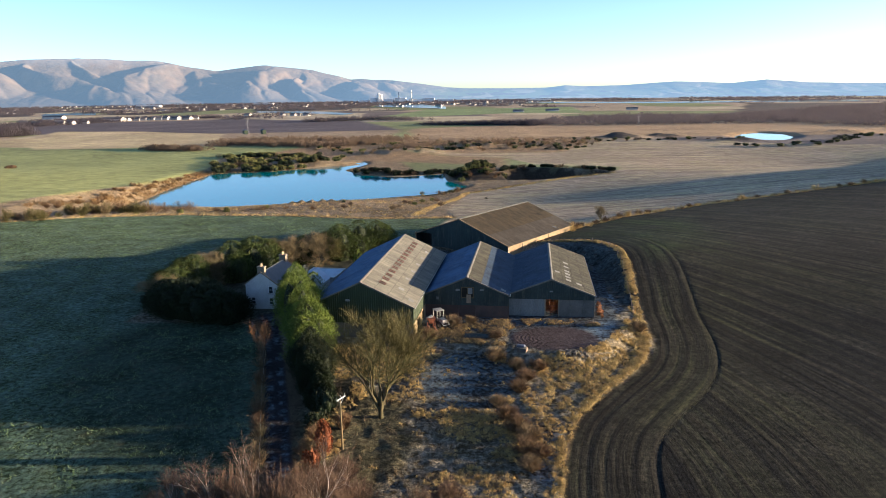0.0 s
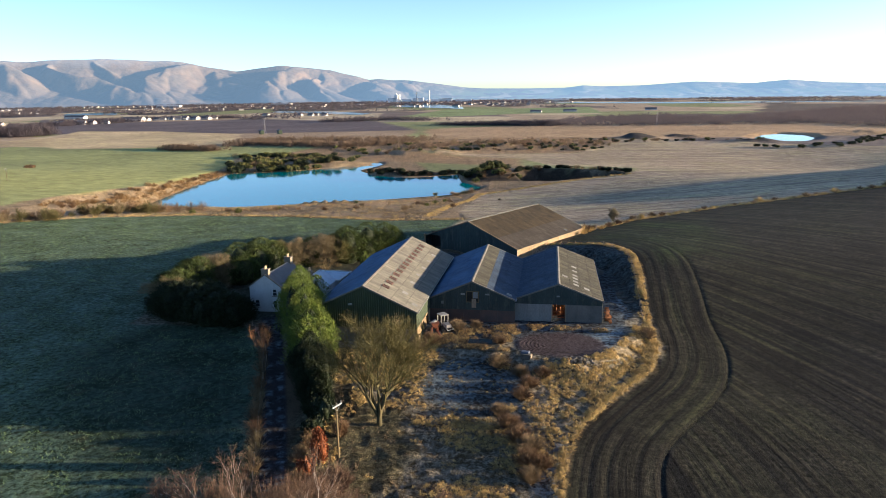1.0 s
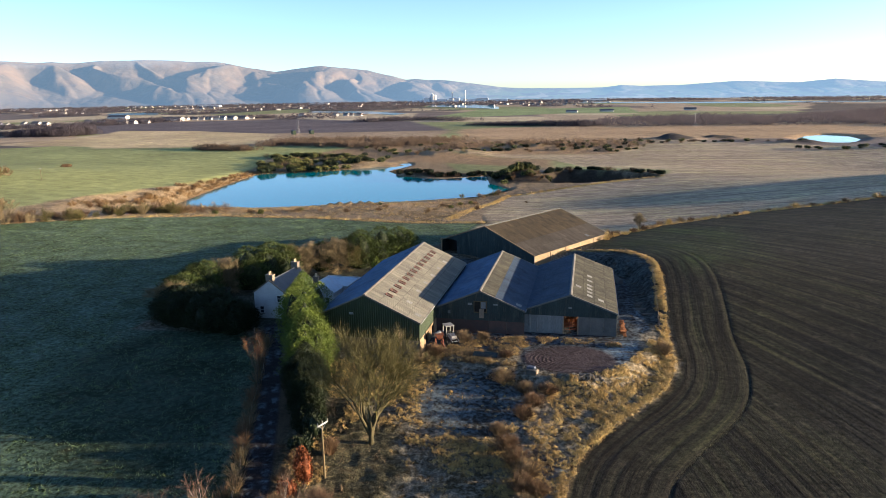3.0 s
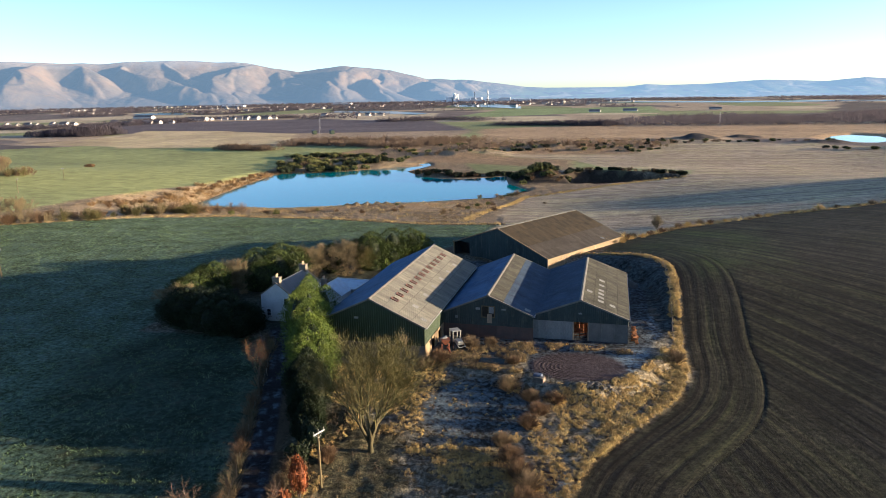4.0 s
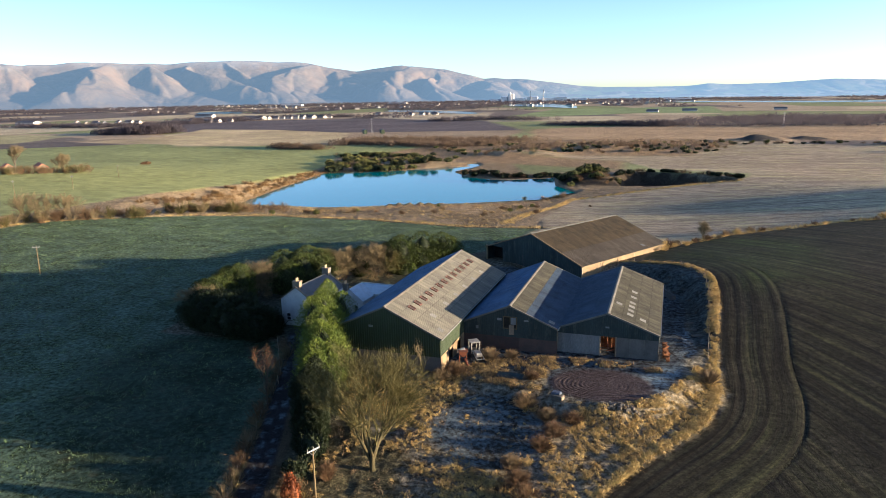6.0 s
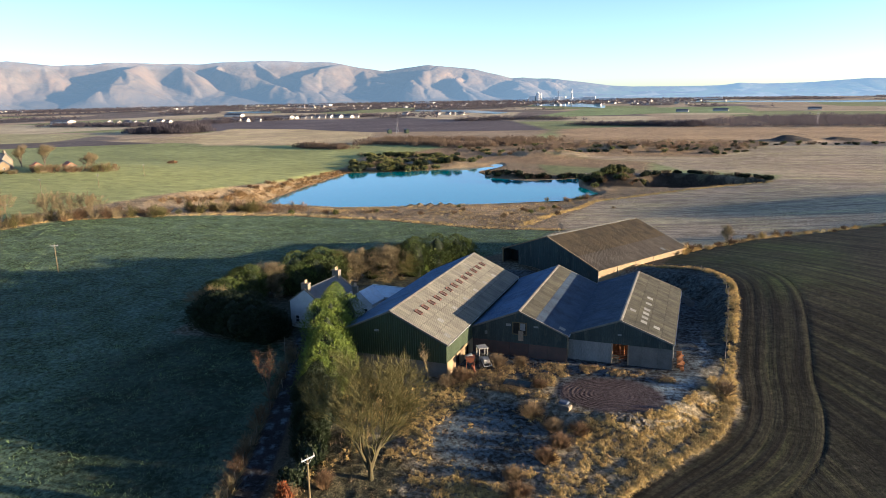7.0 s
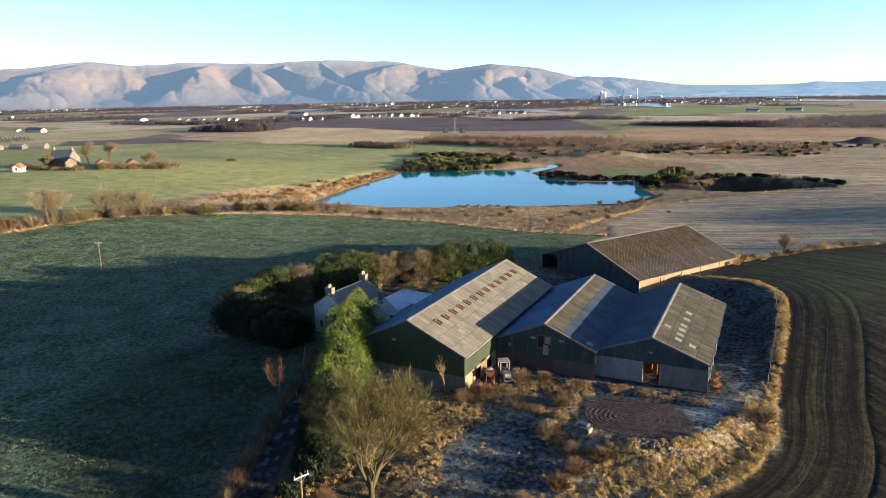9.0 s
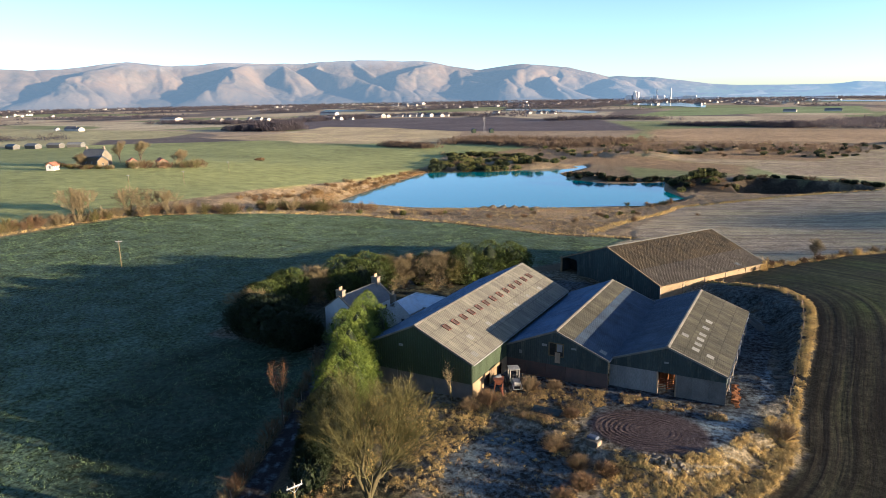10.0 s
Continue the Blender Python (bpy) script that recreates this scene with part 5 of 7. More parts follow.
    box(bm, 3.0, 11.45, -0.4, 9.2, 17.5, 2.9)
    ext = part("extension_wall", bm, M_WHITE, h)
    part("flat_roof", slab(2.8, 11.3, 2.92, 9.5, 17.8, 3.12, bevel=0.02), M_FROST_FELT, h, "flat roof white with frost")
    bm = bmesh.new()
    for q in ((2.75, 11.2, 3.0, 2.95, 17.9, 3.28), (9.4, 11.2, 3.0, 9.6, 17.9, 3.28), (2.95, 17.7, 3.0, 9.4, 17.9, 3.28), (2.95, 11.2, 3.0, 9.4, 11.4, 3.28)):
        box(bm, *q)
    part("parapet", bm, M_FRAME, h)
    for y in (13.0, 15.6):
        sash(h, pose(9.21, y, 0.7, 0, 0, 90), 1.3, 1.5)
    return h


white_house()
low_wall = thing("garden_wall", pose(-15.5, 146, -0.1, 0, 0, 20), "low pale stone garden wall catching the sun", "wall")
for _k in range(7):
    part("coping", slab(_k * 0.9 - 3.2, -0.22, 0.95, _k * 0.9 - 2.33, 0.22, 1.1, bevel=0.02), M_STONE, low_wall)
part("wall_body", slab(-3.2, -0.18, -0.3, 3.1, 0.18, 0.95, bevel=0.03), M_CREAM, low_wall)


# ---- yard: machines and clutter ----
def wheel(parent, x, y, z, r, wide, name="wheel"):
    bm = bmesh.new()
    rod(bm, (x - wide / 2, y, z), (x + wide / 2, y, z), r, r, 18)
    w = part(name, bm, M_TYRE, parent)
    part("rim", rod(bmesh.new(), (x - wide / 2 - 0.02, y, z), (x + wide / 2 + 0.02, y, z), r * 0.52, r * 0.52, 14), M_PAINT_W, w)
    return w


def loader():
    m = thing("farm_loader", pose(2.3, 113.4, -0.1, 0, 0, 28), "old white wheeled farm loader with an open cab", "tractor")
    for x, y, r in ((-0.75, -1.1, 0.45), (0.75, -1.1, 0.45), (-0.8, 0.9, 0.62), (0.8, 0.9, 0.62)):
        wheel(m, x, y, r, r, 0.34)
    bm = bmesh.new()
    box(bm, -0.42, -1.6, 0.55, 0.42, 1.4, 0.85, bevel=0.03)
    part("chassis", bm, M_TYRE, m)
    part("bonnet", slab(-0.45, -1.7, 0.86, 0.45, -0.2, 1.45, bevel=0.08), M_PAINT_W, m, "faded white bonnet")
    bm = bmesh.new()
    for x in (-0.6, 0.6):
        for y in (-0.1, 1.2):
            box(bm, x - 0.06, y - 0.06, 0.86, x + 0.06, y + 0.06, 2.5)
    part("cab_frame", bm, M_PAINT_W, m)
    part("cab_roof", slab(-0.72, -0.25, 2.5, 0.72, 1.35, 2.62, bevel=0.04), M_PAINT_W, m)
    part("seat", slab(-0.25, 0.5, 0.87, 0.25, 1.0, 1.5, bevel=0.05), M_TYRE, m)
    bm = bmesh.new()
    for x in (-0.55, 0.55):
        rod(bm, (x, 0.2, 1.5), (x, -2.3, 0.75), 0.07, 0.07, 6)
    rod(bm, (-0.55, -2.3, 0.75), (0.55, -2.3, 0.75), 0.06, 0.06, 6)
    part("lift_arm", bm, M_STEEL, m)
    return m


def elevator():
    m = thing("grain_elevator", pose(0.9, 110.9, -0.1, 0, 0, 15), "rusty red farm machine with a hopper on legs", "machine")
    bm = bmesh.new()
    vs = bmesh.ops.create_cone(bm, cap_ends=True, segments=4, radius1=0.35, radius2=0.95, depth=0.9, matrix=Matrix.Translation((0, 0, 1.75)) @ Matrix.Rotation(radians(45), 4, "Z"))
    part("hopper", bm, M_RUST, m)
    for x in (-0.55, 0.55):
        for y in (-0.55, 0.55):
            part("leg", rod(bmesh.new(), (x, y, -0.1), (x * 0.9, y * 0.9, 1.6), 0.05), M_RUST, m)
    part("chute", rod(bmesh.new(), (0.2, -0.3, 1.0), (0.6, -1.3, 0.4), 0.14), M_RUST, m)
    part("drum", rod(bmesh.new(), (-0.7, 0.2, 1.9), (0.3, 0.4, 2.3), 0.3, 0.3, 12), M_PAINT_W, m, "pale drum")
    wheel(m, 0.75, 0.0, 0.3, 0.35, 0.2)
    wheel(m, -0.75, 0.0, 0.3, 0.35, 0.2)
    return m


loader()
elevator()

# straw, logs and a gate inside the open doorway
gate = thing("rusty_gate", pose(21.15, 119.2, -0.1, 0, 0, -6.5), "rusty barred gate across the open doorway", "gate")
for _k in range(6):
    part("bar", slab(-1.2, -0.04, 0.2 + _k * 0.24, 1.3, 0.04, 0.28 + _k * 0.24, bevel=0.01), M_RUST, gate)
for _x in (-1.2, 0.0, 1.25):
    part("upright", slab(_x - 0.05, -0.06, 0.0, _x + 0.05, 0.06, 1.7), M_RUST, gate)
rnd = random.Random(5)
for _k in range(18):
    _x, _z = (_k % 6) * 0.62 - 1.6, (_k // 6) * 0.75
    _b = thing("straw_bale", pose(21.4 + _x, 121.6 + rnd.uniform(-0.2, 0.2), _z - 0.1, 0, 0, -6.5 + rnd.uniform(-6, 6)), "rust-brown straw bale stacked in the shed", "bale", "bale stack")
    part("straw", slab(-0.29, -0.5, 0, 0.29, 0.5, 0.73, bevel=0.06), M_STRAW, _b)
    part("twine", slab(-0.3, -0.2, -0.005, 0.3, -0.16, 0.735), M_WOOD, _b)
# logs heaped on the shed's open side
for _k in range(64):
    _a = rnd.random()
    _y = 116.3 + rnd.uniform(0.2, 3.0)
    _x = 28.6 + (_y - 116.3) * 0.114 + 0.25 + rnd.uniform(0, 0.75)
    _l = thing("log", pose(_x, _y, max(0.0, 2.5 - 2.6 * (_x - 28.9 - (_y - 116.3) * 0.114)) * rnd.random() + 0.02, 0, 90, rnd.uniform(-30, 30)), "split orange-brown log on the heap", "log", "log heap")
    _bm = rod(bmesh.new(), (0, 0, -0.24), (0, 0, 0.24), 0.11, 0.09, 6)
    part("wood", _bm, M_STRAW, _l)
# dumped box, rubble and a frosty sheet on the yard's rim
dump = thing("dumped_trailer", rooted(14.6, 101.9, -20), "dumped pale box with a dark sheet over it", "trailer")
part("box_body", slab(-0.7, -0.5, -0.2, 0.7, 0.5, 0.55, bevel=0.06), M_RUBBLE, dump)
part("cover_sheet", slab(-0.85, -0.1, 0.45, 0.4, 0.75, 0.8, bevel=0.12), M_TARP, dump, "dark tarpaulin rimed with frost")
part("tailboard", slab(0.72, -0.45, 0.0, 0.78, 0.45, 0.5), M_WOOD, dump)
for _k in range(26):
    _x, _y = 20.0 + rnd.uniform(0, 4.6), 100.9 + rnd.uniform(-0.5, 0.6) + 0.1 * _k / 26
    _s = thing("rubble_stone", rooted(_x, _y, rnd.uniform(0, 180)), "pale broken rubble block on the yard's edge", "stone", "rubble row")
    part("stone", slab(-0.22, -0.16, -0.1, rnd.uniform(0.15, 0.4), 0.16, rnd.uniform(0.12, 0.35), bevel=0.05), M_RUBBLE, _s)
sheet = thing("fallen_sheet", rooted(8.0, 107.4, -8), "frosty blue-grey sheet lying in the weeds", "sheet")
part("sheet", ribbed_wall(-1.8, 1.8, lambda x: -0.7, lambda x: 0.7, 0.3, 0.05, 0.03), M_OLD_CLAD, sheet, m=pose(0, 0, 0.35, -82, 0, 0))
for _k, (_x, _y) in enumerate(((34.6, 131.0), (35.2, 128.0), (34.9, 134.2))):
    _p = thing("timber_stack", rooted(_x, _y, 10 * _k), "frosted timber offcuts beside the yard track", "timber", "timber offcuts")
    for _j in range(4):
        part("plank", slab(-0.9, -0.3 + _j * 0.16, 0.0, 0.9, -0.17 + _j * 0.16, 0.12 + 0.05 * (_j % 2), bevel=0.01), M_RUBBLE, _p)
tank = thing("water_trough", rooted(33.0, 149.6, -70), "long grey cattle trough under the bank", "trough")
bm = bmesh.new()
box(bm, -2.2, -0.5, -0.2, 2.2, -0.4, 0.8), box(bm, -2.2, 0.4, -0.2, 2.2, 0.5, 0.8), box(bm, -2.2, -0.4, -0.2, -2.1, 0.4, 0.8), box(bm, 2.1, -0.4, -0.2, 2.2, 0.4, 0.8), box(bm, -2.1, -0.4, -0.2, 2.1, 0.4, 0.3)
part("trough_body", bm, M_CONCRETE, tank)


# ---- poles, fences ----
def power_pole(x, y, tall, turn=0.0, arm=1.6):
    p = thing("power_pole", rooted(x, y, turn), "wooden power pole with a crossarm and insulators", "pole", "power poles")
    part("pole", rod(bmesh.new(), (0, 0, -0.5), (0, 0, tall), 0.13, 0.09, 10), M_POLE, p)
    a = part("crossarm", slab(-arm / 2, -0.17, tall - 0.42, arm / 2, -0.07, tall - 0.28, bevel=0.01), M_STEEL, p)
    for k in (-0.45, 0.0, 0.45):
        part("insulator", rod(bmesh.new(), (k * arm, -0.12, tall - 0.28), (k * arm, -0.12, tall + 0.02), 0.05, 0.035), M_PAINT_W, a)
    for k in (-1, 1):
        part("brace", rod(bmesh.new(), (k * arm * 0.36, -0.1, tall - 0.4), (0, -0.1, tall - 0.95), 0.02), M_STEEL, p)
    return p


power_pole(-8.45, 78.1, 6.7, 62)
power_pole(-101.7, 147.7, 6.6, 20)
for _x, _y, _t in ((-159.3, 190.7, 6.5), (-202.2, 249.0, 7.0), (-204.0, 283.0, 6.2), (-219.0, 334.0, 6.2)):
    power_pole(_x, _y, _t, 30, 1.2)


def fence(line, gap, label, seed, tall=1.15):
    """Posts along a line with two wires."""
    f = thing("fence", Matrix(), label, "fence")
    r = random.Random(seed)
    size = [math.hypot(b[0] - a[0], b[1] - a[1]) for a, b in zip(line, line[1:])]
    n = int(sum(size) / gap)
    post = None
    tops = []
    for k in range(n + 1):
        d = k * gap
        for (a, b), s in zip(zip(line, line[1:]), size):
            if d <= s or b == line[-1]:
                x, y = a[0] + (b[0] - a[0]) * min(1, d / s), a[1] + (b[1] - a[1]) * min(1, d / s)
                break
            d -= s
        z = ground_at(x, y)
        if post is None:
            bm = rod(bmesh.new(), (0, 0, -0.4), (0, 0, tall), 0.06, 0.05, 6)
            me = bpy.data.meshes.new("post")
            bm.to_mesh(me), bm.free()
            me.materials.append(M_WOOD)
            post = me
        put("post", post, f, m=pose(x, y, z, r.uniform(-5, 5), r.uniform(-5, 5), r.uniform(0, 90)))
        tops.append(Vector((x, y, z)))
    for h in (tall * 0.55, tall * 0.92):
        put("wire", mesh_of("wire", *tubes([[(t + Vector((0, 0, h)), 0.005) for t in tops]], 3), M_STEEL), f)
    return f


fence([(35.4, 119), (37.6, 133), (39.4, 145), (39.9, 154.4), (37, 162.2), (27, 167.4)], 3.4, "old wooden post and wire fence on the bank", 1)
fence([(-112, 229.5), (-89, 241.5), (-55, 240.5), (-20, 228.5), (4, 226.5)], 3.0, "post and wire fence along the frosted field", 2)
fence([(-30, 116), (-24, 104), (-21.5, 92), (-16, 70)], 3.0, "post and wire fence along the lane", 3)

# ---- trees and growth round the farm ----
bare_tree("bare_tree", 12.4, 8.0, 5, (M_BARK, M_TWIG_OLIVE, M_TWIG_OLIVE), "large leafless spreading tree with a mossy forked trunk", rooted(-4.7, 85.2, 40), 23,
          forks=3, levels=4, twigs=17, twig_long=1.1, twig_wide=0.0125, lean=0.40, trunk=0.25, bole=0.09)

for k, (x, y, h, w) in enumerate(((-22.4, 119.4, 9.2, 3.8), (-21.2, 115.6, 9.8, 4.6), (-19.8, 111.2, 9.8, 4.8), (-18.6, 107.0, 9.5, 4.6), (-17.2, 103.2, 8.9, 4.2), (-16.4, 99.6, 7.9, 3.7), (-15.4, 96.2, 6.9, 3.3), (-14.6, 93.0, 6.0, 2.8), (-13.6, 90.0, 5.2, 2.5), (-12.8, 87.2, 4.6, 2.2))):
    # the lower trees stand in shade, which is put into darker leaves
    conifer("cypress_tree", h, w, rooted(x, y, k * 47), 100 + k, M_CONIFER if k < 6 else M_HOLLY, group="cypress row along the lane", count=17000, spire=2.6)
for k, (x, y, h, w) in enumerate(((-46.5, 123.0, 6.0, 3.8), (-44.2, 121.3, 6.4, 4.2), (-41, 119.8, 6.4, 4.2), (-37, 118.6, 6.2, 4.0), (-33.8, 117.6, 5.0, 3.2), (-47.2, 128.5, 6.8, 3.8), (-46, 134.5, 7.6, 3.8), (-41.0, 143.5, 8.4, 4.4), (-37.4, 147.0, 8.6, 4.4), (-21.5, 161, 8.4, 4.4), (-17.4, 163.6, 8.8, 4.4), (-13.6, 166, 8.2, 4.0), (-29.5, 157, 6.4, 2.6))):
    # front of the belt: shadow of row and sheds put into leaf colour
    conifer("evergreen_tree", h * 0.95, w * 1.2, rooted(x, y, k * 61), 140 + k, M_HOLLY if k < 5 else M_BELT, "dense dark evergreen in the house's shelter belt", 10500, "shelter belt round the house", 5.0, (0.46, 0.06))
conifer("garden_conifer", 4.4, 1.4, rooted(-15.8, 149.5), 170, M_CONIFER, "small pointed garden conifer behind the house", 2500)
for k, (x, y, h, w, mat) in enumerate(((-44.5, 138.8, 6.8, 5, M_TWIG_TAN), (-35.5, 150.5, 7.2, 5, M_TWIG_OLIVE), (-31.6, 152.2, 7.2, 6.4, M_TWIG_TAN), (-26.0, 156.0, 7.8, 6, M_TWIG_TAN), (-48, 126.2, 6.4, 4, M_TWIG_TAN), (-24.0, 158.2, 7.2, 5, M_TWIG_OLIVE))):
    bare_tree("garden_tree", h * 0.95, w * 1.35, 6, (M_DARK_BARK, M_TWIG_OLIVE, mat), "leafless tan garden tree behind the white house", rooted(x, y, k * 33), 200 + k, forks=3, levels=3, twigs=46, twig_long=1.1, twig_wide=0.016, lean=0.6, trunk=0.10, group="garden trees", bole=0.05)
bare_tree("pollard_tree", 8.0, 1.5, 5, (M_DARK_BARK, M_DARK_BARK, M_TWIG_ORANGE), "slim leafless tree with orange shoots beside the lane", rooted(-22.2, 96.0), 230, forks=2, levels=2, twigs=7, twig_long=1.1, twig_wide=0.012, lean=0.10, trunk=0.05, bole=0.3)
bare_tree("sapling", 4.6, 1.6, 3, (M_TWIG_TAN, M_TWIG_TAN, M_TWIG_TAN), "slender leafless sapling against the shed's wall", rooted(-4.3, 107.2), 233, forks=2, levels=3, twigs=8, twig_long=0.7, twig_wide=0.022, lean=0.2, trunk=0.05, bole=0.05)

# birches and red-twigged scrub on the lane's near end
for k, (x, y, h) in enumerate(((-8.1, 61.6, 10.6), (-13.8, 62.2, 9.4), (-18.2, 63.4, 8.2), (-9.2, 64.0, 6.5), (-21.5, 62.5, 6.6))):
    bare_tree("birch_tree", h, h * 0.42, 1, (M_BIRCH, M_BIRCH, M_TWIG_RED), "young pale-barked birch with fine reddish twigs", rooted(x, y, k * 50), 240 + k, forks=3, levels=3, twigs=10, twig_long=1.0, twig_wide=0.016, lean=0.08, trunk=0.09, group="birches by the lane", bole=0.12)
for k, (x, y, h, w) in enumerate(((-19.8, 62.5, 6.6, 2.6), (-16.8, 64.0, 7.0, 2.6), (-14.5, 61.0, 7.6, 2.8), (-11.8, 62.5, 7.4, 2.6), (-9.5, 60.0, 8.0, 2.6), (-6.4, 62.0, 6.4, 2.4), (-22.0, 60.5, 6.0, 2.6), (-11.0, 66.5, 5.0, 2.0), (-17.0, 58.5, 7.0, 2.6), (-24.0, 62.5, 4.8, 2.2), (-12.5, 57.5, 7.2, 2.6),
                                  (-7.0, 66.5, 4.2, 1.9), (-4.6, 64.5, 5.0, 2.1), (-9.2, 69.6, 3.2, 1.6), (-7.2, 71.6, 2.6, 1.4), (1.2, 63.5, 4.6, 2.2), (4.0, 65.5, 4.4, 2.0), (-1.6, 61.0, 5.0, 2.2), (-26.5, 61.5, 3.6, 1.8), (6.0, 62.5, 4.2, 2.0))):
    shrub("scrub_bush", h, w, rooted(x, y), 260 + k, M_TWIG_RED, "leafless red-brown scrub bush", 3600, 1.1, 0.011, group="scrub at the lane's end")
leaf_bush("beech_bush", 4.4, 1.15, rooted(-10.2, 76.0), 280, M_BEECH, "copper-leaved beech bush beside the wooden pole", 1300, 0.2, 0.09)
leaf_bush("beech_bush", 3.0, 1.0, rooted(-11.0, 73.4), 281, M_BEECH, "low copper-leaved beech bush by the lane", 800, 0.2, 0.09)
# both laurels use the leaves darkened for the shade by the lane
leaf_bush("laurel_bush", 3.6, 2.0, rooted(-11.8, 85.2), 282, M_HOLLY, "green laurel bush under the bare tree", 1300, 0.3, 0.1)
leaf_bush("laurel_bush", 2.6, 1.6, rooted(-12.2, 81.5), 283, M_HOLLY, "dark laurel bush at the lane's verge", 900, 0.3, 0.1)
for k, (x, y, h, w, mat) in enumerate(((10.2, 88.6, 1.3, 1.2, M_GRASS_BROWN), (11.2, 85.6, 1.7, 1.5, M_BRACKEN), (12.2, 82.6, 2.1, 1.7, M_BRACKEN), (13.4, 80.4, 2.0, 1.6, M_GRASS_BROWN), (12.8, 77.6, 1.9, 1.7, M_BRACKEN), (14.4, 77.0, 1.6, 1.3, M_BRACKEN),
                                       (12.9, 74.4, 1.6, 1.4, M_GRASS_BROWN), (13.2, 92.5, 1.6, 1.5, M_BRACKEN), (14.6, 95.5, 1.7, 1.6, M_BRACKEN), (13.6, 98.8, 1.5, 1.4, M_GRASS_BROWN), (16.6, 98.6, 1.3, 1.4, M_BRACKEN), (34.4, 112.0, 2.0, 1.7, M_GRASS_BROWN),
                                       (10.6, 101.2, 2.0, 1.8, M_GRASS_BROWN), (4.4, 113.0, 2.1, 1.5, M_GRASS_BROWN), (0.4, 107.6, 1.9, 1.5, M_BRACKEN), (-1.4, 105.8, 1.7, 1.3, M_GRASS_BROWN), (7.4, 114.6, 1.1, 1.0, M_GRASS_BROWN), (11.0, 107.4, 0.9, 1.0, M_BRACKEN))):
    shrub("bramble_bush", h, w * 1.15, rooted(x, y), 300 + k, mat, "dead brown bramble and grass bush", 2600, 0.5, 0.013, group="brambles on the rough ground")

# standing grass: golden on the bank, browner and sparser before the sheds
BANK_TOP = [(14, 97), (16.5, 101), (22, 100.8), (27.5, 105), (32.3, 112.5), (35.2, 124), (36.6, 141), (36.8, 152), (30, 160), (24, 167)]


def on_bank(x, y):
    inside = (outside(x, y, [(13, 86), (18.5, 83.7), (24.5, 92.2), (33, 102.2), (36, 111), (36.6, 120), (39, 133), (41, 145), (41.5, 155), (38, 164.5), (24, 171), (24, 166)] + BANK_TOP[::-1]) < 0)
    d = from_line(x, y, BANK)[0] + (speckle(x, y, 4, 39) - 0.5) * 0.8
    steps = 1 - 0.8 * np.exp(-((d - 1.9) / 0.3) ** 2) - 0.7 * np.exp(-((d - 4.3) / 0.4) ** 2)  # trodden terraces
    rim = (outside(x, y, [(36, 111), (36.6, 120), (39, 133), (41, 145), (41.5, 155), (38, 164.5), (24, 171), (-50, 171), (-50, 111)]) > -1.7) | (y < 119)
    return inside * rim * (0.03 + 0.97 * smooth(speckle(x, y, 2.6, 31) * 0.5 + speckle(x, y, 1.1, 32) * 0.5, 0.36, 0.54)) * np.where((y < 96) & (x < 21), 0.45, 1.0) * steps


def on_rough(x, y):
    inside = outside(x, y, [(-12.5, 64), (14, 60), (15, 69.5), (18, 83), (14, 90), (12, 103), (3, 106.5), (-16, 106), (-14, 92)]) < 0
    patchy = smooth(speckle(x, y, 6.5, 33) * 0.7 + speckle(x, y, 2.2, 34) * 0.4, 0.40, 0.6)
    # trodden frosty hollow
    hollow = 1 - smooth(np.hypot((x - 6.4) / 7.8, (y - 95.6) / 8.2), 0.75, 1.05)
    under = 1 - smooth(np.hypot((x + 8) / 6, (y - 81) / 11), 0.7, 1.1)
    return inside * patchy * (1 - 0.96 * hollow) * (1 - 0.35 * under)


for k, (x, y, h, w) in enumerate(((-11.6, 79.0, 2.6, 1.5), (-12.4, 76.4, 2.4, 1.4), (-11.4, 71.0, 2.8, 1.5), (-12.0, 68.6, 2.6, 1.4), (-9.0, 82.6, 2.0, 1.3), (-8.0, 73.6, 1.8, 1.2))):
    shrub("verge_bush", h, w, rooted(x, y), 340 + k, M_GRASS_BROWN if k % 2 else M_BRACKEN, "tangled brown bush on the lane's verge", 2000, 0.6, 0.013, group="verge bushes")


def on_rim(x, y):
    """The grassy foot of the bank, where the tilled soil stops."""
    d, _ = from_line(x, y, FOOT)
    return (d < 0.9) * (y < 168) * (outside(x, y, FOOT + [(-20, 50), (-20, 168)]) < 0.2) * 0.9


tussocks("grass_bank", np.vstack([strewn(24000, on_bank, 1, 12, 82, 42, 172), strewn(26000, on_rim, 5, 11, 50, 43, 170)]), 0.68, 30, 0.018, M_GRASS_GOLD, "sunlit bleached tussock grass on the yard's bank", 1)
tussocks("rough_grass", strewn(14000, on_rough, 2, -17, 60, 19, 107), 0.55, 26, 0.015, M_GRASS_GOLD, "tussocks of bleached grass before the sheds", 2)
tufts("rough_grass", strewn(9000, lambda x, y: on_rough(x, y) * 0.8 + 0.07 * (outside(x, y, [(-12, 64), (13, 60), (17, 83), (12, 103), (-14, 106)]) < 0), 3, -17, 60, 19, 107), 0.4, 9, 0.026, M_GRASS_BROWN, "brown dead grass and weeds before the sheds", 3, 0.5)
def by_sheds(x, y):
    inside = outside(x, y, [(-3, 107), (2, 112.5), (13, 115.9), (28, 114.8), (28.5, 112.2), (16, 113.2), (13, 110.5), (12.2, 104), (4, 105.5)]) < 0
    return inside * smooth(speckle(x, y, 1.9, 36) * 0.6 + speckle(x, y, 0.8, 38) * 0.4, 0.36, 0.6)


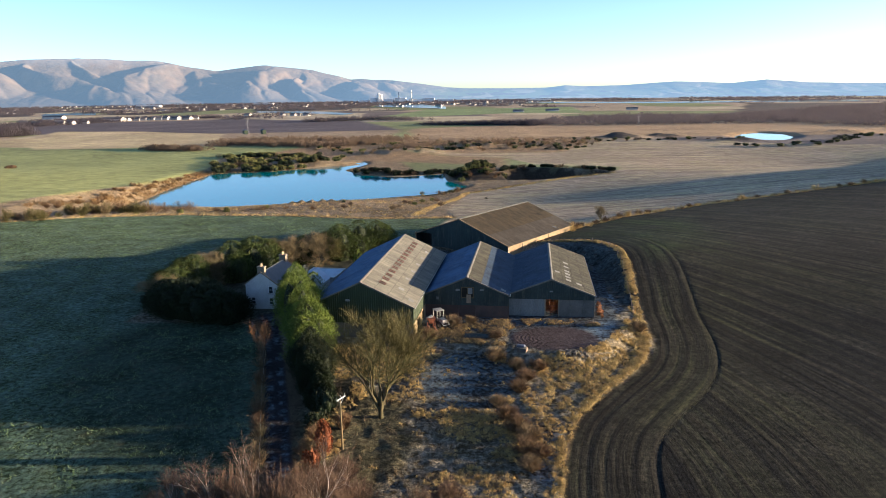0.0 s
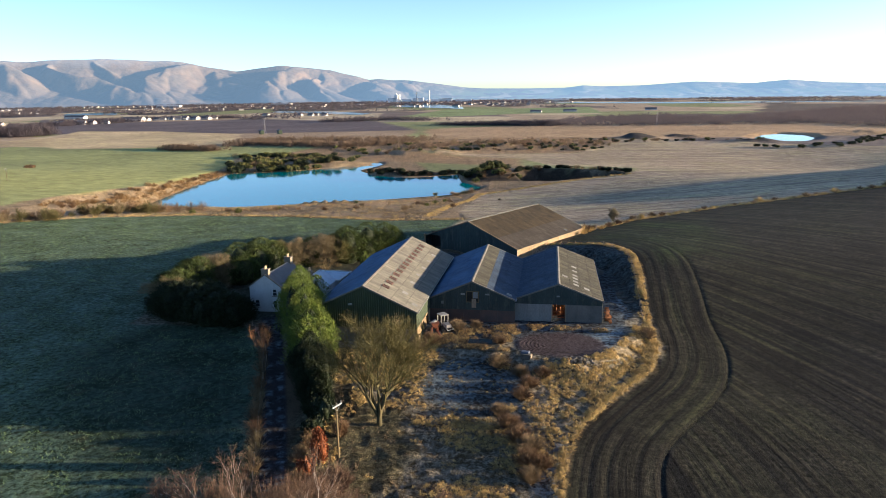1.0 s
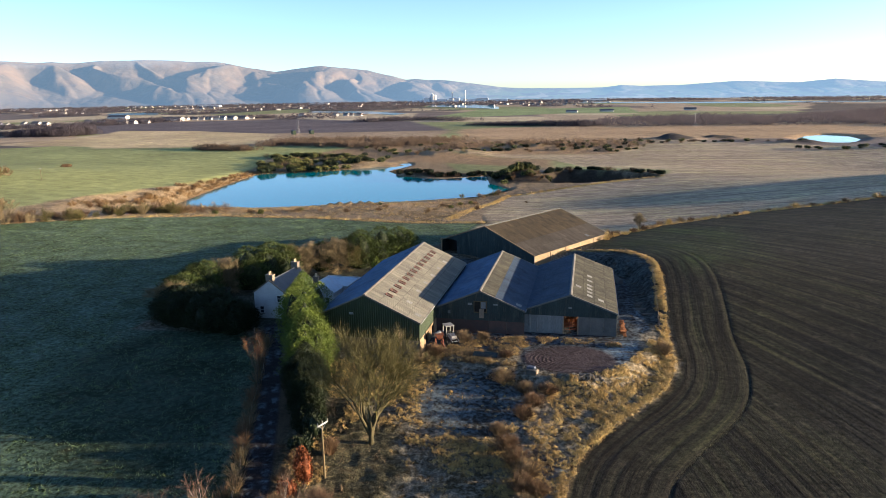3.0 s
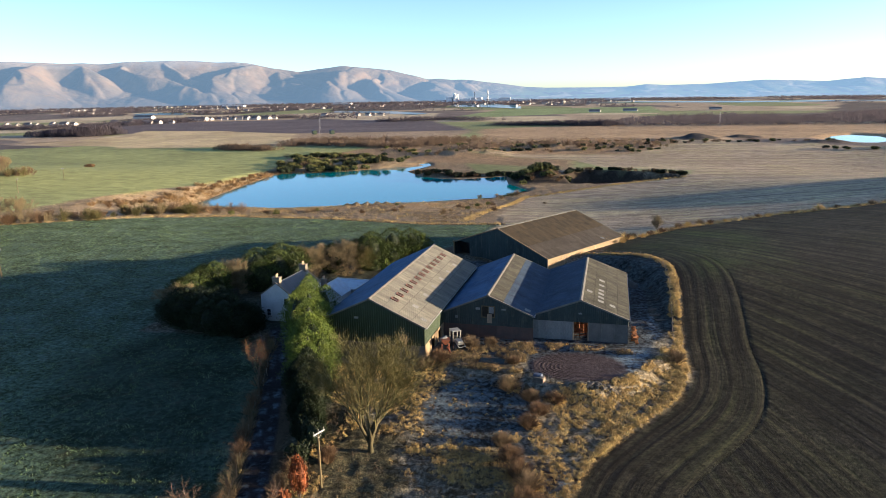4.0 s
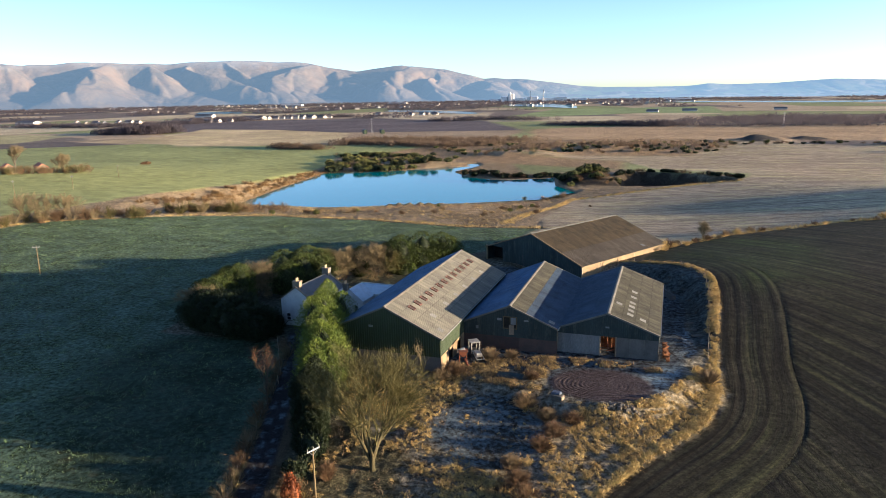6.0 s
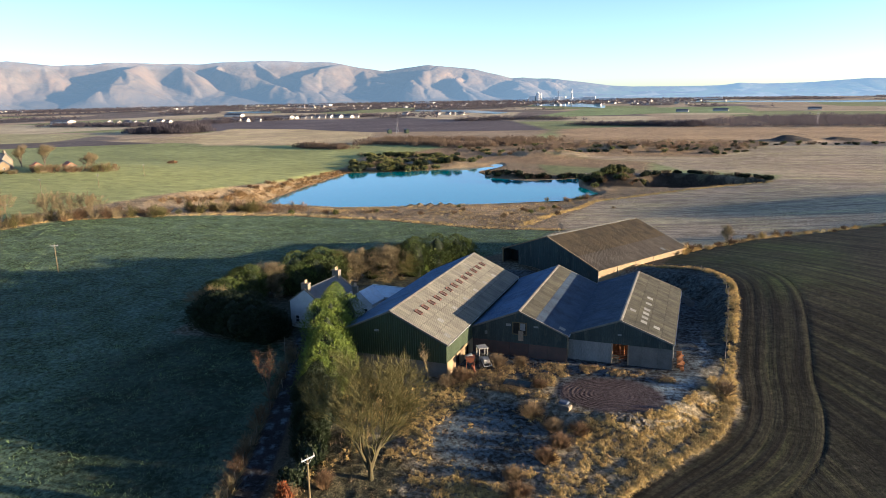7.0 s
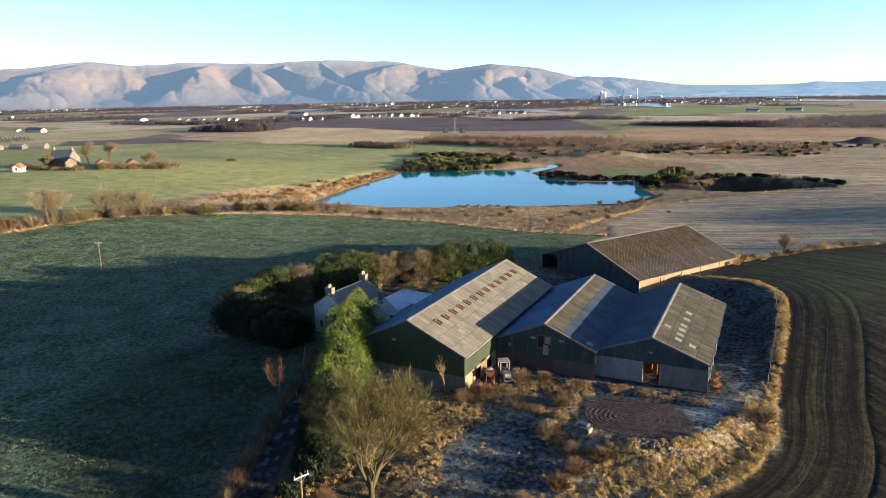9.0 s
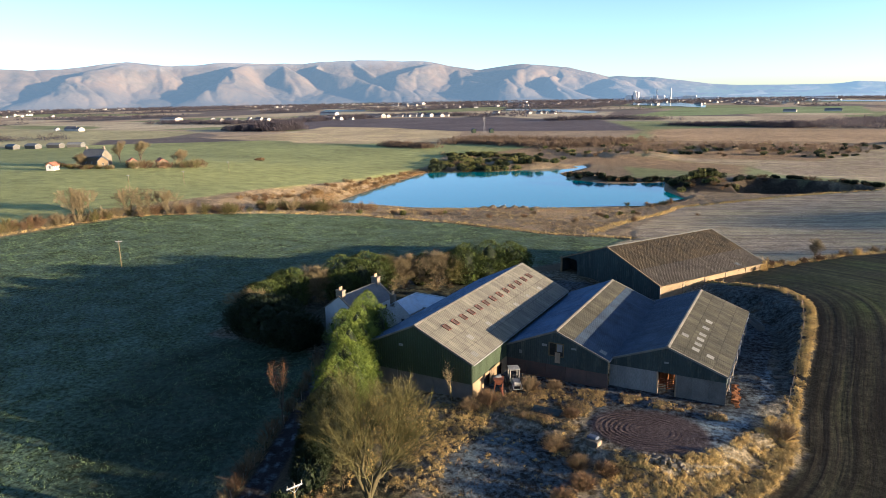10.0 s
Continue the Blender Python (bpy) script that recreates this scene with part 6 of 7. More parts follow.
tufts("yard_weeds", strewn(9000, by_sheds, 4, -4, 102, 29, 117), 0.5, 10, 0.028, M_GRASS_BROWN, "dead weeds along the sheds' front", 4, 0.4)
tussocks("yard_weeds", strewn(5000, by_sheds, 7, -4, 102, 29, 117), 0.5, 18, 0.017, M_GRASS_GOLD, "bleached grass along the sheds' front", 7)


def on_pasture(x, y):
    field = outside(x, y, [(-172, 100), (-160, 160), (-150, 200), (-113, 228), (-89, 240), (-55, 239), (-20, 227), (2, 225), (-2, 190), (-20, 168), (-40, 160), (-56, 140), (-56, 116), (-27, 113), (-23, 91), (-17, 68), (-14, 40), (-90, 40)])
    return (field < -0.5) * (0.35 + 0.65 * smooth(speckle(x, y, 1.3, 37), 0.3, 0.7))


tufts("pasture_grass", strewn(105000, on_pasture, 6, -172, 40, 4, 242), 0.2, 5, 0.05, M_PASTURE, "short frosted grass of the pasture", 6, 0.5)

# ---- hedges, shore and far gorse ----
def hedge_line(line, gap, tall, wide, mats, label, seed, group, jitter=1.0, count=260, blade=0.05, name="hedge_bush"):
    """Bushes of a hedge: a few kinds, copied along a line with change of size and turn."""
    r = random.Random(seed)
    kinds = []
    size = [math.hypot(b[0] - a[0], b[1] - a[1]) for a, b in zip(line, line[1:])]
    d, n, placed = 0.0, 0, []
    while d < sum(size):
        e = d
        for (a, b), s in zip(zip(line, line[1:]), size):
            if e <= s:
                placed.append((a[0] + (b[0] - a[0]) * e / s + r.gauss(0, jitter), a[1] + (b[1] - a[1]) * e / s + r.gauss(0, jitter)))
                break
            e -= s
        d += gap * r.uniform(0.6, 1.5)
    for k, (x, y) in enumerate(p for p in placed if outside(p[0], p[1], POND) > 1.2):
        if len(kinds) < len(mats):
            mat = mats[len(kinds)]
            if mat in (M_GORSE, M_HOLLY):
                ob = leaf_bush(name, tall * 0.9, wide, rooted(x, y), seed + k, mat, label, count, 0.5, 0.2, group)
            else:
                ob = shrub(name, tall, wide, rooted(x, y), seed + k, mat, label, count, 0.9, blade, group=group)
            kinds.append(ob)
        else:
            copy_thing(kinds[r.randrange(len(kinds))], rooted(x, y, r.uniform(0, 360), 0.1, r.uniform(0.6, 1.25)))


hedge_line([(-27.5, 113), (-24.6, 104), (-22.6, 95), (-19.2, 82), (-16.4, 70)], 1.5, 1.9, 1.2, (M_BRACKEN, M_GRASS_BROWN, M_TWIG_TAN), "dead stems and bramble between lane and pasture", 390, "lane verge", 0.35, 420, 0.012, name="verge_bush")
# along the crest of the tilled hill
hedge_line([(36, 186.5), (54, 206), (85, 224.5), (117, 235), (151, 243), (190, 253)], 4.6, 1.0, 1.0, (M_GRASS_GOLD, M_GRASS_BROWN, M_BRACKEN), "bleached grass and bramble on the hill's boundary", 400, "crest hedge", 0.6, name="boundary_bush")
hedge_line([(30, 178), (36, 186.5), (42, 192)], 2.2, 1.6, 1.3, (M_BRACKEN, M_GRASS_GOLD), "rough growth beside the brown-roofed shed", 430, "growth by the back shed", 1.0, name="bramble_bush")
bare_tree("lone_tree", 5.0, 4.0, 4, (M_TWIG_TAN, M_TWIG_TAN, M_TWIG_TAN), "lone leafless bush tree on the field boundary", rooted(47.5, 205, 0, 0, 0.75), 441, forks=3, levels=3, twigs=9, twig_long=0.8, twig_wide=0.03, lean=0.4, trunk=0.08, bole=0.05)
# rough strip between pasture and pond
hedge_line([(-168, 160), (-160, 180), (-152, 201), (-133, 214)], 1.2, 3.4, 2.2, (M_TWIG_TAN, M_TWIG_OLIVE, M_BRACKEN, M_TWIG_TAN), "leafless thorn bush in the field hedge", 450, "pasture hedge", 1.6, 420, 0.05, name="thorn_bush")
hedge_line([(-130, 217), (-122, 232), (-112, 240), (-102, 243)], 1.3, 3.2, 2.3, (M_TWIG_TAN, M_TWIG_OLIVE, M_BRACKEN, M_TWIG_OLIVE), "mixed thorn and gorse bush beside the pasture", 470, "strip bushes", 2.2, 420, 0.05, name="thorn_bush")
hedge_line([(-124, 246), (-110, 252), (-96, 254)], 1.6, 3.4, 2.6, (M_TWIG_TAN, M_TWIG_OLIVE, M_BRACKEN), "mixed thorn and bramble bush on the rough strip", 480, "strip thicket", 2.0, 420, 0.05, name="thorn_bush")
hedge_line([(-100, 250), (-75, 258), (-40, 262), (-10, 300), (2, 330)], 6.0, 1.3, 1.2, (M_GORSE, M_GRASS_BROWN, M_BRACKEN), "low bush on the rough strip by the pond", 490, "strip scrub", 9, 260, 0.06, name="low_bush")
hedge_line([(-153, 262), (-157, 320), (-154, 380), (-153, 440)], 2.4, 1.6, 1.9, (M_REED, M_GRASS_BROWN, M_BRACKEN, M_REED), "rust-gold reeds and grass on the pond's bank", 510, "bank growth", 2.6, 300, 0.07, name="reed_clump")
hedge_line([(-15, 342), (0, 347), (8, 356)], 2.6, 2.2, 1.8, (M_TWIG_OLIVE, M_BRACKEN), "leafless willow scrub on the near shore", 530, "shore scrub", 1.2, 320, 0.05, name="willow_bush")
for _k, (_x, _y, _h, _w) in enumerate(((-159.5, 186, 8.6, 5), (-160.5, 189, 7.0, 4), (-153, 200.5, 8.0, 6), (-148.5, 203.5, 7.2, 6), (-143, 207, 6.6, 5))):
    bare_tree("hedgerow_tree", _h * 1.25, _w * 1.2, 5, (M_TWIG_TAN, M_TWIG_TAN, M_TWIG_TAN), "leafless tan hedgerow tree with many stems", rooted(_x, _y), 550 + _k, forks=3, levels=3, twigs=10, twig_long=0.9, twig_wide=0.035, lean=0.35, trunk=0.10, bole=0.03, group="hedgerow trees")
# gorse on the far shore and the pit's face
for _k, _line in enumerate(([(-150, 453), (-121, 459), (-86, 476)], [(-158, 476), (-120, 482), (-84, 497)], [(-162, 502), (-120, 510), (-88, 520)], [(-172, 536), (-128, 542), (-102, 547)])):
    hedge_line(_line, 1.9, 3.4, 3.6, (M_GORSE, M_GORSE, M_HOLLY, M_GRASS_BROWN) if _k else (M_GORSE, M_HOLLY), "dense gorse on the pond's far bank", 570 + 9 * _k, "far bank gorse", 5.0, 560, name="gorse_bush")
hedge_line([(5, 408), (12, 411), (22, 414), (32, 418)], 0.9, 3.2, 2.8, (M_HOLLY, M_GORSE), "dark gorse on the pit's steep face", 610, "pit gorse", 2.6, 520, name="gorse_bush")
hedge_line([(34, 436), (40, 447), (52, 455), (72, 447), (91, 429), (99, 412)], 2.6, 1.9, 2.3, (M_HOLLY, M_HOLLY, M_BRACKEN), "dark scrub along the old pit face", 630, "pit scrub", 1.2, 380, name="scrub_bush")
hedge_line([(8, 400), (18, 402), (30, 403), (34, 410)], 1.6, 2.4, 2.2, (M_HOLLY, M_GORSE, M_BRACKEN), "dark gorse on the pit floor", 640, "pit floor gorse", 3.5, 380, name="gorse_bush")
hedge_line([(-64, 447), (-45, 434), (-22, 428), (0, 436)], 1.2, 2.3, 2.4, (M_HOLLY, M_BRACKEN, M_HOLLY), "dark scrub on the pond's promontory", 650, "promontory scrub", 2.4, 320, name="scrub_bush")
hedge_line([(-66, 540), (-40, 560), (-10, 590), (30, 604)], 5, 2.6, 2.6, (M_GORSE, M_TWIG_TAN, M_BRACKEN), "gorse and scrub on the far spoil ground", 670, "spoil scrub", 9, 320, 0.1, name="scrub_bush")
for _k, _line in enumerate(([(-30, 586), (20, 592), (80, 588), (130, 612)], [(-70, 640), (0, 652), (70, 664), (140, 676)], [(-110, 600), (-80, 578), (-60, 560)])):
    hedge_line(_line, 3.4, 2.2, 2.6, (M_BRACKEN, M_GORSE, M_TWIG_TAN, M_HOLLY), "brown scrub and gorse on the old workings", 680 + 3 * _k, "workings gorse", 7, 300, 0.09, name="scrub_bush")
hedge_line([(60, 600), (110, 640), (150, 660), (215, 668), (270, 650)], 5, 2.4, 2.8, (M_HOLLY, M_BRACKEN, M_GORSE), "dark scrub along the far workings", 690, "workings scrub", 6, 320, 0.1, name="scrub_bush")
hedge_line([(250, 590), (300, 585), (340, 610), (370, 660), (430, 680)], 5, 2.6, 3.0, (M_HOLLY, M_GORSE), "dark scrub round the small far pond", 710, "far pond scrub", 6, 320, 0.1, name="scrub_bush")


def near_shore(x, y):
    d = outside(x, y, POND)
    strip = outside(x, y, [(-128, 246), (-89, 243.5), (-55, 242.5), (-20, 231), (-4, 232), (-6, 260), (4, 340), (14, 368), (-4, 342), (-60, 318), (-100, 310), (-150, 316), (-140, 290)])
    return (strip < 0) * (d > 1.5) * (0.15 + 0.85 * smooth(speckle(x, y, 9, 71) * 0.6 + speckle(x, y, 3, 72) * 0.5, 0.45, 0.7))


tufts("strip_grass", strewn(16000, near_shore, 16, -150, 228, 16, 372), 0.6, 8, 0.05, M_GRASS_BROWN, "brown dead grass on the strip before the pond", 16, 0.8)
tufts("strip_grass", strewn(2600, near_shore, 11, -150, 228, 16, 372), 0.6, 8, 0.05, M_GRASS_GOLD, "bleached dead grass on the strip before the pond", 11, 0.8)
tufts("pond_reeds", strewn(34000, lambda x, y: (outside(x, y, POND) > 0.5) * (outside(x, y, POND) < np.where(x < -135, 9, 5)) * ((x < -146) | (y > 400)) * (x < -60) * (y > 310) * (y < 470) * (0.25 + 0.75 * smooth(speckle(x, y, 5, 73), 0.3, 0.6)), 12, -176, 300, -60, 480), 0.9, 7, 0.07, M_REED, "rust-gold reeds along the pond's edge", 12, 0.8)
tufts("crest_grass", strewn(24000, lambda x, y: (from_line(x, y, [(34, 184.5), (54, 206), (85, 224.5), (117, 235), (151, 243), (200, 257)])[0] < 1.5) * 0.9, 13, 30, 180, 202, 262), 0.75, 8, 0.05, M_GRASS_GOLD, "bleached grass along the hill's boundary", 13, 0.6)
tufts("field_edge_grass", strewn(26000, lambda x, y: (from_line(x, y, [(-165, 155), (-160, 170), (-152, 200), (-113, 230), (-89, 242.5), (-55, 241.5), (-20, 229.5), (4, 227.5)])[0] < 1.6) * 0.95, 14, -170, 150, 10, 250), 0.55, 7, 0.05, M_GRASS_GOLD, "dead grass under the pasture's fence", 14, 0.6)
tufts("stubble_edge_grass", strewn(32000, lambda x, y: (from_line(x, y, [(-8, 236), (0, 290), (11, 344), (53, 378), (96, 403)])[0] < 1.6) * 0.9, 15, -20, 230, 100, 410), 0.8, 7, 0.07, M_GRASS_GOLD, "bleached grass along the stubble's edge", 15, 0.7)


# ---- the neighbouring farm ----
def stone_house(x, y, turn, size, roof, label, name="farm_house", grow=1.0, wall=None):
    wide, long, tall, rise = size
    h = far_house_like(name, size, rooted(x, y, turn), wall or M_OLD_STONE, roof, label)
    for k in (-0.28, 0.05, 0.3):
        sash(h, pose(wide / 2 + 0.01, k * long, 1.0, 0, 0, 90), 1.0, 1.3)
    sash(h, pose(0, -long / 2 - 0.01, 1.0), 1.0, 1.3)
    return h


def far_house_like(name, size, m, wall_mat, roof_mat, label, category="house", group=""):
    wide, long, tall, rise = size
    h = thing(name, m, label, category, group)
    part("wall", prism([(-wide / 2, -1), (wide / 2, -1), (wide / 2, tall), (0, tall + rise), (-wide / 2, tall)], -long / 2, long / 2), wall_mat, h)
    t = 0.3
    part("roof", prism([(-wide / 2 - t, tall - t * 0.6), (0, tall + rise), (wide / 2 + t, tall - t * 0.6), (wide / 2 + t, tall - t * 0.6 + 0.35), (0, tall + rise + 0.4), (-wide / 2 - t, tall - t * 0.6 + 0.35)], -long / 2 - t, long / 2 + t), roof_mat, h)
    return h


M_OLD_STONE = surface("old_farm_stone", (0.17, 0.14, 0.10), (0.11, 0.095, 0.075), 0.7, 6, 0.9)
M_RED_TILE = surface("red_pantiles", (0.30, 0.12, 0.07), (0.22, 0.09, 0.06), 0.5, 4, 0.85)
_h = stone_house(-299, 321, -85, (8.5, 13, 4.6, 4.0), M_SLATE, "old stone farmhouse with a slate roof in the green field")
chimney(_h, 0, -5.9, 7.6, 10.2, 1.2, 0.8)
chimney(_h, 0, 5.9, 7.6, 10.2, 1.2, 0.8)
stone_house(-288, 315, 47, (5.2, 9, 3.2, 2.3), M_SLATE, "gabled cream wing of the neighbouring farm", "farm_cottage", wall=M_CREAM)
stone_house(-274, 322, 50, (5, 8, 2.6, 1.8), M_RED_TILE, "low cream farm building with red pantiles", "farm_building")
stone_house(-262, 331, 50, (5, 12, 2.6, 1.8), M_RED_TILE, "long red-roofed farm building among shrubs", "farm_building")
stone_house(-297, 291, 20, (4, 5, 2.4, 1.5), M_RED_TILE, "small white outhouse with a red roof", "outhouse", wall=M_WHITE)
for _k, (_x, _y, _w) in enumerate(((-640, 500, 10), (-622, 512, 8), (-606, 522, 9), (-590, 534, 9), (-575, 545, 10))):
    far_house_like("pale_shed", (_w * 0.8, 15, 3.0, 1.8), rooted(_x, _y, 70 + _k * 9), M_CONCRETE, M_PALE_PANEL, "pale steel shed beyond the green field", "shed", "sheds beyond the field")
for _k, (_x, _y, _h, _w) in enumerate(((-302, 340, 12, 8), (-291, 345, 12, 9), (-255, 338, 9, 7), (-306, 316, 6, 5), (-300, 312, 5, 5))):
    bare_tree("farm_tree", _h, _w, 4, (M_DARK_BARK, M_TWIG_TAN, M_TWIG_TAN), "leafless tree sheltering the neighbouring farm", rooted(_x, _y), 730 + _k, forks=3, levels=3, twigs=20, twig_long=1.3, twig_wide=0.03, lean=0.45, trunk=0.18, bole=0.12, group="neighbour's trees")
hedge_line([(-322, 312), (-305, 306), (-290, 300), (-272, 306)], 1.4, 2.0, 2.4, (M_BRACKEN, M_TWIG_OLIVE, M_TWIG_TAN), "garden shrub before the neighbouring farm", 750, "neighbour's shrubs", 1.5, 300, 0.07, name="garden_shrub")
hedge_line([(-270, 314), (-258, 322), (-242, 342)], 1.0, 4.2, 3.0, (M_BRACKEN, M_TWIG_TAN, M_TWIG_OLIVE, M_BRACKEN), "tangled shrub at the farm's edge", 760, "farm edge shrubs", 2.0, 300, 0.07, name="garden_shrub")
leaf_bush("field_thicket", 1.6, 3.0, rooted(-268, 428), 770, M_BRACKEN, "small brown thicket alone in the green field", 500, 0.6, 0.25)

# ---- hills and distance ----
HILLS = [(-70, 1.8), (-60, 2.0), (-53.4, 2.09), (-51.4, 1.98), (-48.2, 2.25), (-45.2, 2.65), (-42.1, 2.28), (-38.0, 2.55), (-33.3, 2.39), (-28.0, 2.66), (-22.5, 2.43), (-18.5, 1.73), (-14.8, 2.18), (-11.3, 1.83),
         (-8.3, 1.0), (-7.4, 1.07), (-4.7, 0.85), (-0.6, 0.3), (1.2, 0.18), (4.5, 0.14), (7.4, 0.15), (8.9, 0.31), (10.5, 0.22), (13.8, 0.27), (17.2, 0.48), (21.5, 0.31), (23.7, 0.53), (26.5, 0.25), (31, 0.12), (40, 0.2), (70, 0.3)]


# spurs of the range: ridge line as (bearing, distance, height angle), then the width of the steep and of the gentle flank
SPURS = [([(-55.5, 4420, 2.0), (-58, 4200, 1.5), (-60, 3850, 0.2)], 260, 520),
         ([(-43.0, 4480, 2.45), (-45.5, 4480, 2.62), (-48.0, 4280, 2.05), (-49.6, 4080, 1.3), (-51.8, 3850, 0.3)], 260, 420),
         ([(-33.7, 4400, 2.33), (-36.8, 4440, 2.5), (-38.0, 4240, 2.1), (-38.8, 4080, 1.3), (-39.8, 3840, 0.1)], 190, 430),
         ([(-31.0, 4540, 2.4), (-30.1, 4320, 1.86), (-27.6, 4080, 1.0), (-24.9, 3860, 0.0)], 150, 230),
         ([(-27.9, 4560, 2.62), (-27.2, 4440, 2.1), (-26.6, 4340, 1.7)], 130, 200),
         ([(-20.0, 4440, 1.88), (-22.3, 4480, 2.44), (-24.0, 4340, 2.15), (-24.9, 4140, 1.2), (-25.3, 3860, 0.1)], 150, 420),
         ([(-19.2, 4300, 1.1), (-17.4, 4000, 0.5)], 120, 200),
         ([(-8.3, 4440, 1.0), (-12.0, 4440, 1.84), (-14.6, 4440, 2.18), (-15.6, 4280, 1.85), (-16.4, 4080, 1.0), (-16.3, 3860, 0.1)], 140, 420),
         ([(-12.4, 4300, 1.35), (-11.6, 3980, 0.35)], 90, 260),
         ([(-5.2, 4440, 0.9), (-7.4, 4440, 1.05), (-8.2, 4080, 0.35)], 110, 330)]


def hills():
    """A range of rounded hills: spurs that run down towards the plain, steep on one flank, before a long skyline."""
    turns = np.linspace(-70, 60, 1100)
    rows = 96
    s = np.linspace(0, 1.3, rows)
    A, S = np.meshgrid(turns, s)
    high = np.interp(A, [a for a, _ in HILLS], [h for _, h in HILLS])
    high = high + (speckle(A, A * 0, 1.3, 51) - 0.5) * 0.10 * np.clip(high, 0, 1)
    foot, rise = -15.0, np.clip(S, 0, 1)
    top = 38 + 4500 * np.tan(np.radians(high))
    far = 3700 + 870 * S
    u, v = A * 75.0, far
    wu = u + (speckle(u, v, 260, 52) - 0.5) * 110 + (speckle(u, v, 90, 53) - 0.5) * 40
    wv = v + (speckle(u, v, 220, 54) - 0.5) * 90
    back = np.clip((far - 3820) / 750, 0, 1)
    z = foot + (top - foot) * (0.45 * back + 0.55 * back ** 2)
    for ridge, steep, gentle in SPURS:
        for (a0, r0, e0), (a1, r1, e1) in zip(ridge, ridge[1:]):
            ux, uy, vx, vy = a0 * 75, r0, a1 * 75, r1
            ex, ey = vx - ux, vy - uy
            k = np.clip(((wu - ux) * ex + (wv - uy) * ey) / (ex * ex + ey * ey), 0, 1)
            dx, dy = wu - ux - k * ex, wv - uy - k * ey
            d = np.hypot(dx, dy)
            left = smooth(-dx / (d + 1), -0.25, 0.45) * (dy < 120)
            wide = gentle + (steep - gentle) * left
            crest = 38 + (r0 + (r1 - r0) * k) * np.tan(np.radians(e0 + (e1 - e0) * k))
            q = np.clip(d / wide, 0, 1)
            z = np.maximum(z, foot + (crest - foot) * 0.96 * (1 - q) ** 1.25 * (1 + 0.9 * q * (1 - q)))
    z = np.minimum(z, 38 + far * np.tan(np.radians(high)))
    z = foot - 4 + (z - foot + 4) * smooth(far, 3700, 3930)
    # gullies that score the flanks
    thin = 1 - np.abs(2 * speckle(wu + v * 0.25, v * 0.35, 105, 55) - 1)
    tiny = 1 - np.abs(2 * speckle(wu - v * 0.2, v * 0.4, 46, 57) - 1)
    up = np.clip((z - foot) / 220, 0, 1)
    z = z - (15 * thin ** 3 + 4.5 * tiny ** 2 + 7 * speckle(u, v, 160, 58)) * np.sin(np.pi * np.clip(up, 0, 1)) ** 0.8 * np.clip(high / 1.4, 0.12, 1)
    z = np.where(S >= 1, top, z) - np.clip(S - 1, 0, 1) * 120
    x, y = 14 + far * np.sin(np.radians(A)), 18 + far * np.cos(np.radians(A))
    cols = len(turns)
    i = np.arange(rows * cols).reshape(rows, cols)
    q = np.stack([i[:-1, :-1], i[:-1, 1:], i[1:, 1:], i[1:, :-1]], -1).reshape(-1, 4)
    n = Nodes("hill_heath")
    p = n.place()
    zz = n.add("SeparateXYZ", {0: p}).outputs[2]
    c = n.mix(n.ramp(n.noise(p, 0.006, 5, 0.65), 0.38, 0.62), (0.122, 0.086, 0.056), (0.074, 0.060, 0.045))
    c = n.mix(n.ramp(n.noise(p, 0.02, 4), 0.45, 0.7, 0, 0.6), c, (0.125, 0.10, 0.075))
    xx = n.add("SeparateXYZ", {0: p}).outputs[0]
    fields = n.mix(n.ramp(n.noise(n.stretch(p, (1, 0.5, 1)), 0.006, 2), 0.42, 0.5), (0.20, 0.17, 0.12), (0.11, 0.12, 0.075))
    fields = n.mix(n.ramp(n.noise(n.stretch(p, (1, 0.5, 1)), 0.009, 3), 0.5, 0.58), fields, (0.09, 0.08, 0.07))
    c = n.mix(n.math("MULTIPLY", n.ramp(xx, -500, -100), n.ramp(zz, 75, 25)), c, fields)
    woods = n.math("MULTIPLY", n.math("MULTIPLY", n.ramp(xx, 0, -700), n.ramp(zz, 105, 15)), n.ramp(n.noise(p, 0.008, 4), 0.32, 0.52))
    c = n.mix(woods, c, (0.07, 0.06, 0.055))
    snow = n.math("MULTIPLY", n.ramp(n.math("ADD", zz, n.math("MULTIPLY", n.noise(p, 0.012, 5), 90)), 232, 325), 0.42)
    c = n.mix(snow, c, (0.42, 0.42, 0.44))
    n.bump(n.noise(p, 0.03, 5), 0.5, 10)
    n.done(c, 0.95, 0, 0.05)
    # bluish glow stands in for haze over the heath, stronger to the right
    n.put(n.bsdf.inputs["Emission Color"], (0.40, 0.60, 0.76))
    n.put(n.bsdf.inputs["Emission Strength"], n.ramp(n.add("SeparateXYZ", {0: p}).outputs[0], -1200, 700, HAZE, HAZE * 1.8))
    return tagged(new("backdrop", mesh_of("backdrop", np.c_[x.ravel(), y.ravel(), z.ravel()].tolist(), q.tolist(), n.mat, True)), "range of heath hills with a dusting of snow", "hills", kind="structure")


# strength of the glow painted onto the hills as haze
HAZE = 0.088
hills()


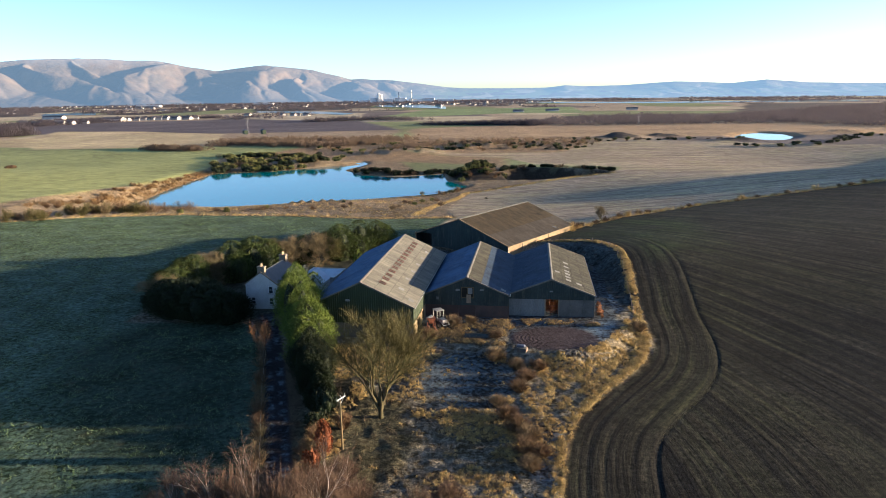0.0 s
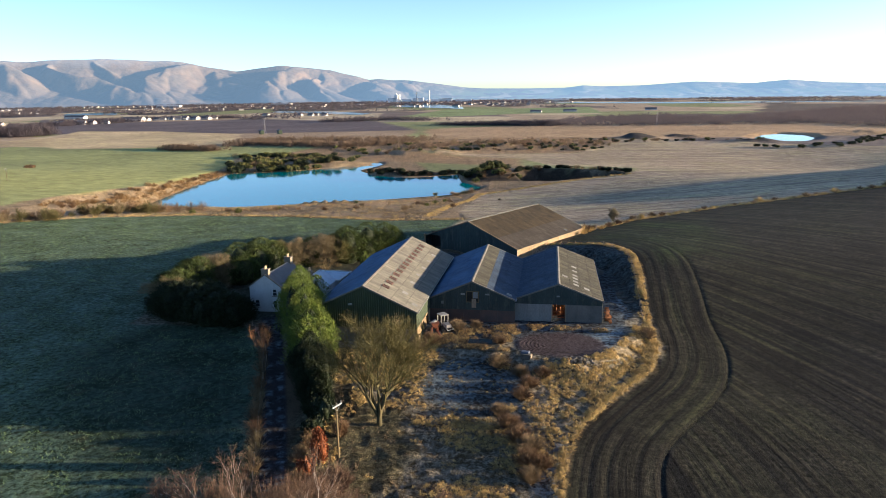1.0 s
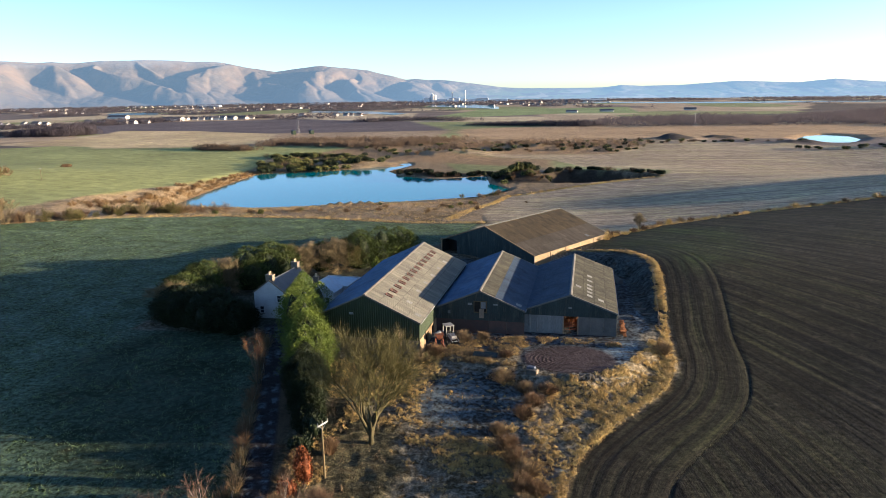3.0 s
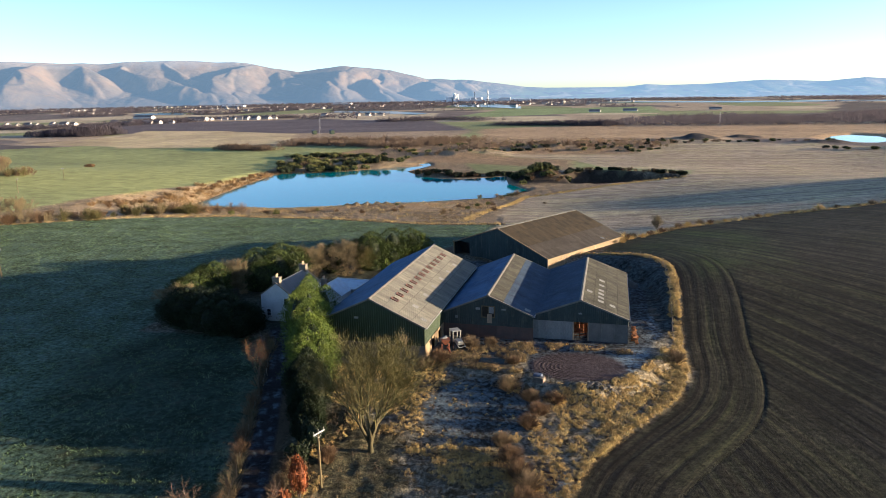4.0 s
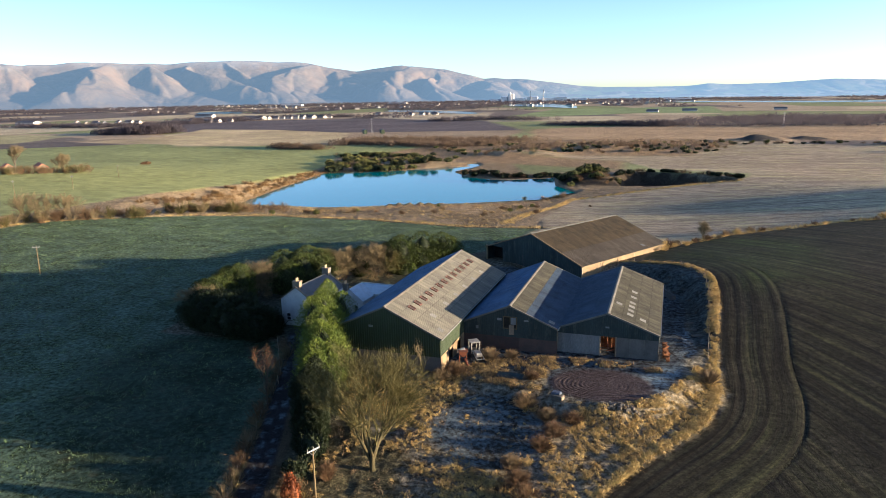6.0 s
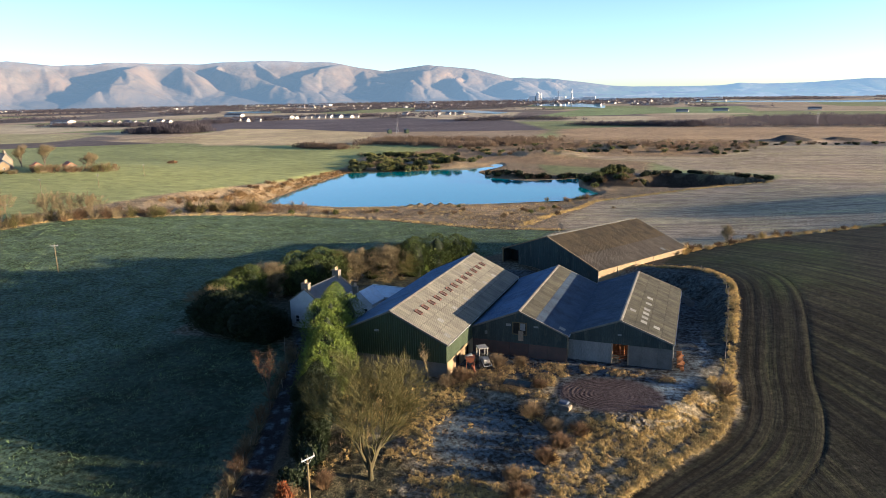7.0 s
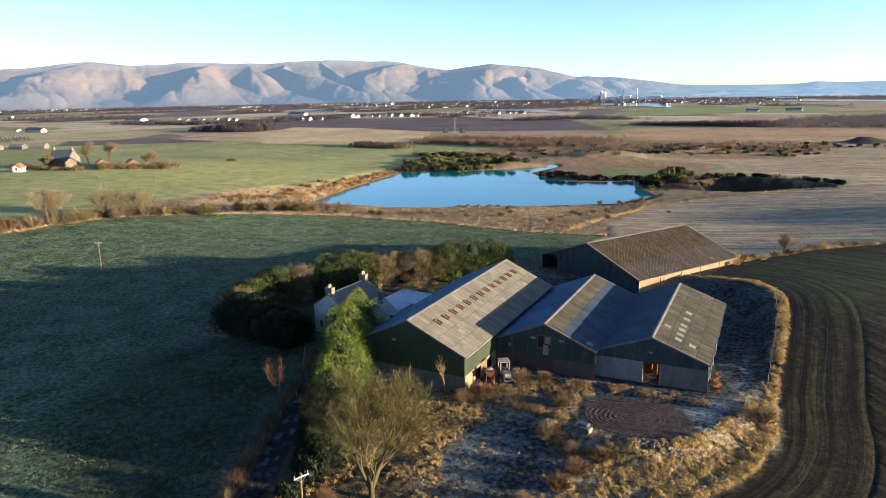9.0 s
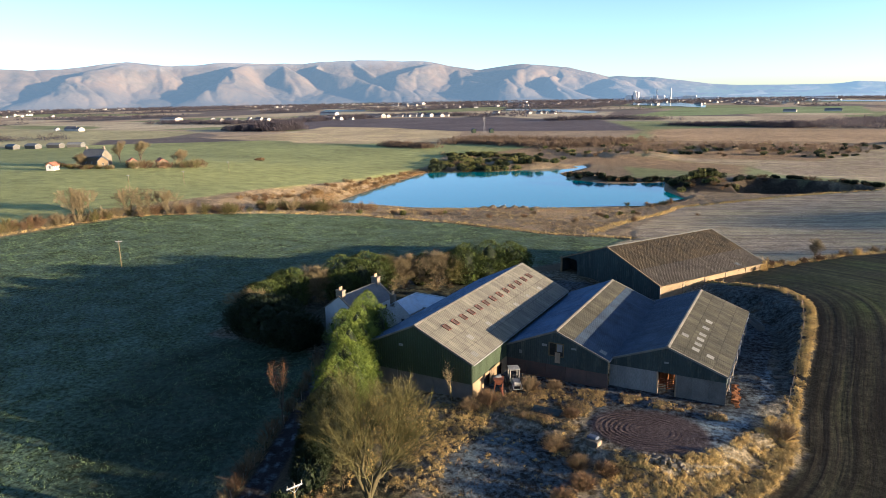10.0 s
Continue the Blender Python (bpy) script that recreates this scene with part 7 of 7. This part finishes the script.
def woods(name, places, tall, mat, label, seed, fans=22, wide=0.035, round_=0.42):
    """Far leafless trees as one mass: each a dome of thin shoots."""
    r = np.random.RandomState(seed)
    pts = np.array(places)
    n = len(pts) * fans
    h = np.repeat(tall * r.uniform(0.65, 1.1, len(pts)), fans)
    base = np.repeat(pts, fans, axis=0)
    a = r.uniform(0, 2 * np.pi, n)
    o = r.uniform(0, 1, n) ** 0.6
    out = np.c_[np.cos(a), np.sin(a)]
    tip = base + np.c_[out * (o * h * round_)[:, None], h * (1 - 0.6 * o * o) * r.uniform(0.35, 1.02, n)]
    foot = tip - np.c_[out * (h * 0.10)[:, None] * r.uniform(-0.5, 1.5, (n, 1)), h * r.uniform(0.14, 0.3, n)]
    b = r.uniform(0, np.pi, n)
    side = np.c_[np.cos(b), np.sin(b), np.zeros(n)] * (h * wide * r.uniform(0.6, 1.4, n))[:, None]
    mid = foot * 0.4 + tip * 0.6
    verts = np.stack([foot, mid - side, tip, mid + side], 1).reshape(-1, 3)
    return tagged(new(name, mesh_of(name, verts.tolist(), np.arange(n * 4).reshape(-1, 4).tolist(), mat)), label, "woodland", kind="stuff")


def belt(points, count, wide, seed):
    """Places along a line of points, strewn to that width."""
    r = np.random.RandomState(seed)
    p = np.array(points, float)
    size = np.hypot(*np.diff(p, axis=0).T)
    at = np.r_[0, np.cumsum(size)]
    k = r.uniform(0, at[-1], count)
    x = np.interp(k, at, p[:, 0]) + r.normal(0, wide, count)
    y = np.interp(k, at, p[:, 1]) + r.normal(0, wide, count)
    return np.c_[x, y, lie(x, y) - 0.2]


woods("woodland", strewn(14000, lambda x, y: (outside(x, y, [(125, 952), (228, 910), (357, 922), (447, 914), (505, 817), (640, 780), (1400, 1500), (1300, 1900), (1000, 1720), (600, 1350), (420, 1160), (330, 1262), (150, 1162)]) + (speckle(x, y, 60, 60) - 0.5) * 40 < 0) * 0.95, 61, 100, 770, 1420, 1920), 8.5, M_WOODS, "broad leafless winter wood on the plain", 61, 30, 0.055, 0.8)
woods("woodland", np.vstack([belt([(-40, 1010), (40, 985), (125, 955)], 260, 8, 62), belt([(-1100, 470), (-900, 560), (-700, 640)], 160, 14, 64),
                             belt([(-960, 1075), (-860, 1060), (-780, 1050), (-700, 1120), (-640, 1310)], 620, 20, 69), belt([(-760, 1270), (-620, 1400), (-470, 1440)], 420, 14, 72), belt([(-230, 1170), (-150, 1230), (-60, 1180)], 200, 14, 73)]), 9, M_WOODS, "leafless tree belts between the fields", 62, 64, 0.032, 0.8)
woods("copse", belt([(-612, 845), (-575, 850), (-534, 852)], 520, 11, 63), 13, M_WOODS, "dense leafless copse between the fields", 63, 90, 0.02, 0.7)
woods("hedgerow", np.vstack([belt([(-262, 612), (-235, 604), (-212, 598)], 190, 5, 65), belt([(-215, 655), (-179, 652), (-110, 628), (-60, 655)], 420, 8, 66), belt([(-210, 700), (-120, 690), (-40, 690)], 320, 10, 67), belt([(-40, 600), (0, 640), (110, 640)], 160, 12, 68)]), 6, M_THICKET, "tan leafless scrub behind the green field", 66, 34, 0.06, 0.7)
_r = np.random.RandomState(70)


woods("woodland", strewn(34000, wooded, 71, -3300, 500, 2600, 3720), 10, M_WOODS, "far leafless woods and tree lines across the plain", 71, 10, 0.17, 0.7)


def far_house(name, size, m, wall_mat, roof_mat, label, category="house", group=""):
    wide, long, tall, rise = size
    h = thing(name, m, label, category, group)
    part("wall", prism([(-wide / 2, -1), (wide / 2, -1), (wide / 2, tall), (0, tall + rise), (-wide / 2, tall)], -long / 2, long / 2), wall_mat, h)
    t = 0.3
    part("roof", prism([(-wide / 2 - t, tall - t * 0.6), (0, tall + rise), (wide / 2 + t, tall - t * 0.6), (wide / 2 + t, tall - t * 0.6 + 0.35), (0, tall + rise + 0.4), (-wide / 2 - t, tall - t * 0.6 + 0.35)], -long / 2 - t, long / 2 + t), roof_mat, h)
    return h


M_ROOF_TILE = surface("far_slates", (0.15, 0.13, 0.125), (0.11, 0.10, 0.10), 0.3, 3, 0.8)
M_FAR_WHITE = surface("far_white_walls", (0.5, 0.47, 0.43), (0.4, 0.37, 0.33), 0.1, 2, 0.85)
cottage = far_house("cottage", (8, 14, 3.2, 2.6), rooted(-450, 1560, 75), M_FAR_WHITE, M_ROOF_TILE, "small white house in the far village", group="far village")
for _x0, _y0, _x1, _y1, _n in ((-745, 1200, -635, 1216, 9), (-624, 1358, -493, 1374, 12), (-930, 1180, -790, 1175, 7), (-935, 822, -875, 824, 4), (-360, 1500, -300, 1520, 4)):
    for _k in range(_n):
        _f = (_k + _r.uniform(0, 0.7)) / _n
        _x, _y = _x0 + (_x1 - _x0) * _f, _y0 + (_y1 - _y0) * _f + _r.uniform(-8, 8)
        copy_thing(cottage, rooted(_x, _y, _r.uniform(40, 100), 0, _r.uniform(0.9, 1.25)))
# the town under the hills, in loose clusters
for _k in range(62):
    _a, _d = radians(_r.uniform(-58, 6) if _k < 40 else _r.uniform(-9, 6)), _r.uniform(2300, 3650) if _k < 40 else _r.uniform(2700, 3600)
    for _j in range(_r.randint(3, 9)):
        _x, _y = _d * math.sin(_a) + _r.normal(0, 70), _d * math.cos(_a) + _r.normal(0, 22)
        if math.hypot(_x, _y) < 3750:
            copy_thing(cottage, rooted(_x, _y, _r.uniform(30, 110), 0, _r.uniform(0.6, 1.2)))
for _x, _y, _w, _l, _t in ((-640, 1330, 16, 44, 5), (-1010, 1150, 18, 50, 6), (150, 1560, 9, 24, 3), (230, 1600, 10, 30, 3), (-850, 1500, 14, 50, 5), (-1250, 2900, 24, 110, 6), (-800, 3000, 22, 90, 6), (380, 3100, 22, 110, 6), (420, 1640, 9, 26, 3)):
    far_house("far_shed", (_w, _l, _t, 2.5), rooted(_x, _y, 78), M_FAR_WHITE, M_ROOF_TILE if _y < 2000 else M_FAR_WHITE, "long low white shed on the plain", "warehouse", "far sheds")


M_PYLON = surface("dull_zinc", (0.36, 0.36, 0.36), (0.30, 0.30, 0.30), 0.3, 3, 0.7)


def pylon(x, y, turn):
    """A lattice pylon of thin steel."""
    p = thing("pylon", rooted(x, y, turn, 0, 0.55), "grey steel lattice pylon on the plain", "pylon", "power line")
    for sx, sy in ((-1, -1), (1, -1), (1, 1), (-1, 1)):
        bm = rod(bmesh.new(), (sx * 2.6, sy * 2.6, -0.5), (sx * 0.6, sy * 0.6, 22), 0.12, 0.08, 5)
        rod(bm, (sx * 0.6, sy * 0.6, 22), (0, 0, 34), 0.08, 0.06, 5)
        part("leg", bm, M_PYLON, p)
    bm = bmesh.new()
    for k in range(7):
        w, v, z = 2.6 - 0.29 * k, 2.6 - 0.29 * (k + 1), 3.14 * k
        for s in (-1, 1):
            rod(bm, (-s * w, w, z), (s * v, v, z + 3.14), 0.06, 0.06, 4), rod(bm, (w, -s * w, z), (v, s * v, z + 3.14), 0.06, 0.06, 4)
    part("bracing", bm, M_PYLON, p)
    for z, w in ((22, 5.0), (26, 4.2), (30, 3.4)):
        bm = rod(bmesh.new(), (-w, 0, z), (w, 0, z), 0.12, 0.12, 5)
        rod(bm, (-w, 0, z), (0, 0, z + 1.6), 0.07, 0.07, 4), rod(bm, (w, 0, z), (0, 0, z + 1.6), 0.07, 0.07, 4)
        part("arm", bm, M_PYLON, p)


pylon(-236, 824, 20)
pylon(241, 900, 20)
for _x, _y, _t in ((-163, 622, 30), (-178, 618, 30)):
    far_house("site_hut", (3, 7, 2.0, 0.7), rooted(_x, _y, _t), M_GREEN_CLAD, M_ROOF_DARK, "low dark hut by the old workings", "hut", "site huts")

# works with tall stacks beside the river
M_STACK = surface("pale_concrete", (0.8, 0.78, 0.75), (0.7, 0.68, 0.65), 0.05, 1, 0.8)
works = thing("glassworks", rooted(-318, 3330, 0, 0, 1.08), "white riverside works with tall pale stacks", "factory")
for _x, _w, _t in ((-60, 26, 22), (-30, 22, 34), (0, 40, 16), (50, 46, 20), (110, 60, 14), (170, 50, 18), (235, 70, 12), (-110, 40, 12)):
    part("block", slab(_x, -20, -3, _x + _w, 20, _t, bevel=0.5), M_STACK, works)
for _x, _t, _w in ((-22, 40, 6), (66, 44, 3.2), (122, 50, 2.2)):
    part("stack", rod(bmesh.new(), (_x, -24, -2), (_x, -24, _t), _w, _w * 0.8, 12), M_STACK if _w > 2.5 else M_STEEL, works, "tall pale stack")

# the river, in long bright reaches
for _shape, _label in zip(RIVER, ("bright reach of the river by the works", "long thin reach of river on the plain", "river bend behind the village", "small pool beyond the village")):
    water("water", _shape, max(ground_at(_x, _y) for _x, _y in _shape) + 0.5, _label)
